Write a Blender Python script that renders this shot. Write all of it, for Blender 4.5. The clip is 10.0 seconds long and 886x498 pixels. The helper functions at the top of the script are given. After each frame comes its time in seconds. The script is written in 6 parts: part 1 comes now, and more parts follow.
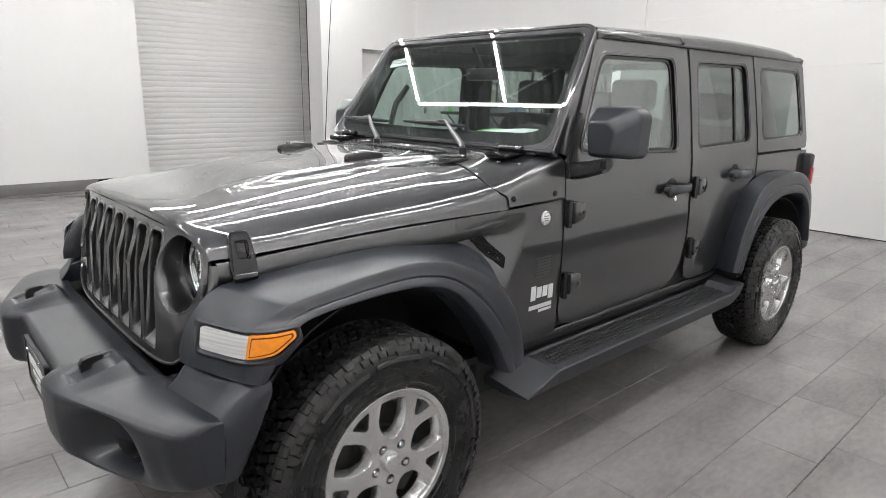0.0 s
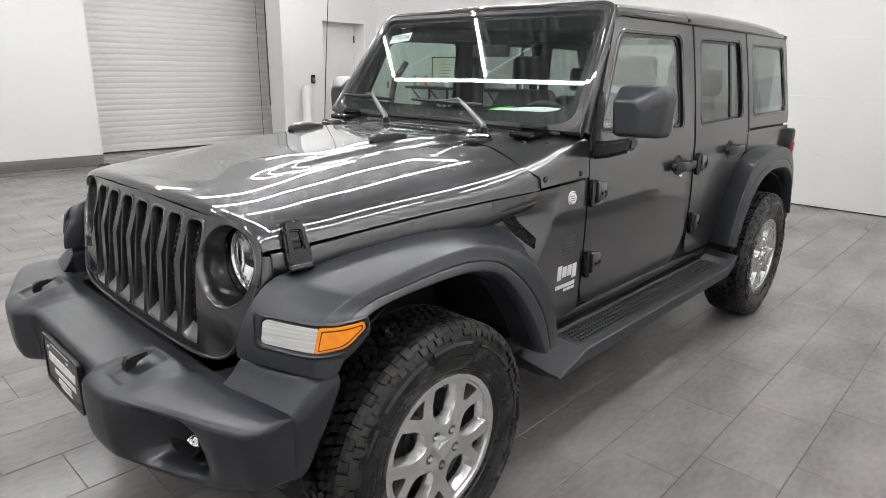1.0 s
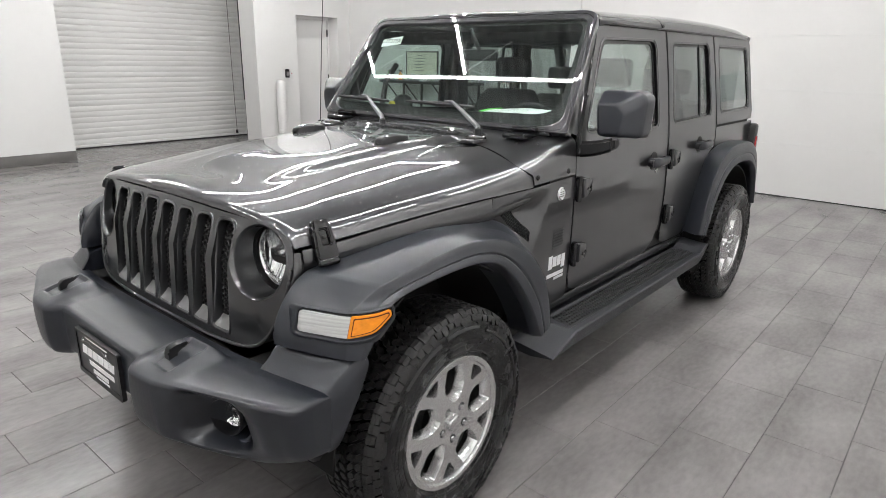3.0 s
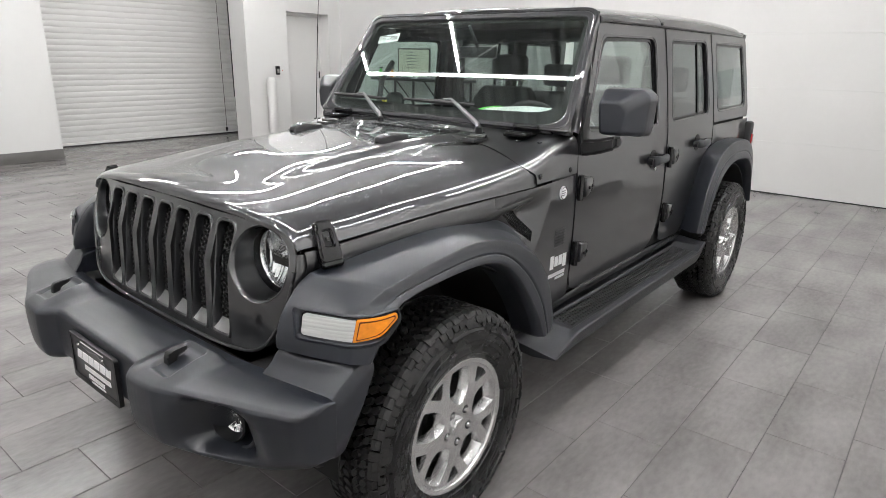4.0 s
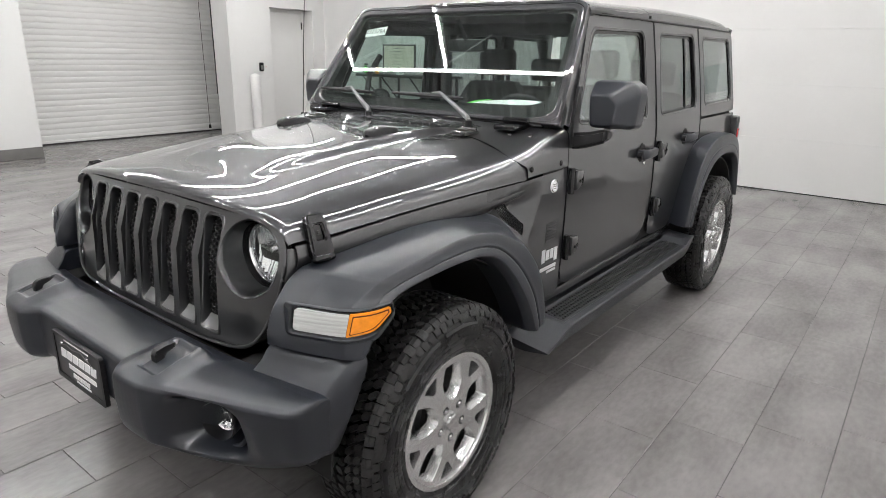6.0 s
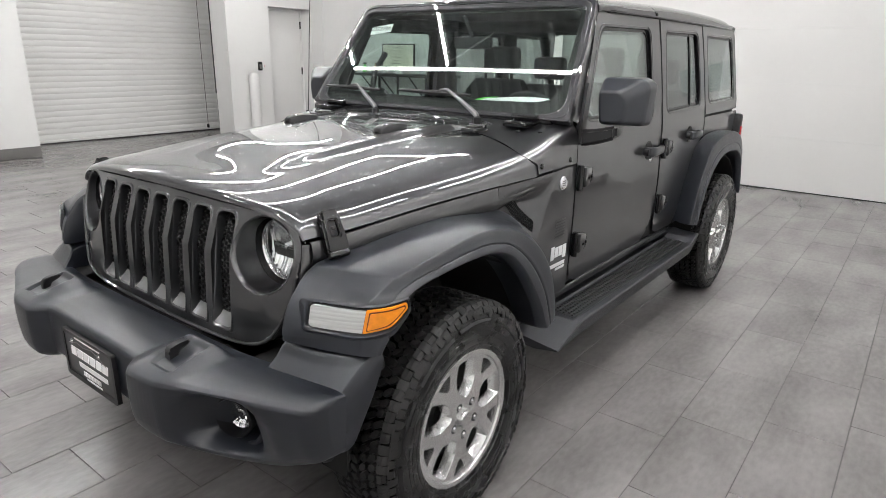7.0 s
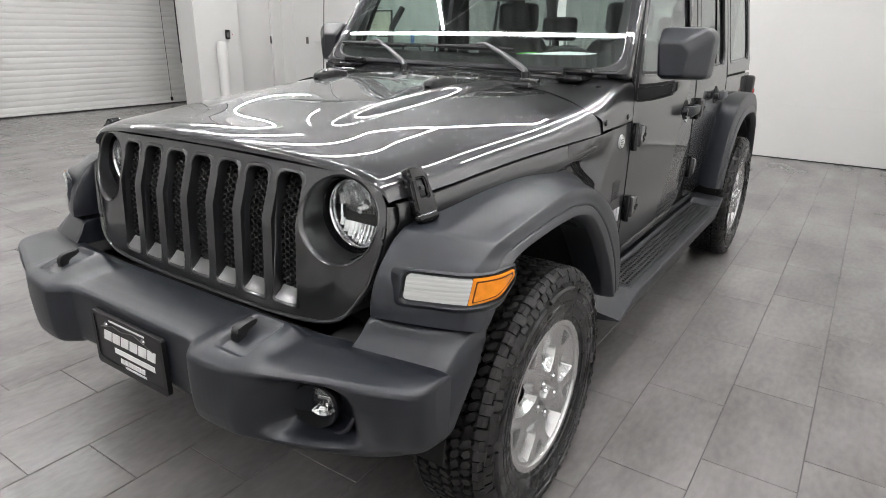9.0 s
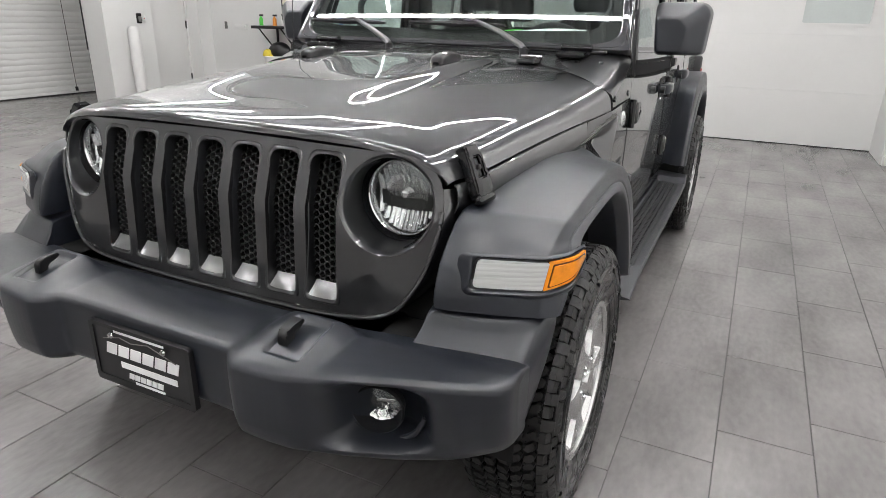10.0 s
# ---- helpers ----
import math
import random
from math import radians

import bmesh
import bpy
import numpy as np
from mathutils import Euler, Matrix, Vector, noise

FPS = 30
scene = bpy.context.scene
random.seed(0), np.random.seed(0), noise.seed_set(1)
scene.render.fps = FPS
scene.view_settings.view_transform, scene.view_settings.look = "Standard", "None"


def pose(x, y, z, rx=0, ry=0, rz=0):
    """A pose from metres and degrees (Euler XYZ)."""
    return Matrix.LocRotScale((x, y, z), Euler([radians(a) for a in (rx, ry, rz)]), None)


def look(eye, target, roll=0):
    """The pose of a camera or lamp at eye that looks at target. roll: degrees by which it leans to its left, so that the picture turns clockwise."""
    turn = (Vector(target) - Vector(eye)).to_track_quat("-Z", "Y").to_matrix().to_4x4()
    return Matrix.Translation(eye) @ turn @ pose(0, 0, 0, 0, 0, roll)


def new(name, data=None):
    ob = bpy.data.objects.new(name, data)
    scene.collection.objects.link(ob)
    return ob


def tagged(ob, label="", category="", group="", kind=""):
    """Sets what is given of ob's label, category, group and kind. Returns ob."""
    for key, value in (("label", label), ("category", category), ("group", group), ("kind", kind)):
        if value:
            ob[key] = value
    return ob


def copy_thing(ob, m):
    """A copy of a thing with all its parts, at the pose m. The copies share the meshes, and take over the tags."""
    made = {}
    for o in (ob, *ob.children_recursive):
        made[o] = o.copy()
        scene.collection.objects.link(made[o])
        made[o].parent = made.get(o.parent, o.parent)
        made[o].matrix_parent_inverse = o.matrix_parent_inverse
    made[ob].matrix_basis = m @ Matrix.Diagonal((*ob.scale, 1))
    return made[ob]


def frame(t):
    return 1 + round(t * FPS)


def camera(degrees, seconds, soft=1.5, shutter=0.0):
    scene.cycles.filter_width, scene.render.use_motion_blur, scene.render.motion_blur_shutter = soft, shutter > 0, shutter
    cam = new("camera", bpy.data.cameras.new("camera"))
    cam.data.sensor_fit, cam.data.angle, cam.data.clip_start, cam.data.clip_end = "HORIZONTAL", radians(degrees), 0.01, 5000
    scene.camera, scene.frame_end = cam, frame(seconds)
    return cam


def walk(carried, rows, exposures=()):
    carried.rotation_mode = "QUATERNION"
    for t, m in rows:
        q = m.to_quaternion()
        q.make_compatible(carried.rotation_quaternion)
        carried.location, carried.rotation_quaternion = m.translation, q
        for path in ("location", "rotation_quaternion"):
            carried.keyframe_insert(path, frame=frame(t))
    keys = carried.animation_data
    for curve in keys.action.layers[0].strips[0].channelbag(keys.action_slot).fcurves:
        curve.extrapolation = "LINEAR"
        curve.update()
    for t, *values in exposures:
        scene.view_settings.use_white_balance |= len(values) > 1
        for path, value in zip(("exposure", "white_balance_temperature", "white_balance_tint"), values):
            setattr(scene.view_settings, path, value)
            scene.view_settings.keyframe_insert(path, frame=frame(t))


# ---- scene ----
cam = camera(71.0, 10.0, soft=0.5)
PATH = [
    (0, (-1.036, -2.294, 1.5), (0.266, -0.854, 1.021), 1.0),
    (0.5, (-1.156, -2.163, 1.485), (0.204, -0.795, 0.958), 1.0),
    (1, (-1.225, -2.063, 1.518), (0.175, -0.748, 0.962), 1.0),
    (1.5, (-1.312, -2.06, 1.551), (0.113, -0.775, 0.987), 0.9),
    (2, (-1.39, -2.08, 1.563), (0.049, -0.815, 0.992), 0.9),
    (2.5, (-1.439, -2.104, 1.579), (0.011, -0.853, 1.002), 0.9),
    (4, (-1.448, -2.034, 1.58), (0.031, -0.823, 0.99), 1.0),
    (4.5, (-1.439, -2.017, 1.579), (0.049, -0.819, 0.988), 1.0),
    (5, (-1.434, -2.022, 1.573), (0.063, -0.836, 0.981), 1.0),
    (5.5, (-1.436, -2.012, 1.567), (0.067, -0.834, 0.972), 1.0),
    (7, (-1.477, -1.96, 1.545), (0.037, -0.796, 0.949), 1.0),
    (7.5, (-1.482, -1.876, 1.534), (0.038, -0.721, 0.937), 1.0),
    (8, (-1.495, -1.783, 1.5), (0.033, -0.64, 0.902), 1.0),
    (8.5, (-1.524, -1.707, 1.478), (0.012, -0.584, 0.862), 1.0),
    (9, (-1.545, -1.57, 1.446), (0.023, -0.523, 0.779), 1.0),
    (9.5, (-1.601, -1.398, 1.439), (0.045, -0.49, 0.754), 1.1),
    (10, (-1.625, -1.235, 1.395), (0.062, -0.418, 0.698), 1.1),
]
walk(cam, [(t, look(eye, target, roll)) for t, eye, target, roll in PATH])

# ---- light ----
LAMP_Z = 3.8
scene.view_settings.exposure = 0.0
world = bpy.data.worlds.new("room_world")
scene.world = world
world.use_nodes = True
world.node_tree.nodes["Background"].inputs[0].default_value = (0.9, 0.93, 1.0, 1)
world.node_tree.nodes["Background"].inputs[1].default_value = 0.0


# ---- materials ----
def material(name, colour, rough=0.5, metal=0.0, vary=0.0, scale=8.0, bump=0.0, bump_scale=200.0, coat=0.0, coat_rough=0.03,
             rough_vary=0.0, coat_ior=1.5, spec=0.5, emit=None, strength=0.0, transmission=0.0, ior=1.45, stretch=(1, 1, 1), per_object=0.0, alpha=1.0):
    m = bpy.data.materials.new(name)
    m.use_nodes = True
    t = m.node_tree
    p = t.nodes["Principled BSDF"]
    p.inputs["Base Color"].default_value = (*colour, 1)
    p.inputs["Roughness"].default_value = rough
    p.inputs["Metallic"].default_value = metal
    p.inputs["IOR"].default_value = ior
    p.inputs["Specular IOR Level"].default_value = spec
    p.inputs["Coat Weight"].default_value = coat
    p.inputs["Coat Roughness"].default_value = coat_rough
    p.inputs["Coat IOR"].default_value = coat_ior
    p.inputs["Transmission Weight"].default_value = transmission
    p.inputs["Alpha"].default_value = alpha
    if emit:
        p.inputs["Emission Color"].default_value = (*emit, 1)
        p.inputs["Emission Strength"].default_value = strength
    geo = t.nodes.new("ShaderNodeNewGeometry")
    mapping = t.nodes.new("ShaderNodeMapping")
    mapping.inputs["Scale"].default_value = stretch
    t.links.new(geo.outputs["Position"], mapping.inputs["Vector"])
    if vary or rough_vary or per_object:
        big = t.nodes.new("ShaderNodeTexNoise")
        big.inputs["Scale"].default_value = scale
        big.inputs["Detail"].default_value = 6
        t.links.new(mapping.outputs[0], big.inputs["Vector"])
        fine = t.nodes.new("ShaderNodeTexNoise")
        fine.inputs["Scale"].default_value = scale * 14
        fine.inputs["Detail"].default_value = 3
        t.links.new(mapping.outputs[0], fine.inputs["Vector"])
        mixf = t.nodes.new("ShaderNodeMath")
        mixf.operation = "MULTIPLY_ADD"
        t.links.new(fine.outputs["Fac"], mixf.inputs[0])
        mixf.inputs[1].default_value = 0.35
        t.links.new(big.outputs["Fac"], mixf.inputs[2])
        source = mixf.outputs[0]
        if vary or per_object:
            ramp = t.nodes.new("ShaderNodeMapRange")
            ramp.inputs["From Min"].default_value = 0.4
            ramp.inputs["From Max"].default_value = 0.95
            ramp.inputs["To Min"].default_value = 1 - vary
            ramp.inputs["To Max"].default_value = 1 + vary
            t.links.new(source, ramp.inputs["Value"])
            value = ramp.outputs[0]
            if per_object:
                info = t.nodes.new("ShaderNodeObjectInfo")
                rng = t.nodes.new("ShaderNodeMapRange")
                rng.inputs["To Min"].default_value = 1 - per_object
                rng.inputs["To Max"].default_value = 1 + per_object
                t.links.new(info.outputs["Random"], rng.inputs["Value"])
                mul = t.nodes.new("ShaderNodeMath")
                mul.operation = "MULTIPLY"
                t.links.new(value, mul.inputs[0])
                t.links.new(rng.outputs[0], mul.inputs[1])
                value = mul.outputs[0]
            vec = t.nodes.new("ShaderNodeVectorMath")
            vec.operation = "SCALE"
            vec.inputs[0].default_value = colour
            t.links.new(value, vec.inputs["Scale"])
            t.links.new(vec.outputs[0], p.inputs["Base Color"])
        if rough_vary:
            rr = t.nodes.new("ShaderNodeMapRange")
            rr.inputs["From Min"].default_value = 0.4
            rr.inputs["From Max"].default_value = 0.95
            rr.inputs["To Min"].default_value = max(0.02, rough - rough_vary)
            rr.inputs["To Max"].default_value = rough + rough_vary
            t.links.new(source, rr.inputs["Value"])
            t.links.new(rr.outputs[0], p.inputs["Roughness"])
    if bump:
        bn = t.nodes.new("ShaderNodeTexNoise")
        bn.inputs["Scale"].default_value = bump_scale
        bn.inputs["Detail"].default_value = 3
        t.links.new(mapping.outputs[0], bn.inputs["Vector"])
        b = t.nodes.new("ShaderNodeBump")
        b.inputs["Strength"].default_value = bump
        b.inputs["Distance"].default_value = 0.002
        t.links.new(bn.outputs["Fac"], b.inputs["Height"])
        t.links.new(b.outputs[0], p.inputs["Normal"])
    return m


PAINT = material("granite_paint", (0.0320, 0.0325, 0.0350), 0.40, 0.82, vary=0.04, scale=90, coat=1.0, coat_rough=0.004, coat_ior=1.80, spec=0.25)
PLASTIC = material("grained_plastic", (0.0090, 0.0108, 0.0158), 0.34, ior=1.55, vary=0.18, scale=5, bump=0.07, bump_scale=900, rough_vary=0.05)
STEPMAT = material("step_plastic", (0.020, 0.021, 0.025), 0.45, vary=0.15, scale=6, bump=0.2, bump_scale=700, rough_vary=0.05)
WIPER = material("wiper_metal", (0.15, 0.15, 0.152), 0.34, 0.5, vary=0.1, scale=30)
TREADMAT = material("tread_pad", (0.014, 0.014, 0.015), 0.4, vary=0.2, scale=20)
GLOSS = material("gloss_black", (0.005, 0.005, 0.006), 0.12, vary=0.2, scale=20)
HEXMAT = material("insert_black", (0.004, 0.004, 0.0045), 0.5, vary=0.2, scale=20)
SATIN = material("satin_black", (0.008, 0.008, 0.009), 0.4, vary=0.2, scale=20)
# black underbody parts; also paints the shade in door seams and hook slots
DARK = material("underbody_and_shade_black", (0.003, 0.003, 0.003), 0.8, vary=0.3, scale=12)
RUBBER = material("tyre_rubber", (0.0055, 0.0055, 0.0059), 0.27, vary=0.10, scale=14, rough_vary=0.06)
TREAD = material("tread_rubber", (0.0105, 0.0102, 0.0101), 0.5, vary=0.35, scale=25, bump=1.0, bump_scale=150)
ALLOY = material("silver_alloy", (0.58, 0.58, 0.58), 0.23, 0.88, vary=0.06, scale=30)
CHROME = material("bright_metal", (0.75, 0.75, 0.76), 0.12, 1.0, vary=0.05, scale=30)
REFLECTOR = material("lamp_reflector", (0.92, 0.92, 0.92), 0.14, 0.85, vary=0.08, scale=90)
ACCENT = material("silver_accent", (0.22, 0.22, 0.22), 0.20, 0.50, vary=0.05, scale=40)
BARREL = material("wheel_barrel", (0.02, 0.02, 0.02), 0.5, 0.4, vary=0.2, scale=20)
STEEL = material("brake_steel", (0.045, 0.044, 0.043), 0.55, 0.7, vary=0.2, scale=20)
BADGE = material("badge_silver", (0.72, 0.72, 0.73), 0.28, 0.35, vary=0.05, scale=60)
WHITELENS = material("frosted_lens", (0.50, 0.51, 0.50), 0.14, vary=0.30, scale=7, stretch=(0.5, 0.5, 22), coat=1.0)
AMBER = material("amber_lens", (0.80, 0.26, 0.015), 0.12, vary=0.15, scale=60, coat=1.0)
AMBERDARK = material("amber_edge", (0.10, 0.03, 0.006), 0.15, vary=0.1, scale=40, coat=1.0)
RED = material("red_lens", (0.45, 0.01, 0.015), 0.12, vary=0.15, scale=60, coat=1.0)
PRINT = material("white_print", (0.8, 0.8, 0.8), 0.5, vary=0.04, scale=40)
DECAL = material("grey_decal", (0.022, 0.022, 0.023), 0.5, vary=0.05, scale=40)
PLATEBLACK = material("plate_black", (0.012, 0.012, 0.013), 0.3, vary=0.2, scale=30)
SEATMAT = material("seat_cloth", (0.02, 0.02, 0.021), 0.85, vary=0.25, scale=30, bump=0.4, bump_scale=600)
DASHMAT = material("dash_vinyl", (0.016, 0.016, 0.017), 0.6, vary=0.2, scale=20, bump=0.2, bump_scale=800)
PAPER = material("paper", (0.75, 0.78, 0.77), 0.7, vary=0.05, scale=10)
GREENPAPER = material("green_edge", (0.10, 0.65, 0.05), 0.6, vary=0.05, scale=10)
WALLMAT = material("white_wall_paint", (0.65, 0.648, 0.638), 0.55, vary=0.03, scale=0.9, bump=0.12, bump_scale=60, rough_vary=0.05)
# colour lifted above WALLMAT so two unseen walls reflect brighter in the car
WALLBOUNCE = material("bounce_wall_paint", (0.86, 0.855, 0.845), 0.5, vary=0.03, scale=0.9, bump=0.12, bump_scale=60, rough_vary=0.05)
DOORWHITE = material("white_enamel", (0.66, 0.655, 0.645), 0.38, vary=0.025, scale=1.5, rough_vary=0.06)
SLATMAT = material("shutter_slat", (0.68, 0.675, 0.66), 0.42, vary=0.03, scale=2.0, per_object=0.03)
CEILMAT = material("ceiling_paint", (0.20, 0.20, 0.202), 0.5, vary=0.04, scale=0.8)
BASEMAT = material("grey_base", (0.13, 0.125, 0.12), 0.5, vary=0.1, scale=6)
GROUT = material("grout", (0.085, 0.081, 0.079), 0.8, vary=0.15, scale=10)
TUBE = material("led_tube", (1, 1, 1), 0.4, emit=(1.0, 0.99, 0.985), strength=158.0)
HOUSING = material("lamp_housing", (0.7, 0.7, 0.7), 0.4, vary=0.03, scale=3)


def tile_material():
    m = material("grey_tile", (0.187, 0.1775, 0.1745), 0.22, vary=0.34, scale=2.2, stretch=(0.6, 1.3, 1), per_object=0.07, rough_vary=0.03)
    return m


TILE = tile_material()


def glass_material(name, tint, least=0.04, reflect_rough=0.0):
    m = bpy.data.materials.new(name)
    m.use_nodes = True
    t = m.node_tree
    t.nodes.remove(t.nodes["Principled BSDF"])
    out = t.nodes["Material Output"]
    clear = t.nodes.new("ShaderNodeBsdfTransparent")
    clear.inputs[0].default_value = (*tint, 1)
    gloss = t.nodes.new("ShaderNodeBsdfGlossy")
    gloss.inputs["Roughness"].default_value = reflect_rough
    gloss.inputs[0].default_value = (0.95, 0.96, 0.96, 1)
    face = t.nodes.new("ShaderNodeLayerWeight")
    face.inputs["Blend"].default_value = 0.5
    power = t.nodes.new("ShaderNodeMath")
    power.operation, power.inputs[1].default_value = "POWER", 5.0
    fres = t.nodes.new("ShaderNodeMath")
    fres.operation, fres.inputs[1].default_value, fres.inputs[2].default_value = "MULTIPLY_ADD", 1 - least, least
    t.links.new(face.outputs["Facing"], power.inputs[0])
    t.links.new(power.outputs[0], fres.inputs[0])
    mix = t.nodes.new("ShaderNodeMixShader")
    t.links.new(fres.outputs[0], mix.inputs[0])
    t.links.new(clear.outputs[0], mix.inputs[1])
    t.links.new(gloss.outputs[0], mix.inputs[2])
    t.links.new(mix.outputs[0], out.inputs["Surface"])
    return m


SHIELD_CLEAR = glass_material("lamp_glass", (0.97, 0.98, 0.98))
SHIELD = glass_material("windscreen_glass", (0.92, 0.985, 0.958), 0.105)
SIDEGLASS = glass_material("side_glass", (0.87, 0.94, 0.915), 0.13)
TINTED = glass_material("tinted_glass", (0.62, 0.65, 0.64), 0.125)


# ---- mesh helpers ----
def crom(P, n):
    """Catmull-Rom through the rows of P (axis 0), n steps between rows."""
    P = np.asarray(P, float)
    E = np.concatenate([[2 * P[0] - P[1]], P, [2 * P[-1] - P[-2]]])
    out = []
    for i in range(len(P) - 1):
        a, b, c, d = E[i:i + 4]
        for k in range(n):
            u = k / n
            out.append(0.5 * (2 * b + (c - a) * u + (2 * a - 5 * b + 4 * c - d) * u * u + (3 * b - a - 3 * c + d) * u ** 3))
    out.append(P[-1])
    return np.array(out)


def glide(P, n):
    """A curve through the rows of P that never swings past them, n steps between rows."""
    P = np.asarray(P, float)
    flat = P.reshape(len(P), -1, P.shape[-1])
    h = np.maximum(np.linalg.norm(np.diff(flat, axis=0), axis=2).mean(axis=1), 1e-5)
    h = h.reshape((-1,) + (1,) * (P.ndim - 1))
    slope = np.diff(P, axis=0) / h
    d = np.empty_like(P)
    d[0], d[-1] = slope[0], slope[-1]
    a, b = slope[:-1], slope[1:]
    w1, w2 = 2 * h[1:] + h[:-1], h[1:] + 2 * h[:-1]
    safe = np.where(a * b > 0, w1 * b + w2 * a, 1.0)
    safe = np.where(np.abs(safe) < 1e-12, 1.0, safe)
    d[1:-1] = np.where(a * b > 0, (w1 + w2) * a * b / safe, 0.0)
    out = []
    for i in range(len(P) - 1):
        for k in range(n):
            t = k / n
            out.append((1 + 2 * t) * (1 - t) ** 2 * P[i] + t * (1 - t) ** 2 * h[i] * d[i] + t * t * (3 - 2 * t) * P[i + 1] + t * t * (t - 1) * h[i] * d[i + 1])
    out.append(P[-1])
    return np.array(out)


def glide_grid(C, nu, nv):
    G = glide(np.asarray(C, float), nu)
    return glide(G.transpose(1, 0, 2), nv).transpose(1, 0, 2)


def smooth_grid(C, nu, nv):
    G = crom(np.asarray(C, float), nu)
    return crom(G.transpose(1, 0, 2), nv).transpose(1, 0, 2)


def tighten(P, f=0.012):
    """Turns each inner corner of a profile into two points close by, so that a curve through them keeps flats and small radii."""
    P = [Vector(p) for p in P]
    out = [P[0]]
    for a, p, b in zip(P, P[1:], P[2:]):
        out.append(p + (a - p).normalized() * min(f, 0.35 * (a - p).length))
        out.append(p + (b - p).normalized() * min(f, 0.35 * (b - p).length))
    return [tuple(q) for q in out + [P[-1]]]


def grid_bm(G, wrap_u=False, wrap_v=False, caps=False, bm=None):
    bm = bm or bmesh.new()
    U, V = len(G), len(G[0])
    vs = [[bm.verts.new(Vector([float(a) for a in p])) for p in row] for row in G]
    for i in range(U if wrap_u else U - 1):
        for j in range(V if wrap_v else V - 1):
            a, b, c, d = vs[i][j], vs[(i + 1) % U][j], vs[(i + 1) % U][(j + 1) % V], vs[i][(j + 1) % V]
            try:
                bm.faces.new((a, b, c, d))
            except ValueError:
                pass
    if caps:
        bm.faces.new(vs[0])
        bm.faces.new(list(reversed(vs[-1])))
    return bm


def thicken(bm, t, level=True):
    """Gives a sheet a thickness t towards the middle of the car."""
    bmesh.ops.remove_doubles(bm, verts=bm.verts[:], dist=1e-5)
    bmesh.ops.dissolve_degenerate(bm, edges=bm.edges[:], dist=1e-5)
    if level:
        bmesh.ops.recalc_face_normals(bm, faces=bm.faces[:])
    bm.normal_update()
    middle = Vector((1.6, 0.0, 0.8))
    if sum(f.calc_area() * f.normal.dot(f.calc_center_median() - middle) for f in bm.faces) < 0:
        bmesh.ops.reverse_faces(bm, faces=bm.faces[:])
        bm.normal_update()
    faces = bm.faces[:]
    rim = [e for e in bm.edges if len(e.link_faces) == 1]
    back = {}
    for v in bm.verts[:]:
        n = Vector((0, 0, 0))
        for f in v.link_faces:
            n += f.normal * f.calc_area()
        n = n.normalized() if n.length > 1e-12 else v.normal
        back[v] = bm.verts.new(v.co - n * t)
    for f in faces:
        try:
            bm.faces.new([back[v] for v in reversed(f.verts)])
        except ValueError:
            pass
    for e in rim:
        p, q = e.verts
        try:
            bm.faces.new((p, q, back[q], back[p]))
        except ValueError:
            pass
    return bm


def mesh_of(name, bm, mat, sharp=35.0):
    bmesh.ops.remove_doubles(bm, verts=bm.verts[:], dist=1e-5)
    bmesh.ops.recalc_face_normals(bm, faces=bm.faces[:])
    me = bpy.data.meshes.new(name)
    bm.to_mesh(me)
    bm.free()
    me.materials.append(mat)
    me.polygons.foreach_set("use_smooth", [True] * len(me.polygons))
    me.set_sharp_from_angle(angle=radians(sharp))
    return me


def part(name, bm, mat, parent, label="", sharp=35.0):
    ob = new(name, mesh_of(name, bm, mat, sharp))
    ob.parent = parent
    if label:
        ob["label"] = label
    return ob


def crisp_shade(ob):
    """Lets the large faces keep their own slope, so that small radii read as edges."""
    w = ob.modifiers.new("weighted", "WEIGHTED_NORMAL")
    w.keep_sharp = True
    w.weight = 60
    return ob


def twin(ob, parent, m):
    """Another part on the same mesh."""
    o = new(ob.name.split(".")[0], ob.data)
    o.parent = parent
    o.matrix_basis = m
    if "label" in ob:
        o["label"] = ob["label"]
    return o


def thing(name, label, category, group="", at=(0, 0, 0), kind=""):
    e = new(name)
    e.empty_display_size = 0.1
    e.location = at
    return tagged(e, label, category, group, kind)


def box(x0, y0, z0, x1, y1, z1, bevel=0.0, bm=None, seg=2):
    own = bmesh.new()
    bmesh.ops.create_cube(own, size=1, matrix=Matrix.Translation(((x0 + x1) / 2, (y0 + y1) / 2, (z0 + z1) / 2)) @ Matrix.Diagonal((abs(x1 - x0), abs(y1 - y0), abs(z1 - z0), 1)))
    if bevel:
        bmesh.ops.bevel(own, geom=own.edges[:], offset=bevel, segments=seg, affect="EDGES", profile=0.5)
    if bm is None:
        return own
    return join(bm, own)


def join(bm, other, m=None):
    if m is not None:
        other.transform(m)
    me = bpy.data.meshes.new("tmp")
    other.to_mesh(me)
    other.free()
    bm.from_mesh(me)
    bpy.data.meshes.remove(me)
    return bm


def lathe(profile, n=64, axis="y", close=False):
    """Rings of (radius, along) round an axis."""
    G = []
    for k in range(n):
        a = 2 * math.pi * k / n
        row = []
        for r, h in profile:
            if axis == "y":
                row.append((r * math.cos(a), h, r * math.sin(a)))
            elif axis == "x":
                row.append((h, r * math.cos(a), r * math.sin(a)))
            else:
                row.append((r * math.cos(a), r * math.sin(a), h))
        G.append(row)
    return grid_bm(G, wrap_u=True, wrap_v=close)


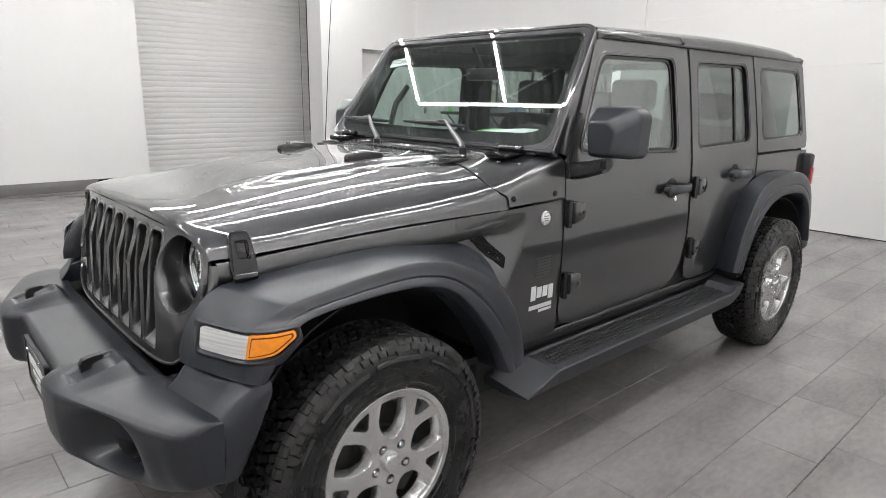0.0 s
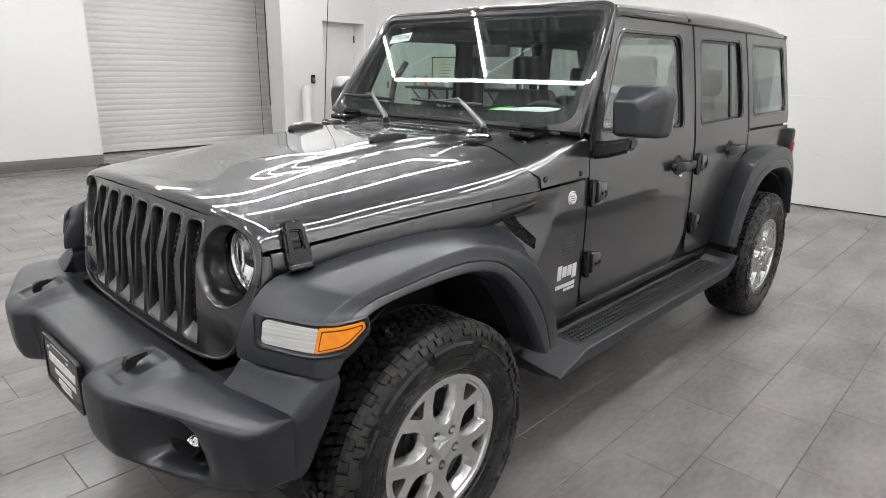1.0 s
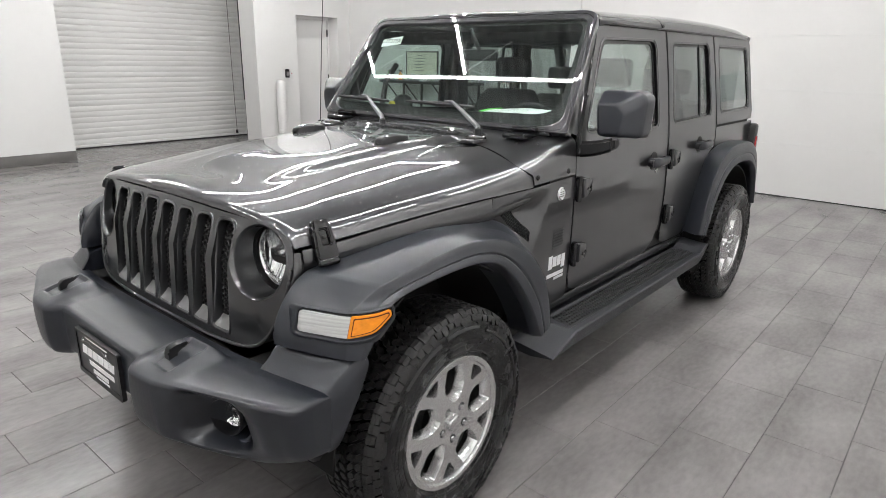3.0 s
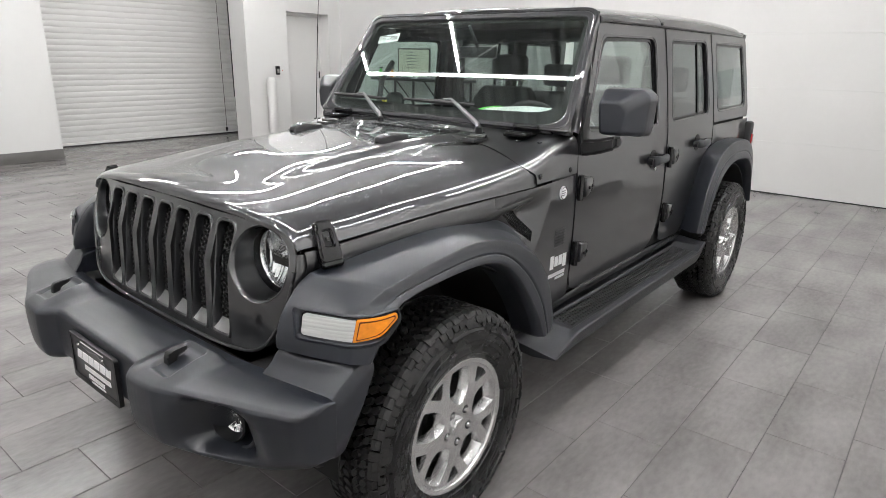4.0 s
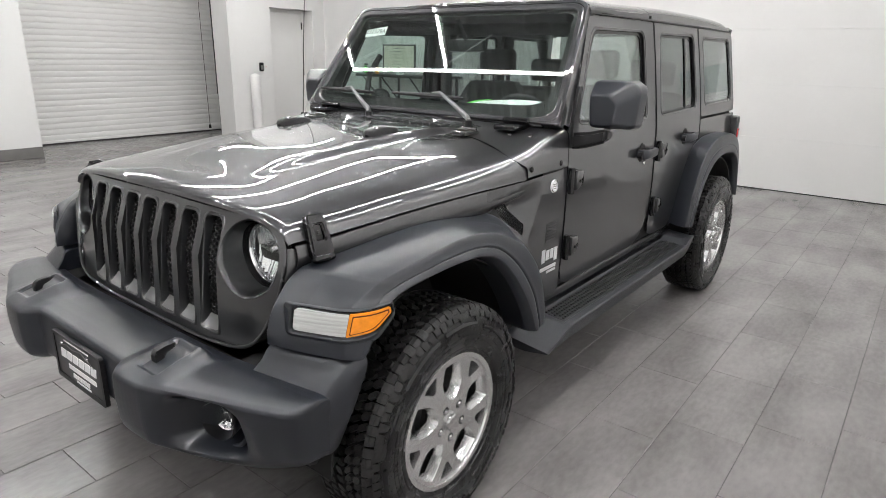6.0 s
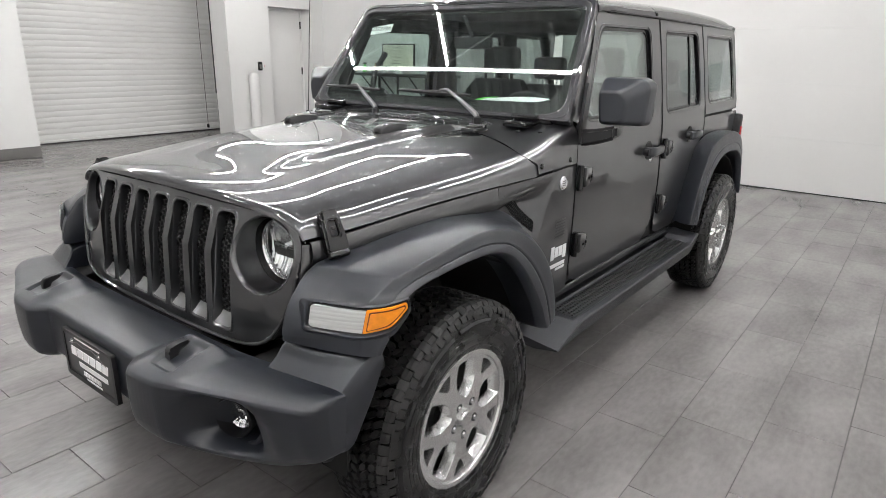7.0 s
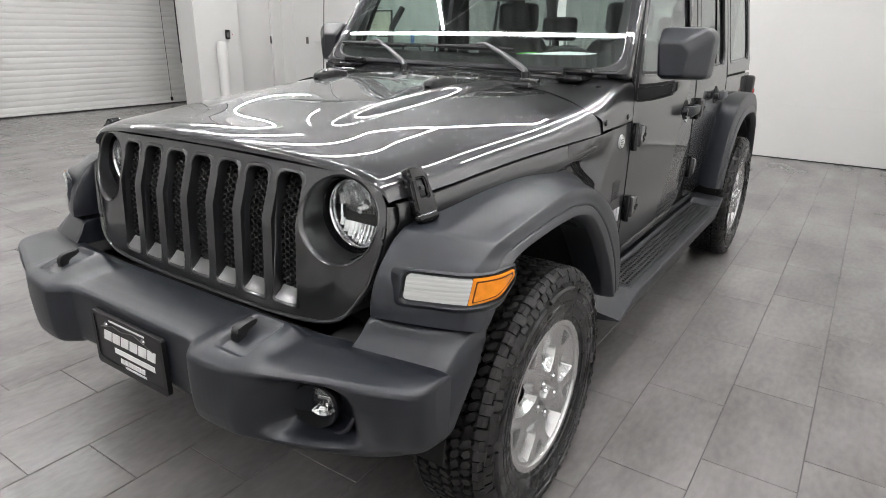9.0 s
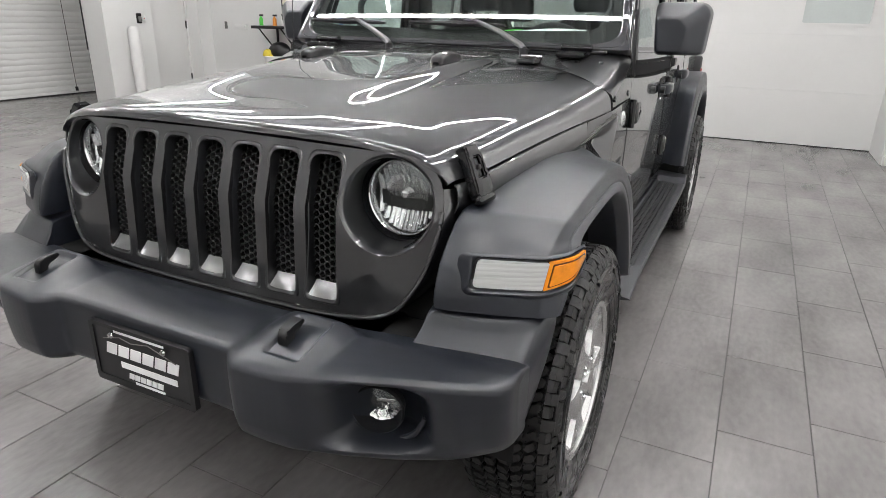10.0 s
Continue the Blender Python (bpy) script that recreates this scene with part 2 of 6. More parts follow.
def rod(points, r, n=10, bm=None, caps=True):
    """A round bar along points; r one radius or one a point."""
    P = [Vector(p) for p in points]
    G = []
    up = Vector((0.13, 0.21, 0.97))
    for i, p in enumerate(P):
        d = (P[min(i + 1, len(P) - 1)] - P[max(i - 1, 0)]).normalized()
        a = d.cross(up if abs(d.dot(up)) < 0.95 else Vector((1, 0, 0))).normalized()
        b = d.cross(a)
        rr = r[i] if isinstance(r, (list, tuple)) else r
        G.append([p + rr * (math.cos(2 * math.pi * k / n) * a + math.sin(2 * math.pi * k / n) * b) for k in range(n)])
    own = grid_bm(G, wrap_v=True, caps=caps)
    return own if bm is None else join(bm, own)


def rounded(pts, r, n=5):
    """A polygon with rounded corners; r one radius or one a corner."""
    out = []
    N = len(pts)
    for i in range(N):
        p, a, b = Vector(pts[i]), Vector(pts[i - 1]), Vector(pts[(i + 1) % N])
        rr = r[i] if isinstance(r, (list, tuple)) else r
        u, v = (a - p), (b - p)
        c = min(rr, u.length * 0.49, v.length * 0.49)
        if c < 1e-4:
            out.append(tuple(p))
            continue
        s, e = p + u.normalized() * c, p + v.normalized() * c
        for k in range(n + 1):
            t = k / n
            q = (1 - t) ** 2 * s + 2 * t * (1 - t) * p + t * t * e
            out.append(tuple(q))
    return out


def circle(cx, cy, r, n=40):
    return [(cx + r * math.cos(2 * math.pi * k / n), cy + r * math.sin(2 * math.pi * k / n)) for k in range(n)]


def plate(outer, holes, fmap, cuts_u=(), cuts_v=(), thick=0.0):
    """A flat outline with holes, cut along lines, then bent into place by fmap(u, v)."""
    bm = bmesh.new()
    for loop in (outer, *holes):
        vs = [bm.verts.new((p[0], p[1], 0)) for p in loop]
        for i in range(len(vs)):
            bm.edges.new((vs[i], vs[(i + 1) % len(vs)]))
    bmesh.ops.triangle_fill(bm, edges=bm.edges[:], use_beauty=True, use_dissolve=False, normal=(0, 0, 1))
    for u in cuts_u:
        bmesh.ops.bisect_plane(bm, geom=bm.verts[:] + bm.edges[:] + bm.faces[:], plane_co=(u, 0, 0), plane_no=(1, 0, 0))
    for v in cuts_v:
        bmesh.ops.bisect_plane(bm, geom=bm.verts[:] + bm.edges[:] + bm.faces[:], plane_co=(0, v, 0), plane_no=(0, 1, 0))
    for q in bm.verts:
        q.co = Vector(fmap(q.co.x, q.co.y))
    if thick:
        thicken(bm, thick, False)
    return bm


def soften(bm, off=0.002):
    """Breaks the sharp outer edges of a panel."""
    bm.normal_update()
    sharp = [e for e in bm.edges if len(e.link_faces) == 2 and e.calc_face_angle(0) > 1.2]
    bmesh.ops.bevel(bm, geom=sharp, offset=off, segments=2, affect="EDGES")
    return bm


def inside(x, z, poly):
    hit = False
    for (x0, z0), (x1, z1) in zip(poly, poly[1:] + poly[:1]):
        if (z0 > z) != (z1 > z) and x < (x1 - x0) * (z - z0) / (z1 - z0) + x0:
            hit = not hit
    return hit


def steps(a, b, d):
    n = max(1, int(round((b - a) / d)))
    return [a + (b - a) * k / n for k in range(1, n)]


def bars(parent, fmap, rows, mat, name="lettering", lift=0.002):
    """Plain raised bars (u0, v0, u1, v1) laid on a surface."""
    for u0, v0, u1, v1 in rows:
        own = bmesh.new()
        for q in ((u0, v0), (u1, v0), (u1, v1), (u0, v1)):
            own.verts.new(Vector(fmap(*q)))
        own.faces.new(own.verts[:])
        thicken(own, lift)
        part(name, own, mat, parent)


# ---- the room ----
WEST, SOUTH, NORTH, EAST, TOP = -6.4, -2.9, 8.45, 7.15, 4.7
SHUT_X0, SHUT_X1, SHUT_Y, WALL_Y = 2.19, 6.30, 9.72, 7.70


def structure(name, bm, mat, label, sharp=30.0):
    return tagged(new(name, mesh_of(name, bm, mat, sharp)), label, name.split("_")[0], "", "structure")


# unseen walls: west is set close, both are lightened to brighten the car's reflections
structure("wall_west", box(WEST - 0.2, SOUTH - 0.2, 0, WEST, SHUT_Y + 0.5, TOP), WALLBOUNCE, "unseen white wall, set close and lightened to brighten the car")
structure("wall_south", box(WEST, SOUTH - 0.2, 0, EAST + 0.6, SOUTH, TOP), WALLBOUNCE, "unseen white painted wall, lightened to brighten the car's reflections")
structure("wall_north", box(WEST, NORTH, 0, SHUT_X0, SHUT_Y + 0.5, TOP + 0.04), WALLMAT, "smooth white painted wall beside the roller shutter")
DOOR_X0, DOOR_X1, DOOR_Z, JAMB = 5.89, 6.86, 2.32, 5.02
wall = box(JAMB, WALL_Y, 0, DOOR_X0, WALL_Y + 0.45, TOP)
box(DOOR_X0, WALL_Y, DOOR_Z, DOOR_X1, WALL_Y + 0.45, TOP, bm=wall)
box(DOOR_X1, WALL_Y, 0, EAST, WALL_Y + 0.45, TOP, bm=wall)
box(DOOR_X0, WALL_Y + 0.34, 0, DOOR_X1, WALL_Y + 0.45, DOOR_Z, bm=wall)
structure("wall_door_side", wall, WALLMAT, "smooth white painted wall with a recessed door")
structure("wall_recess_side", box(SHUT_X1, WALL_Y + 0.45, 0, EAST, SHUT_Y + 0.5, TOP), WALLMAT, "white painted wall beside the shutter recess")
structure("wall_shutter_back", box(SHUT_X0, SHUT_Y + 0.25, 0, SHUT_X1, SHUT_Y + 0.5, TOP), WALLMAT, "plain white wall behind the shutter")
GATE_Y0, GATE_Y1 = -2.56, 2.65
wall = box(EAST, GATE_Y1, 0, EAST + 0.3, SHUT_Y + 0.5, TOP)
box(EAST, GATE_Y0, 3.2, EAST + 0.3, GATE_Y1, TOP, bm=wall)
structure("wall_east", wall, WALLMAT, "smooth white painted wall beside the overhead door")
col = box(6.36, SOUTH, 0, EAST + 0.3, GATE_Y0, TOP)
structure("wall_pier", col, WALLMAT, "white painted projecting wall pier")
structure("pier_plinth", box(6.30, SOUTH, 0, 6.36, GATE_Y0 - 0.01, 0.10, 0.008), DOORWHITE, "low white plinth at the foot of the pier")
deck = bmesh.new()
yy, k = SOUTH - 0.2, 0
prof_c = []
while yy < SHUT_Y + 0.5:
    prof_c += [(yy, 0.0), (yy + 0.04, 0.0), (yy + 0.052, 0.07), (yy + 0.138, 0.07)]
    yy += 0.152
grid_bm([[(x, y, TOP + z) for y, z in prof_c] for x in (WEST - 0.2, EAST + 0.6)], bm=deck)
thicken(deck, 0.004)
box(WEST - 0.2, SOUTH - 0.2, TOP + 0.11, EAST + 0.6, SHUT_Y + 0.5, TOP + 0.24, bm=deck)
structure("ceiling", deck, CEILMAT, "grey corrugated steel roof deck", 20)
structure("floor_bed", box(WEST - 0.2, SOUTH - 0.2, -0.2, EAST + 0.6, SHUT_Y + 0.5, -0.0035), GROUT, "dark grey grout bed under the tiles")
structure("baseboard", box(WEST, NORTH - 0.018, 0, SHUT_X0 - 0.002, NORTH - 0.001, 0.155, 0.003), BASEMAT, "dark grey rubber cove base")
structure("baseboard_south", box(WEST, SOUTH + 0.001, 0, 6.3, SOUTH + 0.018, 0.155, 0.003), BASEMAT, "dark grey rubber cove base")
structure("baseboard_west", box(WEST + 0.001, SOUTH + 0.02, 0, WEST + 0.018, NORTH - 0.02, 0.155, 0.003), BASEMAT, "dark grey rubber cove base")

# overhead sectional door
gate = thing("overhead_door", "white sectional overhead door with a small window", "door", at=(EAST, 0, 0))
zs = [0.0, 0.648, 1.288, 1.92, 2.56, 3.2]
for i in range(5):
    z0, z1 = zs[i] + (0.012 if i == 0 else 0.0008), zs[i + 1] - 0.0008
    if i == 2:
        W0, W1, V0, V1 = -2.26, -1.585, 1.42, 1.80
        bm = plate([(GATE_Y0, z0), (GATE_Y1, z0), (GATE_Y1, z1), (GATE_Y0, z1)], [rounded([(W0, V0), (W1, V0), (W1, V1), (W0, V1)], 0.02)], lambda u, v: (0.02, u, v), thick=0.04)
    else:
        bm = box(0.02, GATE_Y0, z0, 0.06, GATE_Y1, z1)
    part("panel", bm, DOORWHITE, gate)
fr = plate(rounded([(W0 - 0.035, V0 - 0.035), (W1 + 0.035, V0 - 0.035), (W1 + 0.035, V1 + 0.035), (W0 - 0.035, V1 + 0.035)], 0.03), [rounded([(W0, V0), (W1, V0), (W1, V1), (W0, V1)], 0.02)], lambda u, v: (0.005, u, v), thick=0.02)
part("window_frame", fr, DOORWHITE, gate)
part("window_pane", box(0.03, W0 - 0.005, V0 - 0.005, 0.036, W1 + 0.005, V1 + 0.005), material("frosted_pane", (0.50, 0.54, 0.53), 0.2, vary=0.05, scale=3), gate, "pale frosted window pane")
part("bottom_seal", box(0.01, GATE_Y0, 0.0, 0.06, GATE_Y1, 0.012), SATIN, gate, "thin black rubber seal")
structure("gate_back", box(EAST + 0.3, GATE_Y0, 0, EAST + 0.5, GATE_Y1, TOP), WALLMAT, "plain wall behind the overhead door")

# roller shutter
shutter = thing("roller_shutter", "closed pale grey-white slatted roller shutter", "shutter", at=(SHUT_X0, SHUT_Y, 0))
n_slats = 49
slat_h = (TOP - 0.06) / n_slats
prof = [(0.0, 0.0), (-0.004, slat_h * 0.05), (-0.0055, slat_h * 0.5), (-0.005, slat_h * 0.90), (-0.001, slat_h * 0.95), (0.006, slat_h * 0.97)]
bm = bmesh.new()
L = SHUT_X1 - SHUT_X0
CORD_X = 5.72 - SHUT_X0
G = [[(x, y, z) for y, z in prof] for x in (0.0, L)]
grid_bm(G, bm=bm)
thicken(bm, 0.002)
slat_mesh = mesh_of("slat", bm, SLATMAT, 50)
for k in range(n_slats):
    o = new("slat", slat_mesh)
    o.parent = shutter
    o.location = (0, 0, 0.06 + k * slat_h)
part("bottom_bar", box(0.0, -0.03, 0.022, L, 0.02, 0.062, 0.004), SLATMAT, shutter)
part("bottom_seal", box(0.0, -0.02, 0.0, L, 0.015, 0.022), SATIN, shutter, "black rubber bottom seal")
for x in (0.0, L - 0.09):
    part("guide_rail", box(x, -0.07, 0, x + 0.09, -0.035, TOP - 0.01, 0.004), DOORWHITE, shutter)
part("strap", box(JAMB - SHUT_X0 - 0.002, WALL_Y + 0.46 - SHUT_Y, 0.835, JAMB - SHUT_X0 + 0.018, WALL_Y + 0.485 - SHUT_Y, TOP - 0.01), SATIN, shutter, "black hanging pull strap")
part("strap_cord", rod([(JAMB - SHUT_X0 + 0.008, WALL_Y + 0.472 - SHUT_Y, 0.835), (JAMB - SHUT_X0 + 0.012, WALL_Y + 0.472 - SHUT_Y, 0.05)], 0.003, 6), BASEMAT, shutter)
part("cord", rod([(CORD_X, -0.06, TOP - 0.1), (CORD_X + 0.005, -0.055, 1.5), (CORD_X + 0.01, -0.06, 0.10)], 0.005, 6), BASEMAT, shutter)
part("cord_weight", rod([(CORD_X + 0.01, -0.06, 0.13), (CORD_X + 0.01, -0.06, 0.06)], 0.024, 10), SATIN, shutter)

# personnel door in its recess
pd = thing("personnel_door", "white steel door set back in a white recess", "door", at=(DOOR_X0, WALL_Y, 0))
W = DOOR_X1 - DOOR_X0
part("leaf", box(0.05, 0.285, 0.008, W - 0.035, 0.33, DOOR_Z - 0.05, 0.003), DOORWHITE, pd)
fm = box(0.001, 0.25, 0, 0.05, 0.338, DOOR_Z - 0.001)
box(W - 0.033, 0.27, 0, W - 0.001, 0.338, DOOR_Z - 0.001, bm=fm)
box(0.05, 0.25, DOOR_Z - 0.048, W - 0.033, 0.338, DOOR_Z - 0.001, bm=fm)
part("door_frame", fm, DOORWHITE, pd)
for z in (0.25, 1.14, 1.98):
    part("hinge", rod([(W - 0.04, 0.272, z), (W - 0.04, 0.272, z + 0.13)], 0.014, 8), STEEL, pd, "steel butt hinge")

# card reader, post, switch plate
cr = thing("card_reader", "small black card reader on the white wall", "card reader", at=(5.63, WALL_Y, 1.305))
part("body", box(-0.04, -0.035, -0.075, 0.04, -0.001, 0.075, 0.008), GLOSS, cr)
part("keypad", box(-0.028, -0.040, -0.05, 0.028, -0.034, 0.03, 0.003), BASEMAT, cr)
post = thing("bollard", "white painted steel bollard beside the shutter", "bollard", at=(5.38, WALL_Y - 0.16, 0))
part("tube", lathe([(0.0, 1.20), (0.05, 1.195), (0.075, 1.17), (0.085, 1.13), (0.085, 0.0)], 28, "z"), DOORWHITE, post)
rp = thing("reader_plate", "small white plate with red marks beside the card reader", "switch", at=(5.73, WALL_Y, 1.305))
part("plate", box(-0.03, -0.012, -0.05, 0.03, -0.001, 0.05, 0.004), DOORWHITE, rp)
part("button", box(-0.008, -0.016, -0.008, 0.008, -0.011, 0.008, 0.002), RED, rp, "red button")
sw = thing("switch_plate", "small grey switch on the white wall", "switch", at=(EAST, 7.35, 1.21))
part("plate", box(-0.012, -0.03, -0.06, -0.001, 0.03, 0.06, 0.004), BASEMAT, sw)
ob_ = thing("outlet_box", "white electrical box on the white wall", "outlet", at=(EAST, 7.00, 1.19))
part("case", box(-0.05, -0.13, -0.03, -0.001, 0.13, 0.03, 0.006), DOORWHITE, ob_)

# strip lights
strips = []
for y in (3.22, 1.86, -0.98):
    strips.append(((0.10, y), (4.0, y)))
for x in (0.10, 4.0):
    strips.append(((x, -0.98), (x, 3.22)))
strips.append(((-2.4, -1.75), (1.9, -1.75)))
strips.append(((2.3, -1.75), (5.4, -1.75)))
for y in (3.0, 0.6, -1.2):
    strips.append(((-4.9, y), (-1.0, y)))
strips.append(((-1.2, 6.0), (1.6, 6.0)))
strips.append(((0.8, 4.6), (4.0, 4.6)))
strips.append(((3.2, 6.6), (6.0, 6.6)))
for i_s, (a, b) in enumerate(strips):
    hw = 0.012 if i_s < 5 else 0.05  # the frame over the car is slim, the rest have trough reflectors
    s = thing("strip_light", "slim white linear ceiling lamp, lit", "ceiling lamp", "ceiling strip lights", at=(a[0], a[1], LAMP_Z))
    if abs(a[0] - b[0]) > 0.1:
        lo, hi = 0.04, b[0] - a[0] - 0.04
        part("tube", box(lo, -0.010, -0.008, hi, 0.010, 0.012, 0.005), TUBE, s)
        part("housing", box(lo, -hw, 0.013, hi, hw, 0.05, 0.004), HOUSING, s)
    else:
        part("tube", box(-0.010, 0.0, -0.008, 0.010, b[1] - a[1], 0.012, 0.005), TUBE, s)
        part("housing", box(-hw, 0.0, 0.013, hw, b[1] - a[1], 0.05, 0.004), HOUSING, s)
    part("rod", rod([(0.05, 0.02, 0.06), (0.05, 0.02, TOP - LAMP_Z)], 0.008, 6), HOUSING, s)

# ---- the car: x runs to its rear, its own left side lies at negative y, front axle at x = 0 ----
car = thing("suv", "dark granite grey four-door SUV with black flares, on grey tiles", "car")
AXLE_Z, TRACK, BASE = 0.397, 0.818, 3.008


def side_y(z):
    """Half width of the body's flank."""
    if z < 1.20:
        return 0.792 - 0.055 * max(0.0, 0.95 - z) ** 2 - 0.10 * max(0.0, z - 0.95) ** 2
    return 0.786 - 0.105 * (z - 1.20) - 0.05 * (z - 1.20) ** 2


def flank(s, off=0.0):
    return lambda u, v: (u, s * (side_y(v) + off), v)


ZCUTS = steps(0.5, 1.8, 0.06)

# --- hood ---
HX = [-0.452, -0.445, -0.42, -0.36, -0.25, -0.05, 0.15, 0.35, 0.52, 0.639]
HY = np.array([  # half widths at the stations along x
    [0, 0.16, 0.30, 0.43, 0.535, 0.600, 0.640, 0.660],
    [0, 0.16, 0.30, 0.43, 0.535, 0.602, 0.643, 0.663],
    [0, 0.16, 0.30, 0.43, 0.54, 0.606, 0.648, 0.668],
    [0, 0.17, 0.31, 0.44, 0.55, 0.615, 0.660, 0.682],
    [0, 0.18, 0.32, 0.45, 0.56, 0.630, 0.678, 0.700],
    [0, 0.19, 0.34, 0.47, 0.585, 0.655, 0.703, 0.722],
    [0, 0.20, 0.35, 0.49, 0.605, 0.678, 0.726, 0.742],
    [0, 0.21, 0.36, 0.50, 0.62, 0.700, 0.748, 0.762],
    [0, 0.22, 0.37, 0.51, 0.635, 0.720, 0.767, 0.780],
    [0, 0.22, 0.37, 0.52, 0.645, 0.735, 0.778, 0.789]])
HZ = np.array([
    [1.124, 1.124, 1.122, 1.117, 1.106, 1.090, 1.070, 1.050],
    [1.140, 1.140, 1.137, 1.131, 1.119, 1.102, 1.078, 1.053],
    [1.153, 1.153, 1.149, 1.142, 1.129, 1.111, 1.085, 1.055],
    [1.165, 1.165, 1.161, 1.153, 1.138, 1.119, 1.089, 1.058],
    [1.178, 1.178, 1.174, 1.165, 1.148, 1.127, 1.096, 1.065],
    [1.202, 1.202, 1.196, 1.184, 1.165, 1.143, 1.110, 1.078],
    [1.222, 1.222, 1.216, 1.202, 1.181, 1.156, 1.122, 1.088],
    [1.241, 1.241, 1.234, 1.218, 1.196, 1.168, 1.132, 1.094],
    [1.248, 1.248, 1.242, 1.230, 1.207, 1.181, 1.146, 1.098],
    [1.250, 1.250, 1.245, 1.237, 1.216, 1.190, 1.158, 1.100]])


def bulge(x, y):
    """The raised middle of the hood."""
    edge = 0.30 + 0.07 * (x + 0.2)
    a = min(1.0, max(0.0, (edge - abs(y)) / 0.075 + 0.5))
    b = min(1.0, max(0.0, (x + 0.30) / 0.35))
    return 0.018 * a * a * (3 - 2 * a) * b * b * (3 - 2 * b)


def hood_end(y):
    """Where the hood stops in front of the cowl."""
    return float(np.interp(abs(y), (0.0, 0.40, 0.52, 0.645, 0.735, 0.778, 0.789), (0.660, 0.658, 0.640, 0.600, 0.580, 0.606, 0.638)))


ctrl = []
for i, x in enumerate(HX):
    row = [(x + (0.035 * (HY[i][j] / 0.66) ** 4 * max(0.0, 1 - (x + 0.452) / 0.5)), HY[i][j], HZ[i][j]) for j in range(8)]
    if i == 9:
        row = [(hood_end(y), y, z) for x_, y, z in row]
    if i == 8:
        row = [(0.52 + 0.6 * min(0.0, hood_end(y) - 0.62), y, z) for x_, y, z in row]
    ctrl.append([(p[0], -p[1], p[2]) for p in reversed(row)] + row[1:])
G = smooth_grid(ctrl, 11, 10)
for row in G:
    for p in row:
        p[2] += bulge(p[0], p[1])
hood = part("hood", thicken(grid_bm(G), 0.012), PAINT, car, sharp=28)


def hood_z(x, y):
    d = ((G[:, :, 0] - x) ** 2 + (G[:, :, 1] - y) ** 2)
    return float(G.reshape(-1, 3)[int(np.argmin(d))][2])


# rubber stops on the hood
for s in (-1, 1):
    bm = bmesh.new()
    x0, y0 = (0.37, 0.27 * s)
    z0 = hood_z(x0, y0)
    rows = []
    for k, (dx, w, h) in enumerate([(-0.085, 0.012, 0.006), (-0.075, 0.026, 0.024), (-0.03, 0.032, 0.031), (0.01, 0.030, 0.029), (0.04, 0.026, 0.022), (0.075, 0.02, 0.014), (0.085, 0.01, 0.004)]):
        rows.append([(x0 + dx, y0 - w, z0 - 0.006 + 0.08 * dx), (x0 + dx, y0 - w * 0.8, z0 + h * 0.8 + 0.08 * dx), (x0 + dx, y0, z0 + h + 0.08 * dx), (x0 + dx, y0 + w * 0.8, z0 + h * 0.8 + 0.08 * dx), (x0 + dx, y0 + w, z0 - 0.006 + 0.08 * dx)])
    stop = part("hood_stop", grid_bm(smooth_grid(rows, 3, 3), caps=False), SATIN, hood, "black rubber windshield stop")
    part("bolt", lathe([(0.0, 0.006), (0.009, 0.005), (0.011, 0.0)], 12, "z"), CHROME, stop).location = (x0 - 0.045, y0 - 0.012, z0 + 0.024)

# hood latches
def hood_latch(s):
    out = rounded([(-0.034, -0.068), (0.034, -0.068), (0.037, -0.04), (0.030, 0.040), (0.022, 0.058), (-0.022, 0.058), (-0.030, 0.040), (-0.037, -0.04)], [0.016, 0.016, 0.02, 0.02, 0.02, 0.02, 0.02, 0.02])
    hole = rounded([(-0.014, -0.022), (0.014, -0.022), (0.013, 0.026), (-0.013, 0.026)], 0.007)
    body = plate(out, [hole], lambda u, v: (u, 0.004 + 2.4 * max(0.0, v - 0.01) ** 2 + 3.0 * max(0.0, -v - 0.03) ** 2 + 2.5 * u * u, v), cuts_v=steps(-0.068, 0.058, 0.014), cuts_u=(-0.022, 0.022), thick=0.0)
    faces = body.faces[:]
    ext = bmesh.ops.extrude_face_region(body, geom=faces)
    for v in [g for g in ext["geom"] if isinstance(g, bmesh.types.BMVert)]:
        v.co.y += 0.030
    bmesh.ops.recalc_face_normals(body, faces=body.faces[:])
    bmesh.ops.bevel(body, geom=[e for e in body.edges if len(e.link_faces) == 2 and e.calc_face_angle(0) > 0.9], offset=0.006, segments=3, affect="EDGES")
    m = Matrix.Translation((-0.338, s * 0.706, 1.080)) @ Euler((radians(24 * s), 0, radians(7 * s))).to_matrix().to_4x4()
    if s > 0:
        m = m @ Matrix.Scale(-1, 4, (0, 1, 0))
    body.transform(m)
    la = crisp_shade(part("hood_latch", body, GLOSS, hood, "black rubber hood latch"))
    inner = box(-0.0125, 0.012, -0.020, 0.0125, 0.03, 0.024, 0.004)
    inner.transform(m)
    part("latch_tongue", inner, SATIN, la)
    pin = box(-0.007, 0.004, -0.004, 0.007, 0.02, 0.008, 0.003)
    pin.transform(m)
    part("latch_pin", pin, STEEL, la)
    foot = box(-0.036, 0.006, -0.082, 0.036, 0.034, -0.058, 0.010, seg=3)
    foot.transform(m)
    part("latch_foot", foot, GLOSS, la)


hood_latch(-1)
hood_latch(1)

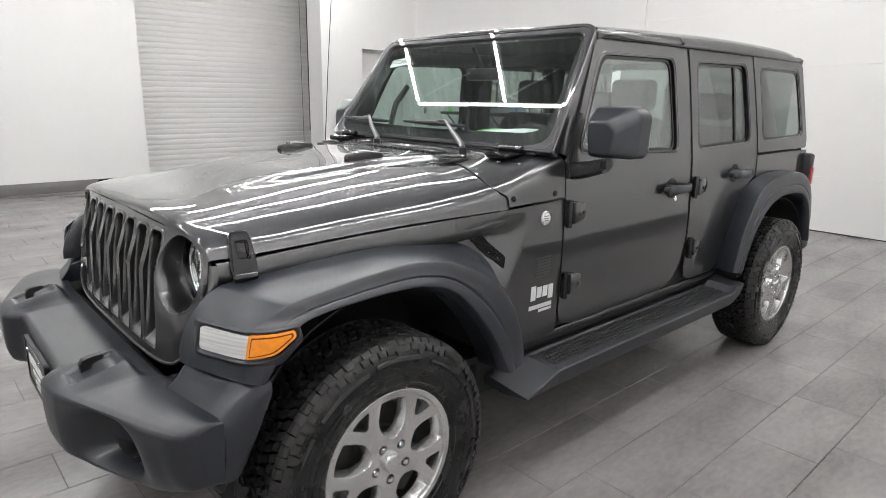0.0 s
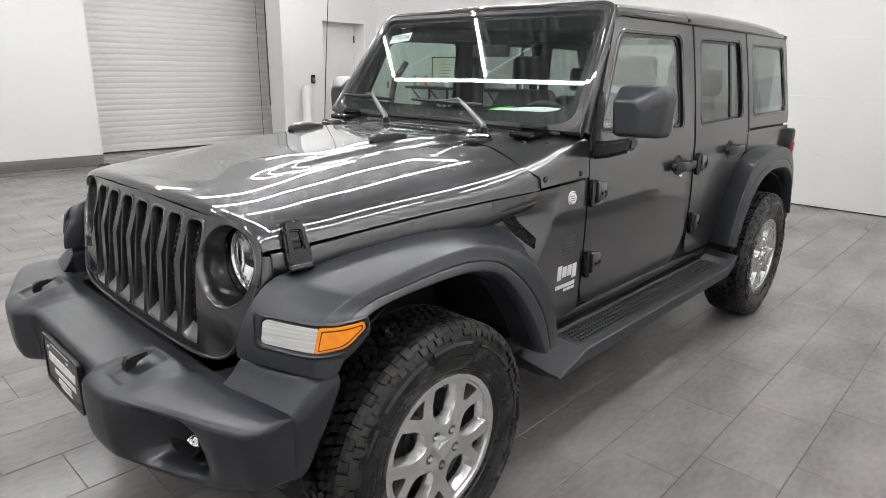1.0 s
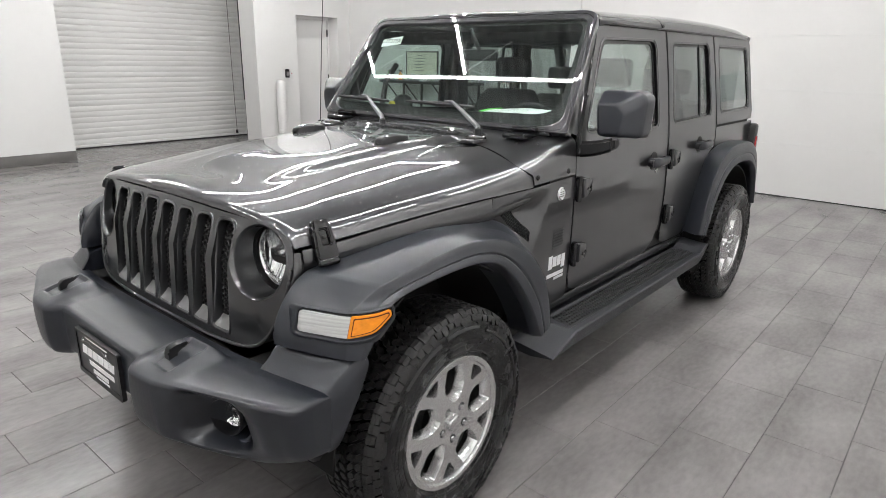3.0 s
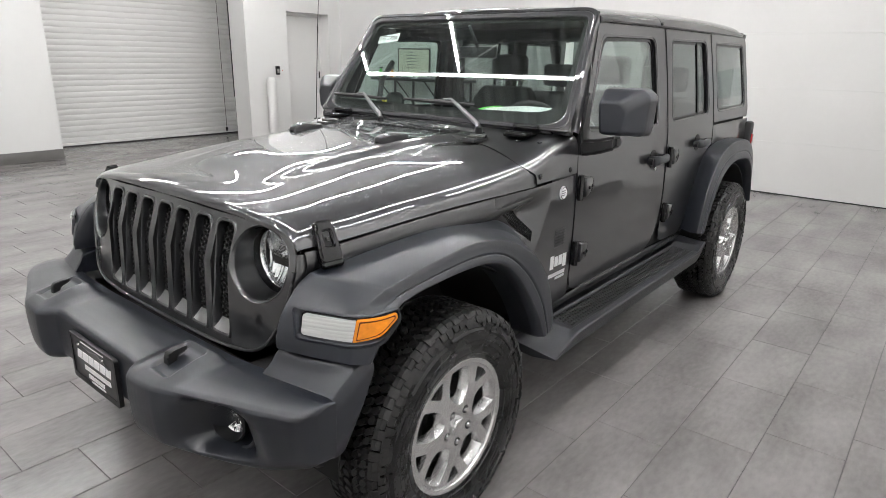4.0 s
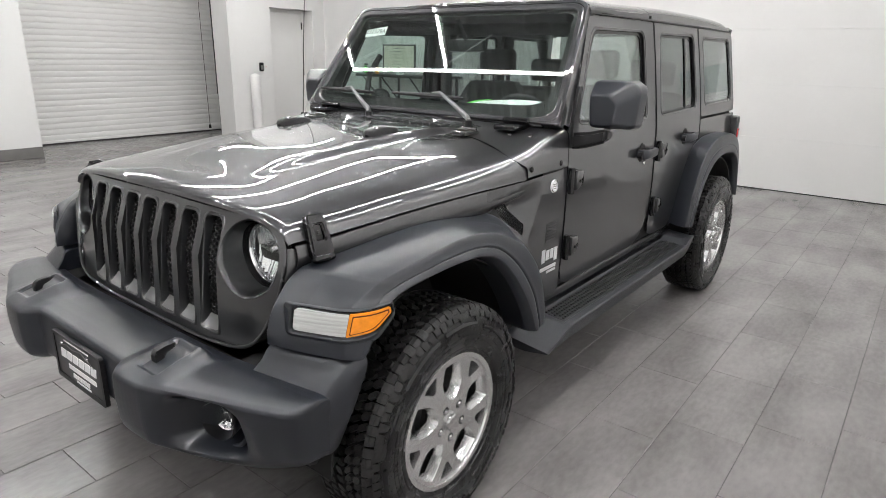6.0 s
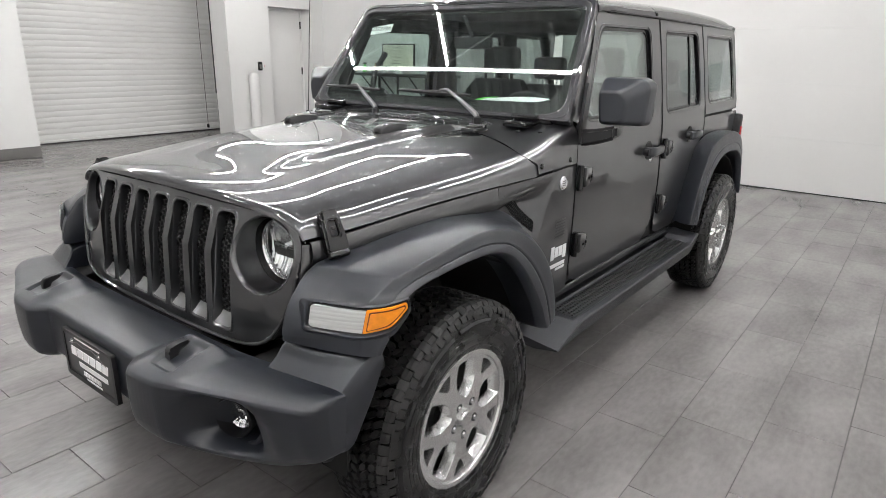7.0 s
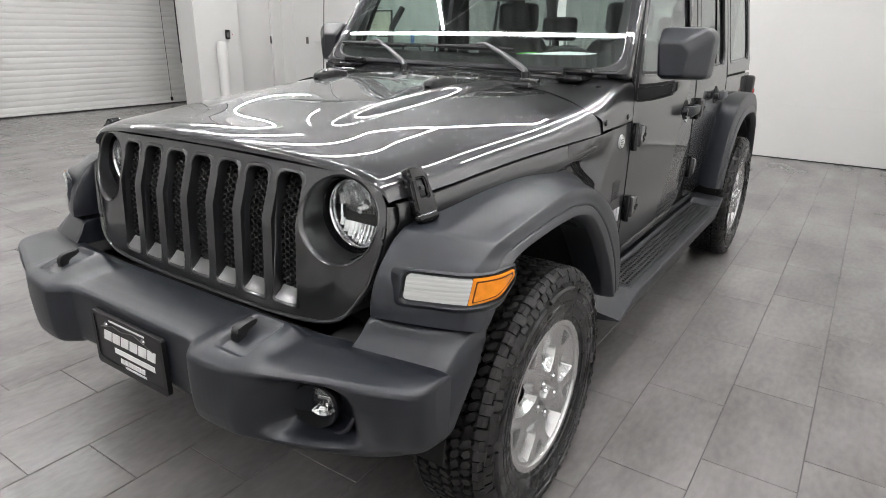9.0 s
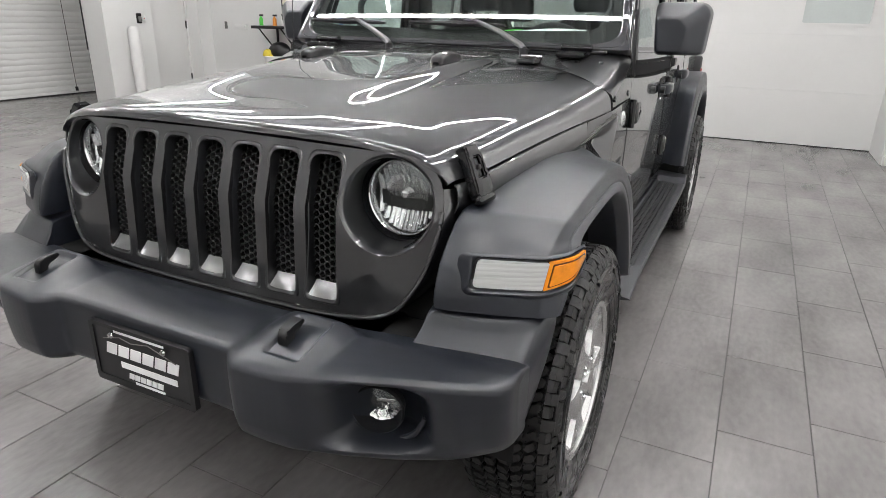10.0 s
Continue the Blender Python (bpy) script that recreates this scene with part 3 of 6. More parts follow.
# --- grille ---
def grille_x(y, z):
    base = -0.508 + 0.055 * max(0.0, z - 0.70) if z < 0.965 else -0.4935 + 0.33 * (z - 0.965)
    return base + 0.15 * max(0.0, abs(y) - 0.18) ** 2 + 1.6 * max(0.0, abs(y) - 0.52) ** 2


half = [(0.0, 0.704), (0.25, 0.705), (0.41, 0.709), (0.50, 0.721), (0.56, 0.748), (0.60, 0.80), (0.628, 0.86), (0.648, 0.935), (0.652, 0.99), (0.645, 1.035), (0.628, 1.068), (0.595, 1.092), (0.54, 1.105), (0.32, 1.113), (0.0, 1.118)]
outline = [tuple(p) for p in crom(half, 4)]
outline = outline + [(-y, z) for y, z in reversed(outline[1:-1])]
SLOTS = [0.120 * k for k in range(-3, 4)]


def slot(c, grow=0.0, floor=0.0):
    w = 0.043 + grow
    sk = 0.008 * c / 0.36
    return rounded([(c - w + sk * 0, 0.738 - grow + floor), (c + w, 0.738 - grow + floor), (c + w, 1.090 + grow), (c - w, 1.090 + grow)], [0.016, 0.016, 0.03, 0.03])


HLY, HLZ, HLR = 0.523, 0.990, 0.112
holes = [slot(c) for c in SLOTS] + [circle(s * HLY, HLZ, HLR, 56) for s in (-1, 1)]
gb = plate(outline, holes, lambda u, v: (grille_x(u, v), u, v), cuts_u=steps(-0.66, 0.66, 0.055), cuts_v=[0.75, 0.82, 0.89, 0.965, 1.02, 1.06], thick=0.012)
grille = part("grille", gb, PAINT, car, "dark grey seven-slot grille panel", sharp=30)
# walls of the slots: a sloped sill, straight sides
for c in SLOTS:
    rows = [[(grille_x(u, v) + e, u, v) for u, v in slot(c, grow, up)] for grow, e, up in ((0.0105, 0.0015, 0.0), (0.0085, -0.0022, 0.0), (0.0060, -0.0036, 0.0), (0.0030, -0.0036, 0.0), (0.0005, -0.0018, 0.0), (-0.0012, 0.0030, 0.0), (-0.004, 0.036, 0.02))]
    part("slot_surround", thicken(grid_bm(rows, wrap_v=True), 0.002), PAINT, grille)
for c in SLOTS:
    w0, w1 = 0.040, 0.034
    rows = [[(grille_x(c + u * w0, 0.741) + 0.001, c + u * w0, 0.741 + 0.004 * abs(u) ** 4) for u in (-1, -0.6, 0, 0.6, 1)], [(grille_x(c, 0.75) + 0.016, c + u * (w0 + w1) / 2, 0.757 + 0.003 * abs(u) ** 4) for u in (-1, -0.6, 0, 0.6, 1)], [(grille_x(c, 0.76) + 0.028, c + u * w1, 0.776) for u in (-1, -0.6, 0, 0.6, 1)]]
    part("slot_sill", thicken(grid_bm(smooth_grid(rows, 3, 2)), 0.003), ACCENT, grille, "silver accent sill")
# honeycomb behind each slot
hx = bmesh.new()
R0 = 0.0105
for i in range(-4, 5):
    for j in range(0, 24):
        cy, cz = i * R0 * 1.5, 0.745 + j * R0 * 1.732 + (R0 * 0.866 if i % 2 else 0)
        if cz > 1.085 or abs(cy) > 0.046:
            continue
        ring_a = [(cy + R0 * math.cos(math.pi / 3 * k), cz + R0 * math.sin(math.pi / 3 * k)) for k in range(6)]
        ring_b = [(cy + R0 * 0.78 * math.cos(math.pi / 3 * k), cz + R0 * 0.78 * math.sin(math.pi / 3 * k)) for k in range(6)]
        rows = [[(grille_x(0, q[1]) + 0.030, *q) for q in ring_a], [(grille_x(0, q[1]) + 0.0275, *q) for q in ring_b], [(grille_x(0, q[1]) + 0.042, *q) for q in ring_b]]
        grid_bm(rows, wrap_v=True, bm=hx)
hm = None
for c in SLOTS:
    if hm is None:
        hm = part("honeycomb", hx, HEXMAT, grille, "black plastic honeycomb insert", sharp=20)
        hm.location = (0.15 * max(0.0, abs(c) - 0.18) ** 2, c, 0)
    else:
        twin(hm, grille, Matrix.Translation((0.15 * max(0.0, abs(c) - 0.18) ** 2, c, 0)))
part("grille_back", box(-0.40, -0.412, 0.70, -0.385, 0.412, 1.09), DARK, grille)
# bright bead along the lower edge and black gap under it
low = [(grille_x(y, z) - 0.004, y, z - 0.002) for y, z in [(-y, z) for y, z in reversed(half[1:9])] + half[:9]]
part("lower_bead", rod([tuple(p) for p in crom(low, 4)], 0.006, 10), PAINT, grille)

# shell of the grille going back beside the fender
for s in (-1, 1):
    rows = []
    for y, z in crom(half[3:10], 4):
        x = grille_x(y, z)
        rows.append([(x + 0.003, s * y, z), (x + 0.010, s * (y + 0.008), z), (x + 0.026, s * (y + 0.015), z), (x + 0.07, s * (y + 0.022), z), (x + 0.13, s * (y + 0.026), z)])
    part("grille_side", thicken(grid_bm(smooth_grid(rows, 1, 3)), 0.004), PAINT, grille)


def facets(r, depth, n, seed, wob=0.009):
    """A bowl of small tilted mirror cells."""
    rnd = random.Random(seed)
    bm = bmesh.new()
    radii = [r, r * 0.80, r * 0.60, r * 0.40, r * 0.2]
    for i in range(4):
        r0, r1 = radii[i], radii[i + 1]
        d0, d1 = depth * (1 - (r0 / r) ** 2), depth * (1 - (r1 / r) ** 2)
        for k in range(n):
            a0, a1 = 2 * math.pi * k / n, 2 * math.pi * (k + 1) / n
            t0, t1 = rnd.uniform(-wob, wob), rnd.uniform(-wob, wob)
            q = [(d0 + t0, r0, a0), (d0 - t0, r0, a1), (d1 + t1, r1, a1), (d1 - t1, r1, a0)]
            bm.faces.new([bm.verts.new((max(d, 0.0), rr * math.cos(a), rr * math.sin(a))) for d, rr, a in q])
    return join(bm, lathe([(r * 0.22, depth * 0.94), (0.0, depth)], 12, "x"))


def flutes(r, depth, n, seed):
    """A headlight bowl: upright mirror flutes below, broader plain cells above."""
    rnd = random.Random(seed)
    bm = bmesh.new()
    for i in range(n):
        y0, y1 = -r + 2 * r * i / n, -r + 2 * r * (i + 1) / n
        yc, h = (y0 + y1) / 2, math.sqrt(max(0.0, r * r - max(abs(y0), abs(y1)) ** 2))
        if h < 0.1 * r:
            continue
        cuts = [-h, -0.35 * h + rnd.uniform(-0.006, 0.006), 0.22 * h + rnd.uniform(-0.004, 0.004), h]
        for k in range(3):
            z0, z1 = cuts[k], cuts[k + 1]
            tilt, lean = rnd.uniform(-0.7, 0.7) * (1.0 if k < 2 else 0.35), rnd.uniform(-0.25, 0.25)
            grid = []
            for a in range(4):
                row = []
                for b in range(3):
                    y, z = y0 + (y1 - y0) * a / 3, z0 + (z1 - z0) * b / 2
                    d = depth * (1 - (y * y + z * z) / (r * r)) + 0.6 * tilt * (y - yc) + lean * (z - (z0 + z1) / 2) * 0.2 + 0.003 * math.cos(math.pi * (y - yc) / (y1 - y0))
                    row.append((max(d, 0.0), y, z))
                grid.append(row)
            grid_bm(grid, bm=bm)
    return bm


# headlights
for s in (-1, 1):
    hl = part("headlight_bowl", lathe([(HLR + 0.003, -0.002), (HLR + 0.001, -0.005), (HLR - 0.003, -0.002), (HLR - 0.006, 0.010), (0.106, 0.030), (0.103, 0.055), (0.101, 0.068)], 64, "x"), PAINT, grille, "grey conical headlight bezel", sharp=50)
    # the bowl follows the panel's lean
    for v in hl.data.vertices:
        y, z = v.co.y + s * HLY, v.co.z + HLZ
        k = min(1.0, max(0.0, 1 - v.co.x / 0.062))
        v.co = (v.co.x + grille_x(y, z) * k + (grille_x(s * HLY, HLZ)) * (1 - k) + 0.003, y, z)
    hx0 = grille_x(s * HLY, HLZ)
    at = (hx0 + 0.082, s * 0.524, HLZ + 0.002)
    part("dark_collar", lathe([(0.102, -0.018), (0.100, -0.012), (0.0985, 0.0), (0.0965, 0.006), (0.092, 0.008)], 56, "x"), GLOSS, grille).location = at
    ring = part("chrome_ring", lathe([(0.0945, 0.016), (0.0955, 0.004), (0.092, -0.002), (0.088, 0.002), (0.085, 0.016)], 56, "x"), CHROME, grille, "bright headlight ring")
    ring.location = at
    part("reflector", flutes(0.087, 0.036, 13, 4), REFLECTOR, grille, "fluted chrome reflector", sharp=25).location = (at[0] + 0.012, at[1], at[2])
    bulb = part("bulb_shield", lathe([(0.0, 0.010), (0.009, 0.012), (0.012, 0.038)], 20, "x"), CHROME, grille)
    bulb.location = (at[0], at[1], at[2] + 0.006)
    lens = part("headlight_lens", thicken(lathe([(0.0, -0.024), (0.03, -0.021), (0.06, -0.011), (0.080, 0.0), (0.087, 0.008)], 48, "x"), 0.002), SHIELD_CLEAR, grille, "clear domed headlight lens")
    lens.location = at

# --- front bumper ---
def bp(y, pts):
    return [(x, y, z) for x, z in pts]


BUMP = [  # half width; back, rear foot, rear top, crest, nose, recess top, recess foot, lip, underside, back
    (0.00, [(-0.53, 0.700), (-0.575, 0.714), (-0.61, 0.716), (-0.724, 0.709), (-0.747, 0.690), (-0.747, 0.64), (-0.745, 0.56), (-0.741, 0.535), (-0.722, 0.520), (-0.55, 0.52)]),
    (0.20, [(-0.53, 0.700), (-0.575, 0.714), (-0.61, 0.716), (-0.724, 0.709), (-0.747, 0.690), (-0.747, 0.64), (-0.745, 0.56), (-0.741, 0.535), (-0.722, 0.520), (-0.55, 0.52)]),
    (0.282, [(-0.53, 0.700), (-0.575, 0.714), (-0.61, 0.717), (-0.726, 0.710), (-0.750, 0.690), (-0.750, 0.64), (-0.748, 0.56), (-0.744, 0.535), (-0.724, 0.519), (-0.55, 0.519)]),
    (0.318, [(-0.53, 0.700), (-0.573, 0.715), (-0.607, 0.728), (-0.748, 0.713), (-0.782, 0.689), (-0.783, 0.64), (-0.778, 0.56), (-0.768, 0.530), (-0.74, 0.512), (-0.55, 0.512)]),
    (0.348, [(-0.53, 0.700), (-0.572, 0.716), (-0.604, 0.747), (-0.760, 0.716), (-0.797, 0.690), (-0.799, 0.64), (-0.794, 0.56), (-0.783, 0.526), (-0.75, 0.508), (-0.55, 0.508)]),
    (0.372, [(-0.53, 0.701), (-0.572, 0.716), (-0.604, 0.756), (-0.760, 0.717), (-0.798, 0.691), (-0.800, 0.64), (-0.795, 0.56), (-0.783, 0.525), (-0.75, 0.506), (-0.55, 0.506)]),
    (0.466, [(-0.53, 0.702), (-0.572, 0.716), (-0.604, 0.758), (-0.756, 0.717), (-0.790, 0.692), (-0.792, 0.64), (-0.786, 0.56), (-0.776, 0.522), (-0.745, 0.503), (-0.55, 0.503)]),
    (0.500, [(-0.53, 0.704), (-0.569, 0.716), (-0.598, 0.750), (-0.748, 0.716), (-0.780, 0.694), (-0.779, 0.645), (-0.768, 0.56), (-0.763, 0.520), (-0.733, 0.499), (-0.55, 0.499)]),
    (0.535, [(-0.53, 0.707), (-0.566, 0.715), (-0.597, 0.724), (-0.736, 0.715), (-0.768, 0.695), (-0.752, 0.655), (-0.726, 0.558), (-0.747, 0.518), (-0.718, 0.494), (-0.55, 0.494)]),
    (0.568, [(-0.53, 0.710), (-0.56, 0.716), (-0.596, 0.721), (-0.725, 0.715), (-0.757, 0.696), (-0.690, 0.664), (-0.645, 0.552), (-0.731, 0.515), (-0.706, 0.490), (-0.55, 0.49)]),
    (0.60, [(-0.525, 0.710), (-0.556, 0.716), (-0.592, 0.721), (-0.714, 0.716), (-0.746, 0.697), (-0.632, 0.668), (-0.604, 0.550), (-0.716, 0.514), (-0.692, 0.488), (-0.55, 0.488)]),
    (0.66, [(-0.52, 0.710), (-0.55, 0.716), (-0.586, 0.721), (-0.694, 0.717), (-0.725, 0.697), (-0.622, 0.668), (-0.598, 0.550), (-0.692, 0.514), (-0.670, 0.488), (-0.54, 0.488)]),
    (0.705, [(-0.515, 0.710), (-0.546, 0.716), (-0.58, 0.721), (-0.678, 0.717), (-0.708, 0.697), (-0.632, 0.664), (-0.612, 0.552), (-0.673, 0.517), (-0.652, 0.490), (-0.54, 0.49)]),
    (0.755, [(-0.51, 0.710), (-0.542, 0.716), (-0.574, 0.721), (-0.661, 0.717), (-0.691, 0.697), (-0.674, 0.655), (-0.654, 0.558), (-0.657, 0.522), (-0.635, 0.496), (-0.53, 0.495)]),
    (0.80, [(-0.508, 0.710), (-0.54, 0.716), (-0.57, 0.720), (-0.644, 0.716), (-0.673, 0.697), (-0.672, 0.65), (-0.658, 0.575), (-0.646, 0.534), (-0.620, 0.506), (-0.52, 0.505)]),
    (0.85, [(-0.506, 0.709), (-0.535, 0.714), (-0.56, 0.718), (-0.620, 0.714), (-0.648, 0.695), (-0.647, 0.65), (-0.635, 0.585), (-0.623, 0.549), (-0.597, 0.520), (-0.515, 0.515)]),
    (0.882, [(-0.505, 0.706), (-0.53, 0.711), (-0.55, 0.714), (-0.602, 0.709), (-0.626, 0.690), (-0.626, 0.65), (-0.616, 0.59), (-0.605, 0.558), (-0.582, 0.532), (-0.51, 0.525)]),
    (0.897, [(-0.504, 0.704), (-0.525, 0.708), (-0.54, 0.710), (-0.580, 0.703), (-0.596, 0.684), (-0.596, 0.65), (-0.590, 0.595), (-0.582, 0.567), (-0.565, 0.545), (-0.508, 0.535)]),
    (0.902, [(-0.500, 0.699), (-0.515, 0.701), (-0.53, 0.701), (-0.552, 0.693), (-0.560, 0.676), (-0.560, 0.65), (-0.556, 0.60), (-0.55, 0.575), (-0.54, 0.558), (-0.506, 0.548)]),
]


def crisp(q):
    """Narrows the chamfer between the top and the nose."""
    (cx, cz), (nx, nz) = q[3], q[4]
    return q[:3] + [(cx + 0.45 * (nx - cx), cz - 0.10 * (cz - nz)), (nx, nz + 0.40 * (cz - nz))] + q[5:]


BUMP = [(y, [(p[0], p[2]) for p in tighten([(x, 0, z) for x, z in crisp(q)], 0.007)]) for y, q in BUMP]
st = np.array([bp(-y, p) for y, p in reversed(BUMP)] + [bp(y, p) for y, p in BUMP[1:]])
BG = glide_grid(st, 5, 3)
HOOK_Y, HOOK_X0, HOOK_X1 = 0.432, -0.746, -0.616


def hook_depth(x, y):
    """How far the pocket of a tow hook lies under the bumper's top."""
    dx, dy = abs(x - (HOOK_X0 + HOOK_X1) / 2) - (HOOK_X1 - HOOK_X0) / 2 + 0.012, abs(abs(y) - HOOK_Y) - 0.050 + 0.012
    d = math.hypot(max(dx, 0.0), max(dy, 0.0)) + min(max(dx, dy), 0.0) - 0.012
    return 0.011 * min(1.0, max(0.0, -d / 0.009))


def denser(G, at):
    """Adds straight in-between rows to a grid at the given fractional row numbers."""
    G = np.asarray(G)
    out = []
    for k in sorted(set([float(i) for i in range(len(G))] + [round(a, 4) for a in at])):
        i = min(int(k), len(G) - 2)
        out.append(G[i] + (G[i + 1] - G[i]) * (k - i))
    return np.array(out)


rows_at = []
for side in (-1, 1):
    for y in steps(HOOK_Y - 0.060, HOOK_Y + 0.060, 0.004):
        ys = BG[:, 0, 1]
        rows_at.append(float(np.interp(side * y, ys, range(len(ys)))))
BG = denser(BG, rows_at)
BG = denser(BG.transpose(1, 0, 2), [12 + k / 8 for k in range(25)]).transpose(1, 0, 2)
for row in BG:
    for p in row:
        if p[2] > 0.695:
            p[2] -= hook_depth(p[0], p[1])
bumper = crisp_shade(part("front_bumper", grid_bm(BG, caps=True), PLASTIC, car, "grained black plastic front bumper", sharp=60))
for s in (-1, 1):
    # tow hook in its pocket; a near-black plate paints the shade of its slot
    prof = [(-0.708, 0.700), (-0.682, 0.700), (-0.682, 0.737), (-0.675, 0.745), (-0.655, 0.752), (-0.644, 0.760), (-0.650, 0.767), (-0.676, 0.766), (-0.698, 0.761), (-0.708, 0.748)]
    hk = soften(plate(rounded(prof, [0.002, 0.002, 0.006, 0.01, 0.01, 0.003, 0.003, 0.014, 0.010, 0.010], 4), [], lambda u, v: (u, s * HOOK_Y + 0.011, v), thick=0.022), 0.002)
    part("tow_hook", hk, SATIN, bumper, "black steel tow hook")
    slot_ = rounded([(-0.727, -0.034), (-0.681, -0.034), (-0.681, 0.034), (-0.727, 0.034)], 0.004)
    part("slot_shade", plate(slot_, [], lambda u, v: (u, s * HOOK_Y + v, 0.7095 + 0.27 * (u + 0.756)), thick=0.002), DARK, bumper)
    # fog lamp
    fx, fy, fz = -0.625, s * 0.604, 0.590
    m = Matrix.Translation((fx, fy, fz)) @ Euler((0, 0, radians(-16 * s))).to_matrix().to_4x4()
    fg = lathe([(0.052, 0.03), (0.061, -0.026), (0.057, -0.031), (0.048, -0.004), (0.044, 0.03)], 32, "x")
    fg.transform(m)
    fo = part("fog_lamp", fg, SATIN, bumper, "round fog lamp in a black ring")
    rf = facets(0.045, 0.020, 30, 9, 0.0035)
    rf.transform(m)
    part("reflector", rf, REFLECTOR, fo, "chrome reflector", sharp=1)
    ln = thicken(lathe([(0.0, -0.010), (0.02, -0.008), (0.044, 0.004)], 32, "x"), 0.002)
    ln.transform(m)
    part("lens", ln, SHIELD_CLEAR, fo, "clear glass lens")
    fn = box(0.010, -0.040, -0.004, 0.016, 0.040, 0.006, 0.002)
    fn.transform(m)
    part("lamp_bar", fn, CHROME, fo)
    # tray under the fog lamp
    tray = [(fx - 0.040, s * 0.545, 0.556), (fx - 0.034, s * 0.575, 0.532), (fx - 0.026, s * 0.61, 0.524), (fx - 0.016, s * 0.66, 0.526), (fx - 0.006, s * 0.695, 0.545), (fx + 0.002, s * 0.715, 0.585)]
    part("lamp_tray", rod([tuple(p) for p in crom(tray, 5)], 0.007, 10), PLASTIC, bumper)
    # filler between bumper and flare
    fill = [
        [(-0.556, s * 0.640, 0.706), (-0.522, s * 0.652, 0.744), (-0.500, s * 0.658, 0.775), (-0.40, s * 0.655, 0.79)],
        [(-0.553, s * 0.66, 0.708), (-0.519, s * 0.67, 0.750), (-0.496, s * 0.676, 0.782), (-0.40, s * 0.68, 0.79)],
        [(-0.528, s * 0.82, 0.702), (-0.486, s * 0.83, 0.748), (-0.455, s * 0.84, 0.782), (-0.38, s * 0.85, 0.786)],
        [(-0.507, s * 0.884, 0.702), (-0.455, s * 0.890, 0.748), (-0.41, s * 0.898, 0.775), (-0.375, s * 0.905, 0.785)],
        [(-0.498, s * 0.898, 0.66), (-0.455, s * 0.905, 0.69), (-0.415, s * 0.912, 0.73), (-0.375, s * 0.918, 0.76)],
        [(-0.500, s * 0.898, 0.59), (-0.465, s * 0.903, 0.61), (-0.435, s * 0.908, 0.64), (-0.400, s * 0.914, 0.69)],
        [(-0.500, s * 0.880, 0.515), (-0.48, s * 0.885, 0.52), (-0.465, s * 0.888, 0.53), (-0.445, s * 0.89, 0.56)],
    ]
    fill.insert(0, [(x + 0.004, y - s * 0.004, z - 0.12) for x, y, z in fill[0]])
    crisp_shade(part("bumper_filler", thicken(grid_bm(glide_grid(fill, 5, 4)), 0.006), PLASTIC, car, "grained black plastic filler panel", sharp=45))
    ai = part("air_deflector", grid_bm(smooth_grid([[(-0.53, s * 0.60, 0.47), (-0.47, s * 0.60, 0.45), (-0.43, s * 0.60, 0.45)], [(-0.50, s * 0.78, 0.46), (-0.46, s * 0.78, 0.40), (-0.42, s * 0.78, 0.385)], [(-0.48, s * 0.84, 0.50), (-0.45, s * 0.84, 0.47), (-0.42, s * 0.84, 0.45)]], 3, 3)), SATIN, bumper)
part("bumper_core", box(-0.54, -0.80, 0.50, -0.40, 0.80, 0.70, 0.02), DARK, bumper)
part("gap_filler", box(-0.53, -0.55, 0.62, -0.36, 0.55, 0.70, 0.01), DARK, bumper)

# plate with frame
pl = part("plate_frame", plate(rounded([(-0.172, -0.084), (0.172, -0.084), (0.172, 0.084), (-0.172, 0.084)], 0.012), [rounded([(-0.158, -0.066), (0.158, -0.066), (0.158, 0.074), (-0.158, 0.074)], 0.006)], lambda u, v: (-0.762, u - 0.006, v + 0.592), thick=0.014), SATIN, bumper, "black plastic plate frame")
part("plate", box(-0.759, -0.164, 0.526, -0.750, 0.152, 0.668), PLATEBLACK, pl, "black dealer plate with white print bars")


def on_plate(u, v):
    return (-0.7605, -1.06 * u - 0.006, 0.92 * v + 0.5925)


bars(pl, on_plate, [(-0.078, 0.071, 0.083, 0.079)], PRINT, name="print_bar", lift=0.0015)
for k in range(6):
    u0 = -0.116 + k * 0.040
    bars(pl, lambda u, v: on_plate(u + 0.22 * v, v), [(u0, 0.002, u0 + 0.034, 0.036)], PRINT, name="print_bar", lift=0.0015)
bars(pl, on_plate, [(-0.070, -0.032, 0.112, -0.014)], PRINT, name="print_bar", lift=0.0015)
for k in range(6):
    u0 = -0.038 + k * 0.019
    bars(pl, lambda u, v: on_plate(u + 0.2 * v, v), [(u0, -0.060, u0 + 0.016, -0.043)], PRINT, name="print_bar", lift=0.0015)
bars(pl, on_plate, [(-0.030, -0.074, 0.066, -0.066)], PRINT, name="print_bar", lift=0.0015)
part("mountain_line", rod([(-0.7605, 0.12, 0.633), (-0.7605, 0.06, 0.648), (-0.7605, 0.02, 0.641), (-0.7605, -0.04, 0.651), (-0.7605, -0.13, 0.625)], 0.0012, 6), BASEMAT, pl)
for y in (0.085, -0.095):
    part("screw", lathe([(0.0, -0.005), (0.006, -0.004), (0.008, 0.0)], 12, "x"), CHROME, pl).location = (-0.764, y, 0.650)

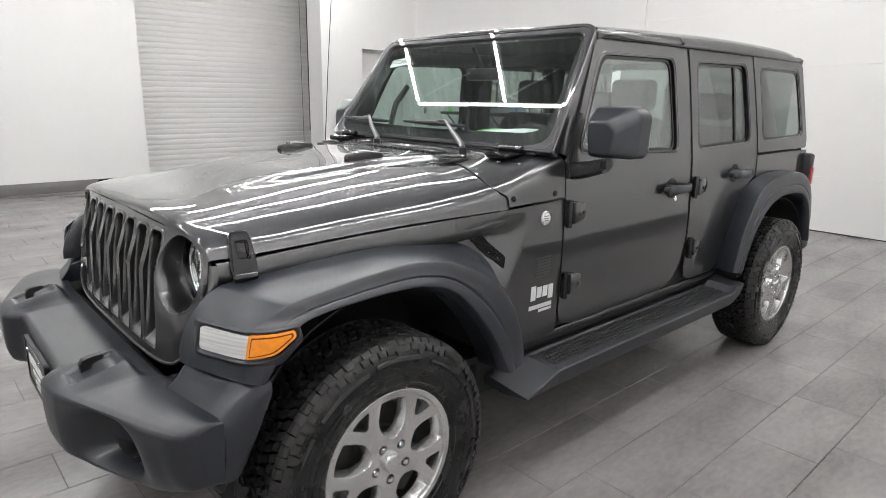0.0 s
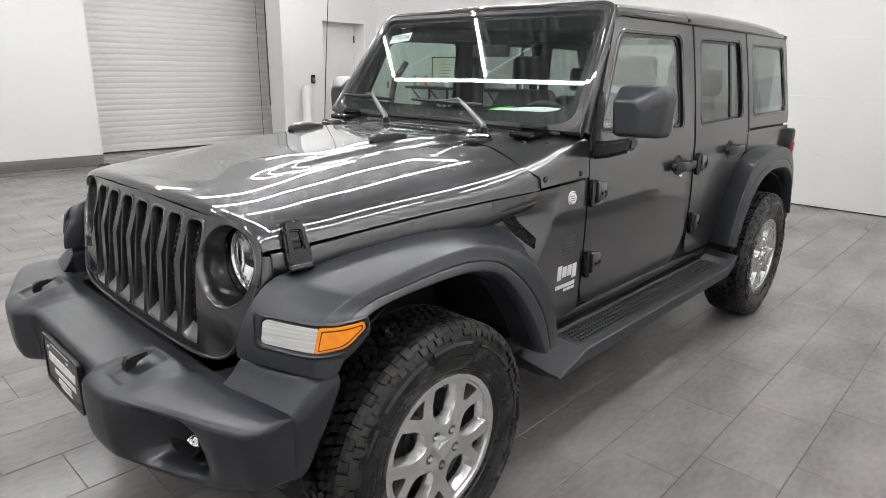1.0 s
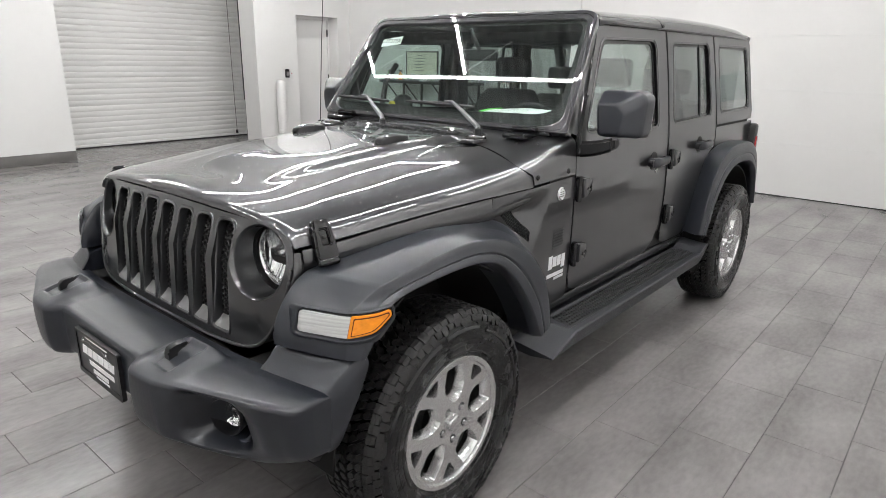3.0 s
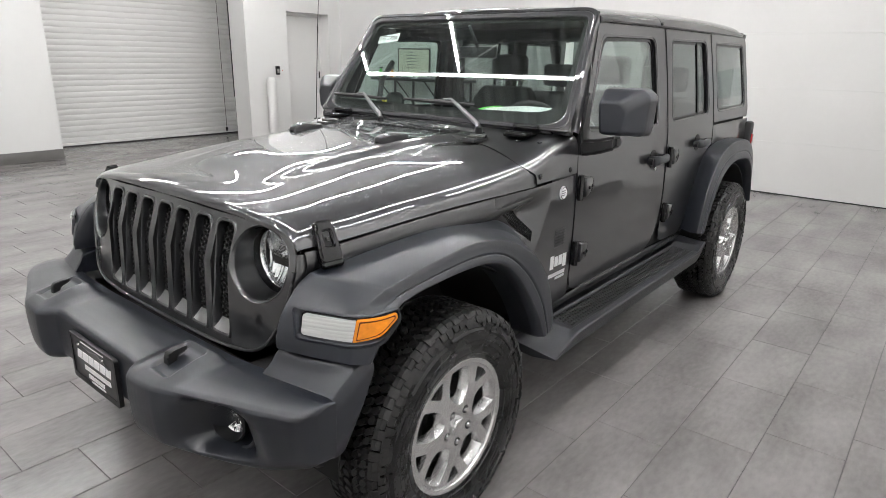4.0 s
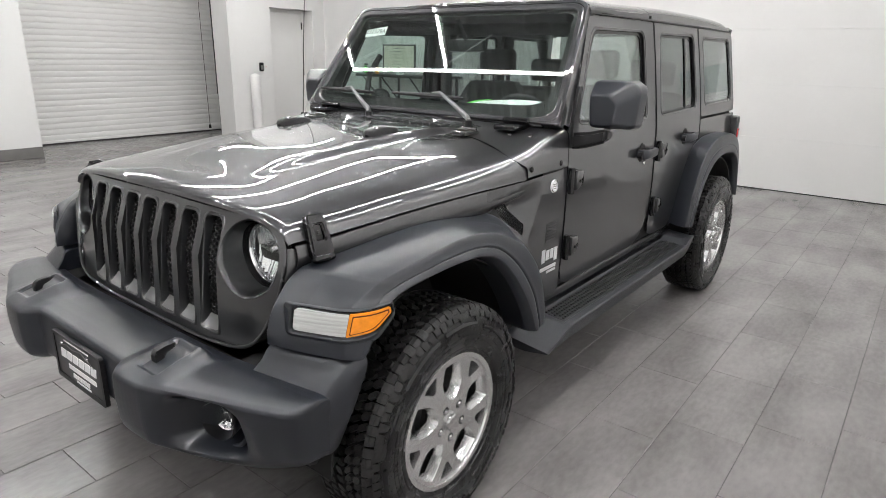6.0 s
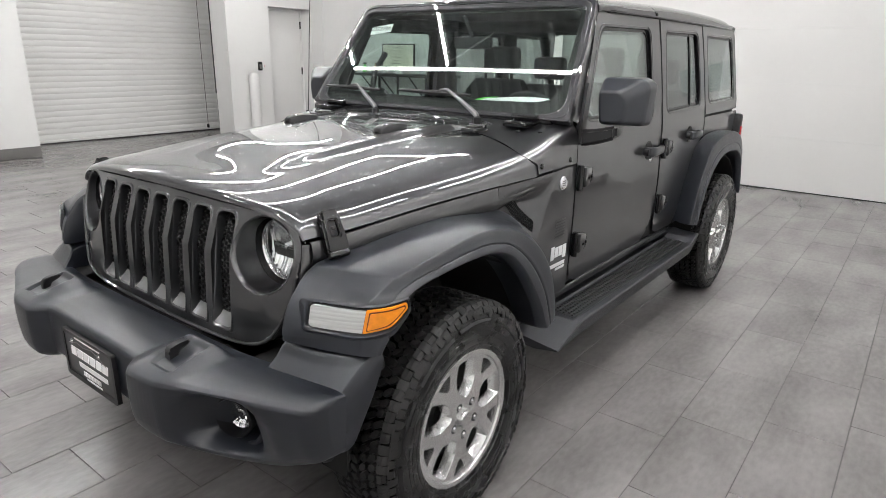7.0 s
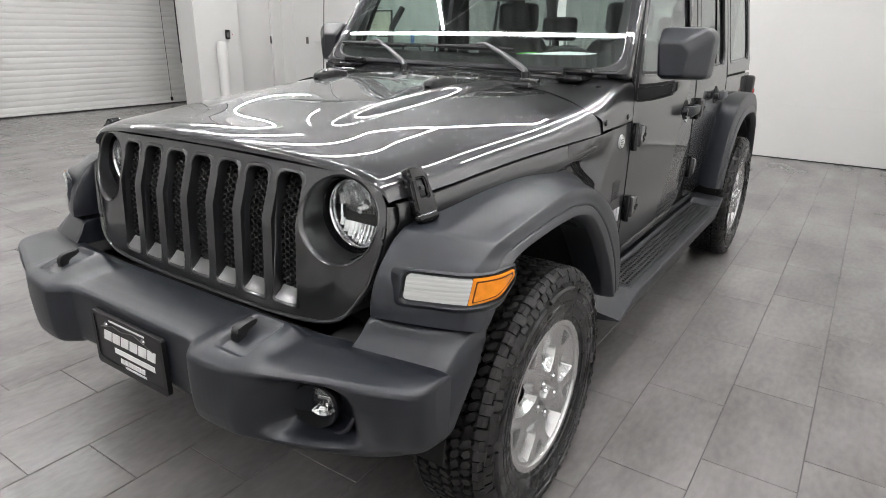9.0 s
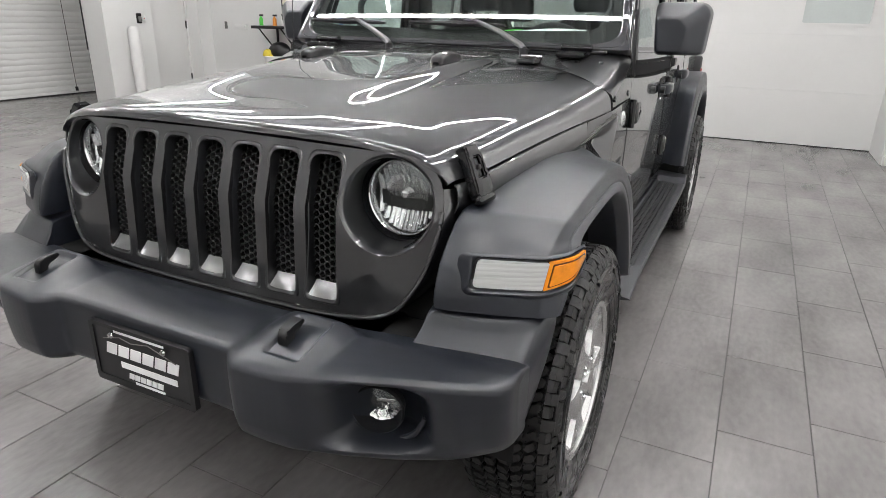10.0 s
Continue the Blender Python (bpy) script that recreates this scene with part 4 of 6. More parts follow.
# --- front flares ---
FL = [
    [(-0.524, .680, .798), (-0.490, .78, .792), (-0.440, .895, .786), (-0.415, .928, .786), (-0.398, .935, .787), (-0.385, .90, .787), (-0.385, .80, .787)],
    [(-0.522, .680, .835), (-0.486, .78, .832), (-0.434, .897, .828), (-0.398, .932, .828), (-0.372, .940, .828), (-0.350, .90, .828), (-0.350, .80, .828)],
    [(-0.500, .682, .896), (-0.468, .78, .905), (-0.422, .890, .912), (-0.362, .934, .908), (-0.318, .942, .905), (-0.295, .90, .902), (-0.295, .80, .902)],
    [(-0.450, .688, .945), (-0.424, .78, .947), (-0.370, .882, .936), (-0.318, .916, .934), (-0.272, .938, .928), (-0.250, .90, .922), (-0.250, .80, .922)],
    [(-0.402, .690, .990), (-0.378, .78, .987), (-0.312, .888, .964), (-0.262, .912, .954), (-0.205, .936, .938), (-0.190, .90, .930), (-0.190, .80, .930)],
    [(-0.270, .694, .996), (-0.260, .79, .992), (-0.215, .891, .979), (-0.180, .915, .966), (-0.115, .936, .944), (-0.105, .90, .936), (-0.105, .80, .936)],
    [(-0.095, .698, 1.002), (-0.090, .79, 1.006), (-0.060, .893, .998), (-0.040, .916, .980), (0.000, .936, .948), (0.0, .90, .940), (0.0, .80, .940)],
    [(0.100, .695, 1.010), (0.100, .80, 1.012), (0.100, .895, 1.008), (0.105, .917, .985), (0.120, .936, .942), (0.115, .90, .933), (0.115, .80, .933)],
    [(0.330, .715, 1.000), (0.290, .81, .995), (0.250, .899, .986), (0.240, .918, .955), (0.225, .936, .912), (0.212, .90, .902), (0.212, .80, .902)],
    [(0.455, .745, .992), (0.420, .82, .964), (0.375, .900, .930), (0.355, .919, .900), (0.315, .936, .845), (0.300, .90, .838), (0.300, .80, .838)],
    [(0.562, .765, .918), (0.525, .83, .892), (0.482, .902, .855), (0.450, .920, .815), (0.398, .936, .752), (0.382, .90, .748), (0.382, .80, .748)],
    [(0.620, .785, .790), (0.600, .84, .772), (0.566, .905, .742), (0.530, .922, .705), (0.470, .936, .650), (0.452, .90, .648), (0.452, .80, .648)],
    [(0.636, .785, .630), (0.628, .84, .620), (0.610, .907, .603), (0.580, .924, .590), (0.515, .936, .560), (0.495, .90, .560), (0.495, .80, .560)],
    [(0.622, .785, .548), (0.620, .84, .546), (0.612, .907, .540), (0.585, .924, .538), (0.530, .936, .538), (0.510, .90, .538), (0.510, .80, .538)],
]


def flare(rows, s, name, label):
    """A fender flare: top face, shoulder crease, side face with a fine groove, lip."""
    C = []
    for i, r in enumerate(rows):
        k = 1.0 if rows is not FL else min(1.0, max(0.0, (i - 1) / 2))
        edge = Vector(r[2]) + Vector((0, 0.016 * k, 0.006 * k))
        if rows is FL and i > 2:
            lift = k * min(1.0, (len(FL) - 1 - i) / 4)
            r = [(r[0][0], r[0][1], max(r[0][2], r[0][2] + lift * (edge.z + 0.020 - r[0][2]))), (r[1][0], r[1][1], max(r[1][2], r[1][2] + lift * (edge.z + 0.013 - r[1][2]))), *r[2:]]
        r = [*r[:2], tuple(edge), tuple(Vector(r[3]).lerp(edge.lerp(Vector(r[4]), 0.45), k)), *r[4:]]
        x, y, z = r[0]
        k = max(0.0, 1 - i / 6) if rows is FL else 0.0
        back = (x + 0.11 * k, y - 0.012, z - 0.012 * (1 - k))
        a, b = Vector(r[3]), Vector(r[4])
        w = 1.0 if rows is not FL else min(1.0, max(0.0, (i - 1.5) / 2))
        line = [a.lerp(b, 0.22), a.lerp(b, 0.30) - Vector((0, 0.0055 * w, 0)), a.lerp(b, 0.38)]
        C.append(tighten([(a_, s * b_, c_) for a_, b_, c_ in [back, *r[:4], *line, *r[4:]]], 0.0042))
    # the front flare has a crease where its front face meets the top
    along = np.concatenate([crom(C[:5], 6)[:-1], crom(C[4:], 6)]) if rows is FL else crom(C, 6)
    G_ = glide(along.transpose(1, 0, 2), 3).transpose(1, 0, 2)
    return crisp_shade(part(name, thicken(grid_bm(G_), 0.004), PLASTIC, car, label, sharp=50))


for s in (-1, 1):
    f = flare(FL, s, "front_flare", "grained black plastic front fender flare")
    # lamp set into its front face
    def lampmap(off):
        def g(u, v):
            # u runs from the inner end round the corner to the tip
            P = crom([(-0.505, 0.690), (-0.478, 0.765), (-0.448, 0.840), (-0.416, 0.898), (-0.366, 0.938), (-0.314, 0.950), (-0.265, 0.955)], 8)
            k = u * 40
            i = min(int(k), len(P) - 2)
            p = P[i] + (P[i + 1] - P[i]) * (k - i)
            return (p[0] - off, s * (p[1] + off * 0.6), v)
        return g
    cut = [k / 24 for k in range(1, 26)]

    def loop(pts, r):
        """Rounded outline with true radii, from fractions along the lamp and heights."""
        return [(u / 0.36, v) for u, v in rounded([(u * 0.36, v) for u, v in pts], r, 6)]
    rimo = loop([(0.150, 0.849), (0.580, 0.845), (0.82, 0.858), (1.035, 0.900), (1.012, 0.924), (0.62, 0.917), (0.176, 0.921)], [0.014, 0.05, 0.02, 0.010, 0.008, 0.05, 0.014])
    part("lamp_bezel", plate(rimo, [], lampmap(0.006), cuts_u=cut, thick=0.014), GLOSS, f, "black lamp surround")
    pocket = []
    for grow, off in ((0.030, -0.004), (0.020, 0.008), (0.012, 0.014), (0.006, 0.015), (0.002, 0.011), (-0.003, 0.002)):
        corners = [(0.150 - grow / 0.36, 0.849 - grow), (0.580, 0.845 - grow), (0.82, 0.858 - grow), (1.035 + 0.2 * grow / 0.36, 0.900 - 0.5 * grow), (1.012 + 0.2 * grow / 0.36, 0.924 + 0.15 * grow), (0.62, 0.917 + 0.2 * grow), (0.176 - grow / 0.36, 0.921 + 0.2 * grow)]
        pocket.append([lampmap(off * (1 - 0.7 * min(1.0, max(0.0, (v - 0.885) / 0.03))))(min(max(u, 0.0), 1.16), v) for u, v in loop(corners, [0.018, 0.05, 0.024, 0.012, 0.010, 0.05, 0.018])])
    crisp_shade(part("lamp_pocket", thicken(grid_bm(pocket, wrap_v=True), 0.003), PLASTIC, f, sharp=50))
    wl = loop([(0.163, 0.853), (0.568, 0.850), (0.606, 0.912), (0.188, 0.917)], [0.012, 0.003, 0.003, 0.012])
    part("daytime_lamp", plate(wl, [], lampmap(0.0115), cuts_u=cut, thick=0.012), WHITELENS, f, "frosted white daytime running lamp")
    al = loop([(0.571, 0.849), (0.81, 0.862), (1.022, 0.902), (1.004, 0.920), (0.609, 0.914)], [0.004, 0.018, 0.008, 0.006, 0.004])
    am = part("turn_signal", plate(al, [], lampmap(0.0120), cuts_u=cut, thick=0.012), AMBER, f, "amber turn signal lens")
    gap = loop([(0.600, 0.8555), (0.80, 0.868), (0.997, 0.905), (0.984, 0.9145), (0.633, 0.909)], [0.004, 0.016, 0.005, 0.004, 0.004])
    part("dark_line", plate(gap, [], lampmap(0.0132), cuts_u=cut, thick=0.008), AMBERDARK, am)
    ai = loop([(0.612, 0.859), (0.795, 0.8715), (0.982, 0.906), (0.972, 0.911), (0.641, 0.9055)], [0.004, 0.014, 0.003, 0.003, 0.004])
    part("amber_lens", plate(ai, [], lampmap(0.0150), cuts_u=cut, thick=0.008), AMBER, am, "bright amber lens")
    # bolts along the rear lip
    for i in (10, 11, 12):
        x, y, z = FL[i][4]
        part("clip", lathe([(0.0, -0.004), (0.006, -0.003), (0.007, 0.003)], 10, "y"), GLOSS, f).location = (x + 0.004, s * (y - 0.018), z + 0.02)
    # inner wheel house
    wh = []
    for k in range(0, 17):
        a = math.pi * (1.0 - 0.88 * k / 16)
        wh.append([(0.02 + 0.50 * math.cos(a), s * yy, 0.42 + 0.52 * math.sin(a)) for yy in (0.45, 0.60, 0.87)])
    part("wheel_house", thicken(grid_bm(wh), 0.006), DARK, car, "black wheel arch liner")
    part("arch_wall", box(-0.33, s * 0.44, 0.30, 0.56, s * 0.455, 0.98), DARK, car)

RF = [
    [(2.455, .788, .566), (2.430, .84, .562), (2.418, .882, .558), (2.435, .905, .556), (2.480, .925, .555), (2.505, .89, .555), (2.505, .80, .555)],
    [(2.490, .792, .680), (2.470, .84, .680), (2.455, .884, .680), (2.478, .906, .678), (2.535, .925, .675), (2.560, .89, .675), (2.560, .80, .675)],
    [(2.560, .795, .840), (2.540, .84, .845), (2.525, .886, .845), (2.555, .907, .830), (2.615, .925, .800), (2.635, .89, .795), (2.635, .80, .795)],
    [(2.680, .796, 1.000), (2.665, .84, 1.002), (2.655, .887, .995), (2.680, .908, .960), (2.730, .925, .895), (2.745, .89, .888), (2.745, .80, .888)],
    [(2.860, .795, 1.068), (2.855, .84, 1.070), (2.855, .887, 1.062), (2.865, .908, 1.020), (2.885, .925, .950), (2.892, .89, .940), (2.892, .80, .940)],
    [(3.080, .794, 1.080), (3.080, .84, 1.082), (3.080, .887, 1.074), (3.080, .908, 1.030), (3.080, .925, .958), (3.080, .89, .948), (3.080, .80, .948)],
    [(3.300, .794, 1.066), (3.295, .84, 1.066), (3.290, .886, 1.052), (3.280, .907, 1.005), (3.255, .925, .935), (3.245, .89, .926), (3.245, .80, .926)],
    [(3.450, .792, .985), (3.450, .84, .985), (3.445, .884, .970), (3.425, .906, .920), (3.385, .925, .855), (3.372, .89, .850), (3.372, .80, .850)],
    [(3.535, .79, .820), (3.535, .84, .820), (3.530, .882, .812), (3.505, .905, .775), (3.455, .925, .710), (3.440, .89, .708), (3.440, .80, .708)],
    [(3.555, .788, .640), (3.555, .84, .640), (3.550, .880, .636), (3.530, .904, .625), (3.490, .925, .600), (3.475, .89, .600), (3.475, .80, .600)],
]
for s in (-1, 1):
    flare(RF, s, "rear_flare", "grained black plastic rear fender flare")
    wh = []
    for k in range(0, 17):
        a = math.pi * (1.08 - 1.16 * k / 16)
        wh.append([(BASE + 0.50 * math.cos(a), s * yy, 0.42 + 0.51 * math.sin(a)) for yy in (0.45, 0.60, 0.88)])
    part("wheel_house", thicken(grid_bm(wh), 0.006), DARK, car, "black wheel arch liner")

# --- fender strip, cowl side and front quarter panel ---
for s in (-1, 1):
    strip = []
    for x, yt, yb in ((-0.40, 0.668, 0.655), (-0.30, 0.694, 0.678), (-0.10, 0.716, 0.700), (0.10, 0.736, 0.718), (0.30, 0.755, 0.730), (0.48, 0.768, 0.733), (0.64, 0.778, 0.750)):
        top = {-0.40: 1.046, -0.30: 1.052, -0.10: 1.068, 0.10: 1.080, 0.30: 1.087, 0.48: 1.091, 0.64: 1.092}[x]
        low = {-0.40: 0.94, -0.30: 0.94, -0.10: 0.94, 0.10: 0.95, 0.30: 0.965, 0.48: 0.99, 0.64: 1.02}[x]
        h_ = (top - low)
        sw = min(1.0, max(0.0, (0.52 - x) / 0.3))
        strip.append([(x, s * (yt - 0.002), top), (x, s * (yt + 0.005 * sw), top - 0.05 * h_), (x, s * (yt + 0.011 * sw), top - 0.35 * h_), (x, s * (yt + 0.004 * sw), top - 0.6 * h_), (x, s * yb, low)])
    part("fender_strip", thicken(grid_bm(smooth_grid(strip, 3, 3)), 0.003), PAINT, car, "dark grey painted inner fender", sharp=30)
    # quarter panel in front of the door with a facet behind the vent
    def qmap(u, v):
        y = side_y(v)
        e = 0.668 + (v - 0.835) * 0.46
        k = min(1.0, max(0.0, (e - u) / 0.15))
        f = max(min(1.0, max(0.0, (1.078 - v) / 0.075)), 0.5 * min(1.0, max(0.0, (0.66 - u) / 0.26))) * min(1.0, max(0.0, (v - 0.70) / 0.25))
        return (u, s * (y - 0.048 * k * f), v)
    qo = rounded([(0.40, 1.088), (0.972, 1.106), (0.972, 0.545), (0.60, 0.525), (0.57, 0.70), (0.50, 0.86), (0.40, 0.95)], [0.004, 0.003, 0.02, 0.02, 0.02, 0.02, 0.01])
    vent = rounded([(0.470, 1.018), (0.550, 1.014), (0.652, 0.916), (0.640, 0.872), (0.545, 0.950)], 0.008)
    q = part("front_quarter", plate(qo, [vent], qmap, cuts_u=steps(0.40, 0.80, 0.011), cuts_v=steps(0.68, 1.1, 0.011), thick=0.004), PAINT, car, "dark grey painted panel behind the front wheel", sharp=24)
    vb = box(0.43, s * 0.70, 0.85, 0.65, s * 0.712, 1.03)
    part("vent_back", vb, DARK, q)
    vm = bmesh.new()
    for i in range(19):
        for j in range(13):
            cx, cz = 0.452 + i * 0.0115, 0.866 + j * 0.0133 + (0.0066 if i % 2 else 0)
            if not inside(cx * 0.97 + 0.556 * 0.03, cz * 0.97 + 0.958 * 0.03, vent):
                continue
            y = qmap(cx, cz)[1] - s * 0.004
            ra = [(cx + 0.0078 * math.cos(math.pi / 3 * k), y, cz + 0.0078 * math.sin(math.pi / 3 * k)) for k in range(6)]
            rb = [(cx + 0.0052 * math.cos(math.pi / 3 * k), y + s * 0.002, cz + 0.0052 * math.sin(math.pi / 3 * k)) for k in range(6)]
            rc = [(p[0], y - s * 0.008, p[2]) for p in rb]
            grid_bm([ra, rb, rc], wrap_v=True, bm=vm)
    part("vent_mesh", vm, SATIN, q, "black honeycomb fender vent", sharp=20)
    cow = q
    for bx, bz in ((0.668, 1.136), (0.910, 1.134)):
        hexo = [(0.0, -0.004), (0.0055, -0.004), (0.0105, -0.002), (0.0115, 0.0015)]
        b = part("fender_bolt", lathe(hexo, 12, "y"), GLOSS, cow)
        b.location = (bx, s * 0.792, bz)
        if s > 0:
            b.rotation_euler = (0, 0, math.pi)
    # round badge and lettering bars
    bd = part("round_badge", lathe([(0.0, -0.004), (0.024, -0.004), (0.028, -0.002), (0.0285, 0.002)], 32, "y"), BADGE, q, "round silver badge")
    bd.location = (0.860, s * (side_y(1.043) + 0.001), 1.043)
    part("badge_ring", lathe([(0.022, -0.0055), (0.0245, -0.0065), (0.027, -0.0055)], 32, "y"), CHROME, bd)
    bars(bd, lambda u, v: (u, -0.0045, v), [(-0.014, -0.012, 0.014, -0.008), (-0.016, -0.003, 0.016, 0.001), (-0.014, 0.006, 0.014, 0.010)], BASEMAT, lift=0.0012)
    if s > 0:
        bd.rotation_euler = (0, 0, math.pi)
    onq = flank(s, 0.002)
    for k, (z0, z1) in enumerate(((0.712, 0.772), (0.719, 0.764), (0.719, 0.764), (0.704, 0.764))):
        u0 = 0.797 + k * 0.036
        bars(q, onq, [(u0, z0, u0 + 0.029, z1)], BADGE, name="badge_bar", lift=0.004)
    bars(q, onq, [(0.790, 0.673, 0.930, 0.690), (0.850, 0.656, 0.930, 0.667)], BADGE, name="badge_bar", lift=0.003)
    # dark stripe decal
    for k in range(7):
        bars(q, onq, [(0.818 if k > 3 else 0.818, 0.805 + k * 0.0125, 0.905, 0.812 + k * 0.0125)], DECAL, name="decal_bar", lift=0.0008)

# --- doors ---
D1 = [(0.980, 1.262), (0.980, 0.640), (0.995, 0.580), (1.060, 0.556), (1.830, 0.556), (1.935, 0.590), (2.008, 0.680), (2.028, 0.820), (2.010, 1.15), (1.985, 1.744), (1.235, 1.738), (1.205, 1.715), (1.010, 1.290)]
D1r = [0.01, 0.02, 0.03, 0.04, 0.08, 0.06, 0.06, 0.06, 0.2, 0.015, 0.02, 0.02, 0.02]
W1 = [(1.075, 1.288), (1.855, 1.262), (1.868, 1.30), (1.846, 1.688), (1.262, 1.680), (1.215, 1.60)]
D2 = [(2.000, 1.744), (2.024, 1.15), (2.043, 0.82), (2.046, 0.640), (2.062, 0.582), (2.120, 0.562), (2.400, 0.558), (2.470, 0.620), (2.535, 0.800), (2.650, 0.985), (2.745, 1.048), (2.810, 1.075), (2.812, 1.190), (2.745, 1.744)]
D2r = [0.015, 0.2, 0.05, 0.02, 0.03, 0.03, 0.05, 0.06, 0.06, 0.05, 0.05, 0.01, 0.2, 0.015]
W2 = [(2.098, 1.262), (2.690, 1.276), (2.705, 1.33), (2.655, 1.692), (2.095, 1.686)]
Q3 = [(2.757, 1.744), (2.824, 1.205), (3.592, 1.205), (3.605, 1.25), (3.515, 1.744)]
W3 = [(2.905, 1.276), (3.495, 1.284), (3.515, 1.32), (3.440, 1.690), (2.855, 1.690)]


def shrink(poly, d):
    c = Vector((sum(p[0] for p in poly) / len(poly), sum(p[1] for p in poly) / len(poly)))
    return [tuple(Vector(p) - (Vector(p) - c).normalized() * d) for p in poly]


def hinge(parent, s, x, z):
    """Two-leaf exposed hinge; x is the seam."""
    y = side_y(z)
    b1 = box(x + 0.006, s * (y - 0.004), z - 0.052, x + 0.030, s * (y + 0.014), z + 0.050, 0.006)
    h = part("hinge", b1, GLOSS, parent, "black exposed door hinge")
    kn = rod([(x + 0.020, s * (y + 0.012), z - 0.056), (x + 0.020, s * (y + 0.012), z + 0.056)], 0.013, 14)
    part("knuckle", kn, GLOSS, h)
    gk = box(x + 0.030, s * (y - 0.001), z - 0.050, x + 0.117, s * (y + 0.003), z + 0.052)
    for v in gk.verts:
        v.co.z = z + (v.co.z - z) * (1.0 - 3.4 * (v.co.x - x - 0.03))
    part("gasket", gk, GLOSS, h)
    lf = box(x + 0.032, s * (y - 0.002), z - 0.046, x + 0.112, s * (y + 0.036), z + 0.048, 0.012, seg=2)
    for v in lf.verts:
        k = (v.co.x - x - 0.03) / 0.08
        v.co.z = z + (v.co.z - z) * (1.0 - 0.30 * k) + 0.006 * k
        if abs(v.co.y) > y + 0.01:
            v.co.y -= s * 0.006 * k
    part("leaf", lf, PAINT, h, "painted hinge leaf")
    for k in range(2):
        bo = part("bolt", lathe([(0.0, -0.006), (0.006, -0.006), (0.007, 0.0)], 10, "y"), GLOSS, h)
        bo.location = (x + 0.058 + 0.030 * k, s * (y + 0.033 - 0.002 * k), z - 0.002 + 0.004 * k)
        if s > 0:
            bo.rotation_euler = (0, 0, math.pi)


def pull(parent, s, x, z):
    """Pull handle with a push button and a dark scoop."""
    y = side_y(z)
    scoop = []
    for k in range(0, 7):
        a = k / 6
        scoop.append([(x + 0.048 * math.cos(2 * math.pi * j / 20) * (1 - 0.12 * a) - 0.022, s * (y + 0.003 - 0.002 * a), z + 0.050 * math.sin(2 * math.pi * j / 20) * (1 - 0.12 * a)) for j in range(20)])
    bm = plate([(p[0], p[2]) for p in scoop[0]], [], lambda u, v: (u, s * (side_y(v) + 0.0030), v), cuts_v=steps(z - 0.05, z + 0.05, 0.02), thick=0.003)
    h = part("door_handle", bm, DARK, parent, "black pull handle over a dark scoop")
    G = []
    for u, w, hgt, o in ((-0.095, 0.008, 0.012, 0.004), (-0.092, 0.016, 0.024, 0.020), (-0.07, 0.017, 0.026, 0.040), (-0.02, 0.014, 0.022, 0.048), (0.04, 0.013, 0.020, 0.046), (0.085, 0.014, 0.020, 0.038), (0.108, 0.014, 0.018, 0.022), (0.112, 0.008, 0.010, 0.004)):
        sq = lambda q: math.copysign(abs(q) ** 0.55, q)
        G.append([(x + u, s * (y + o + w * sq(math.cos(2 * math.pi * j / 16))), z + hgt * sq(math.sin(2 * math.pi * j / 16))) for j in range(16)])
    part("grip", grid_bm(smooth_grid(G, 3, 1), wrap_v=True, caps=True), PLASTIC, h, "black plastic grip")
    part("push_button", rod([(x - 0.092, s * (y + 0.012), z - 0.004), (x - 0.092, s * (y + 0.034), z - 0.004)], 0.019, 16), SATIN, h)


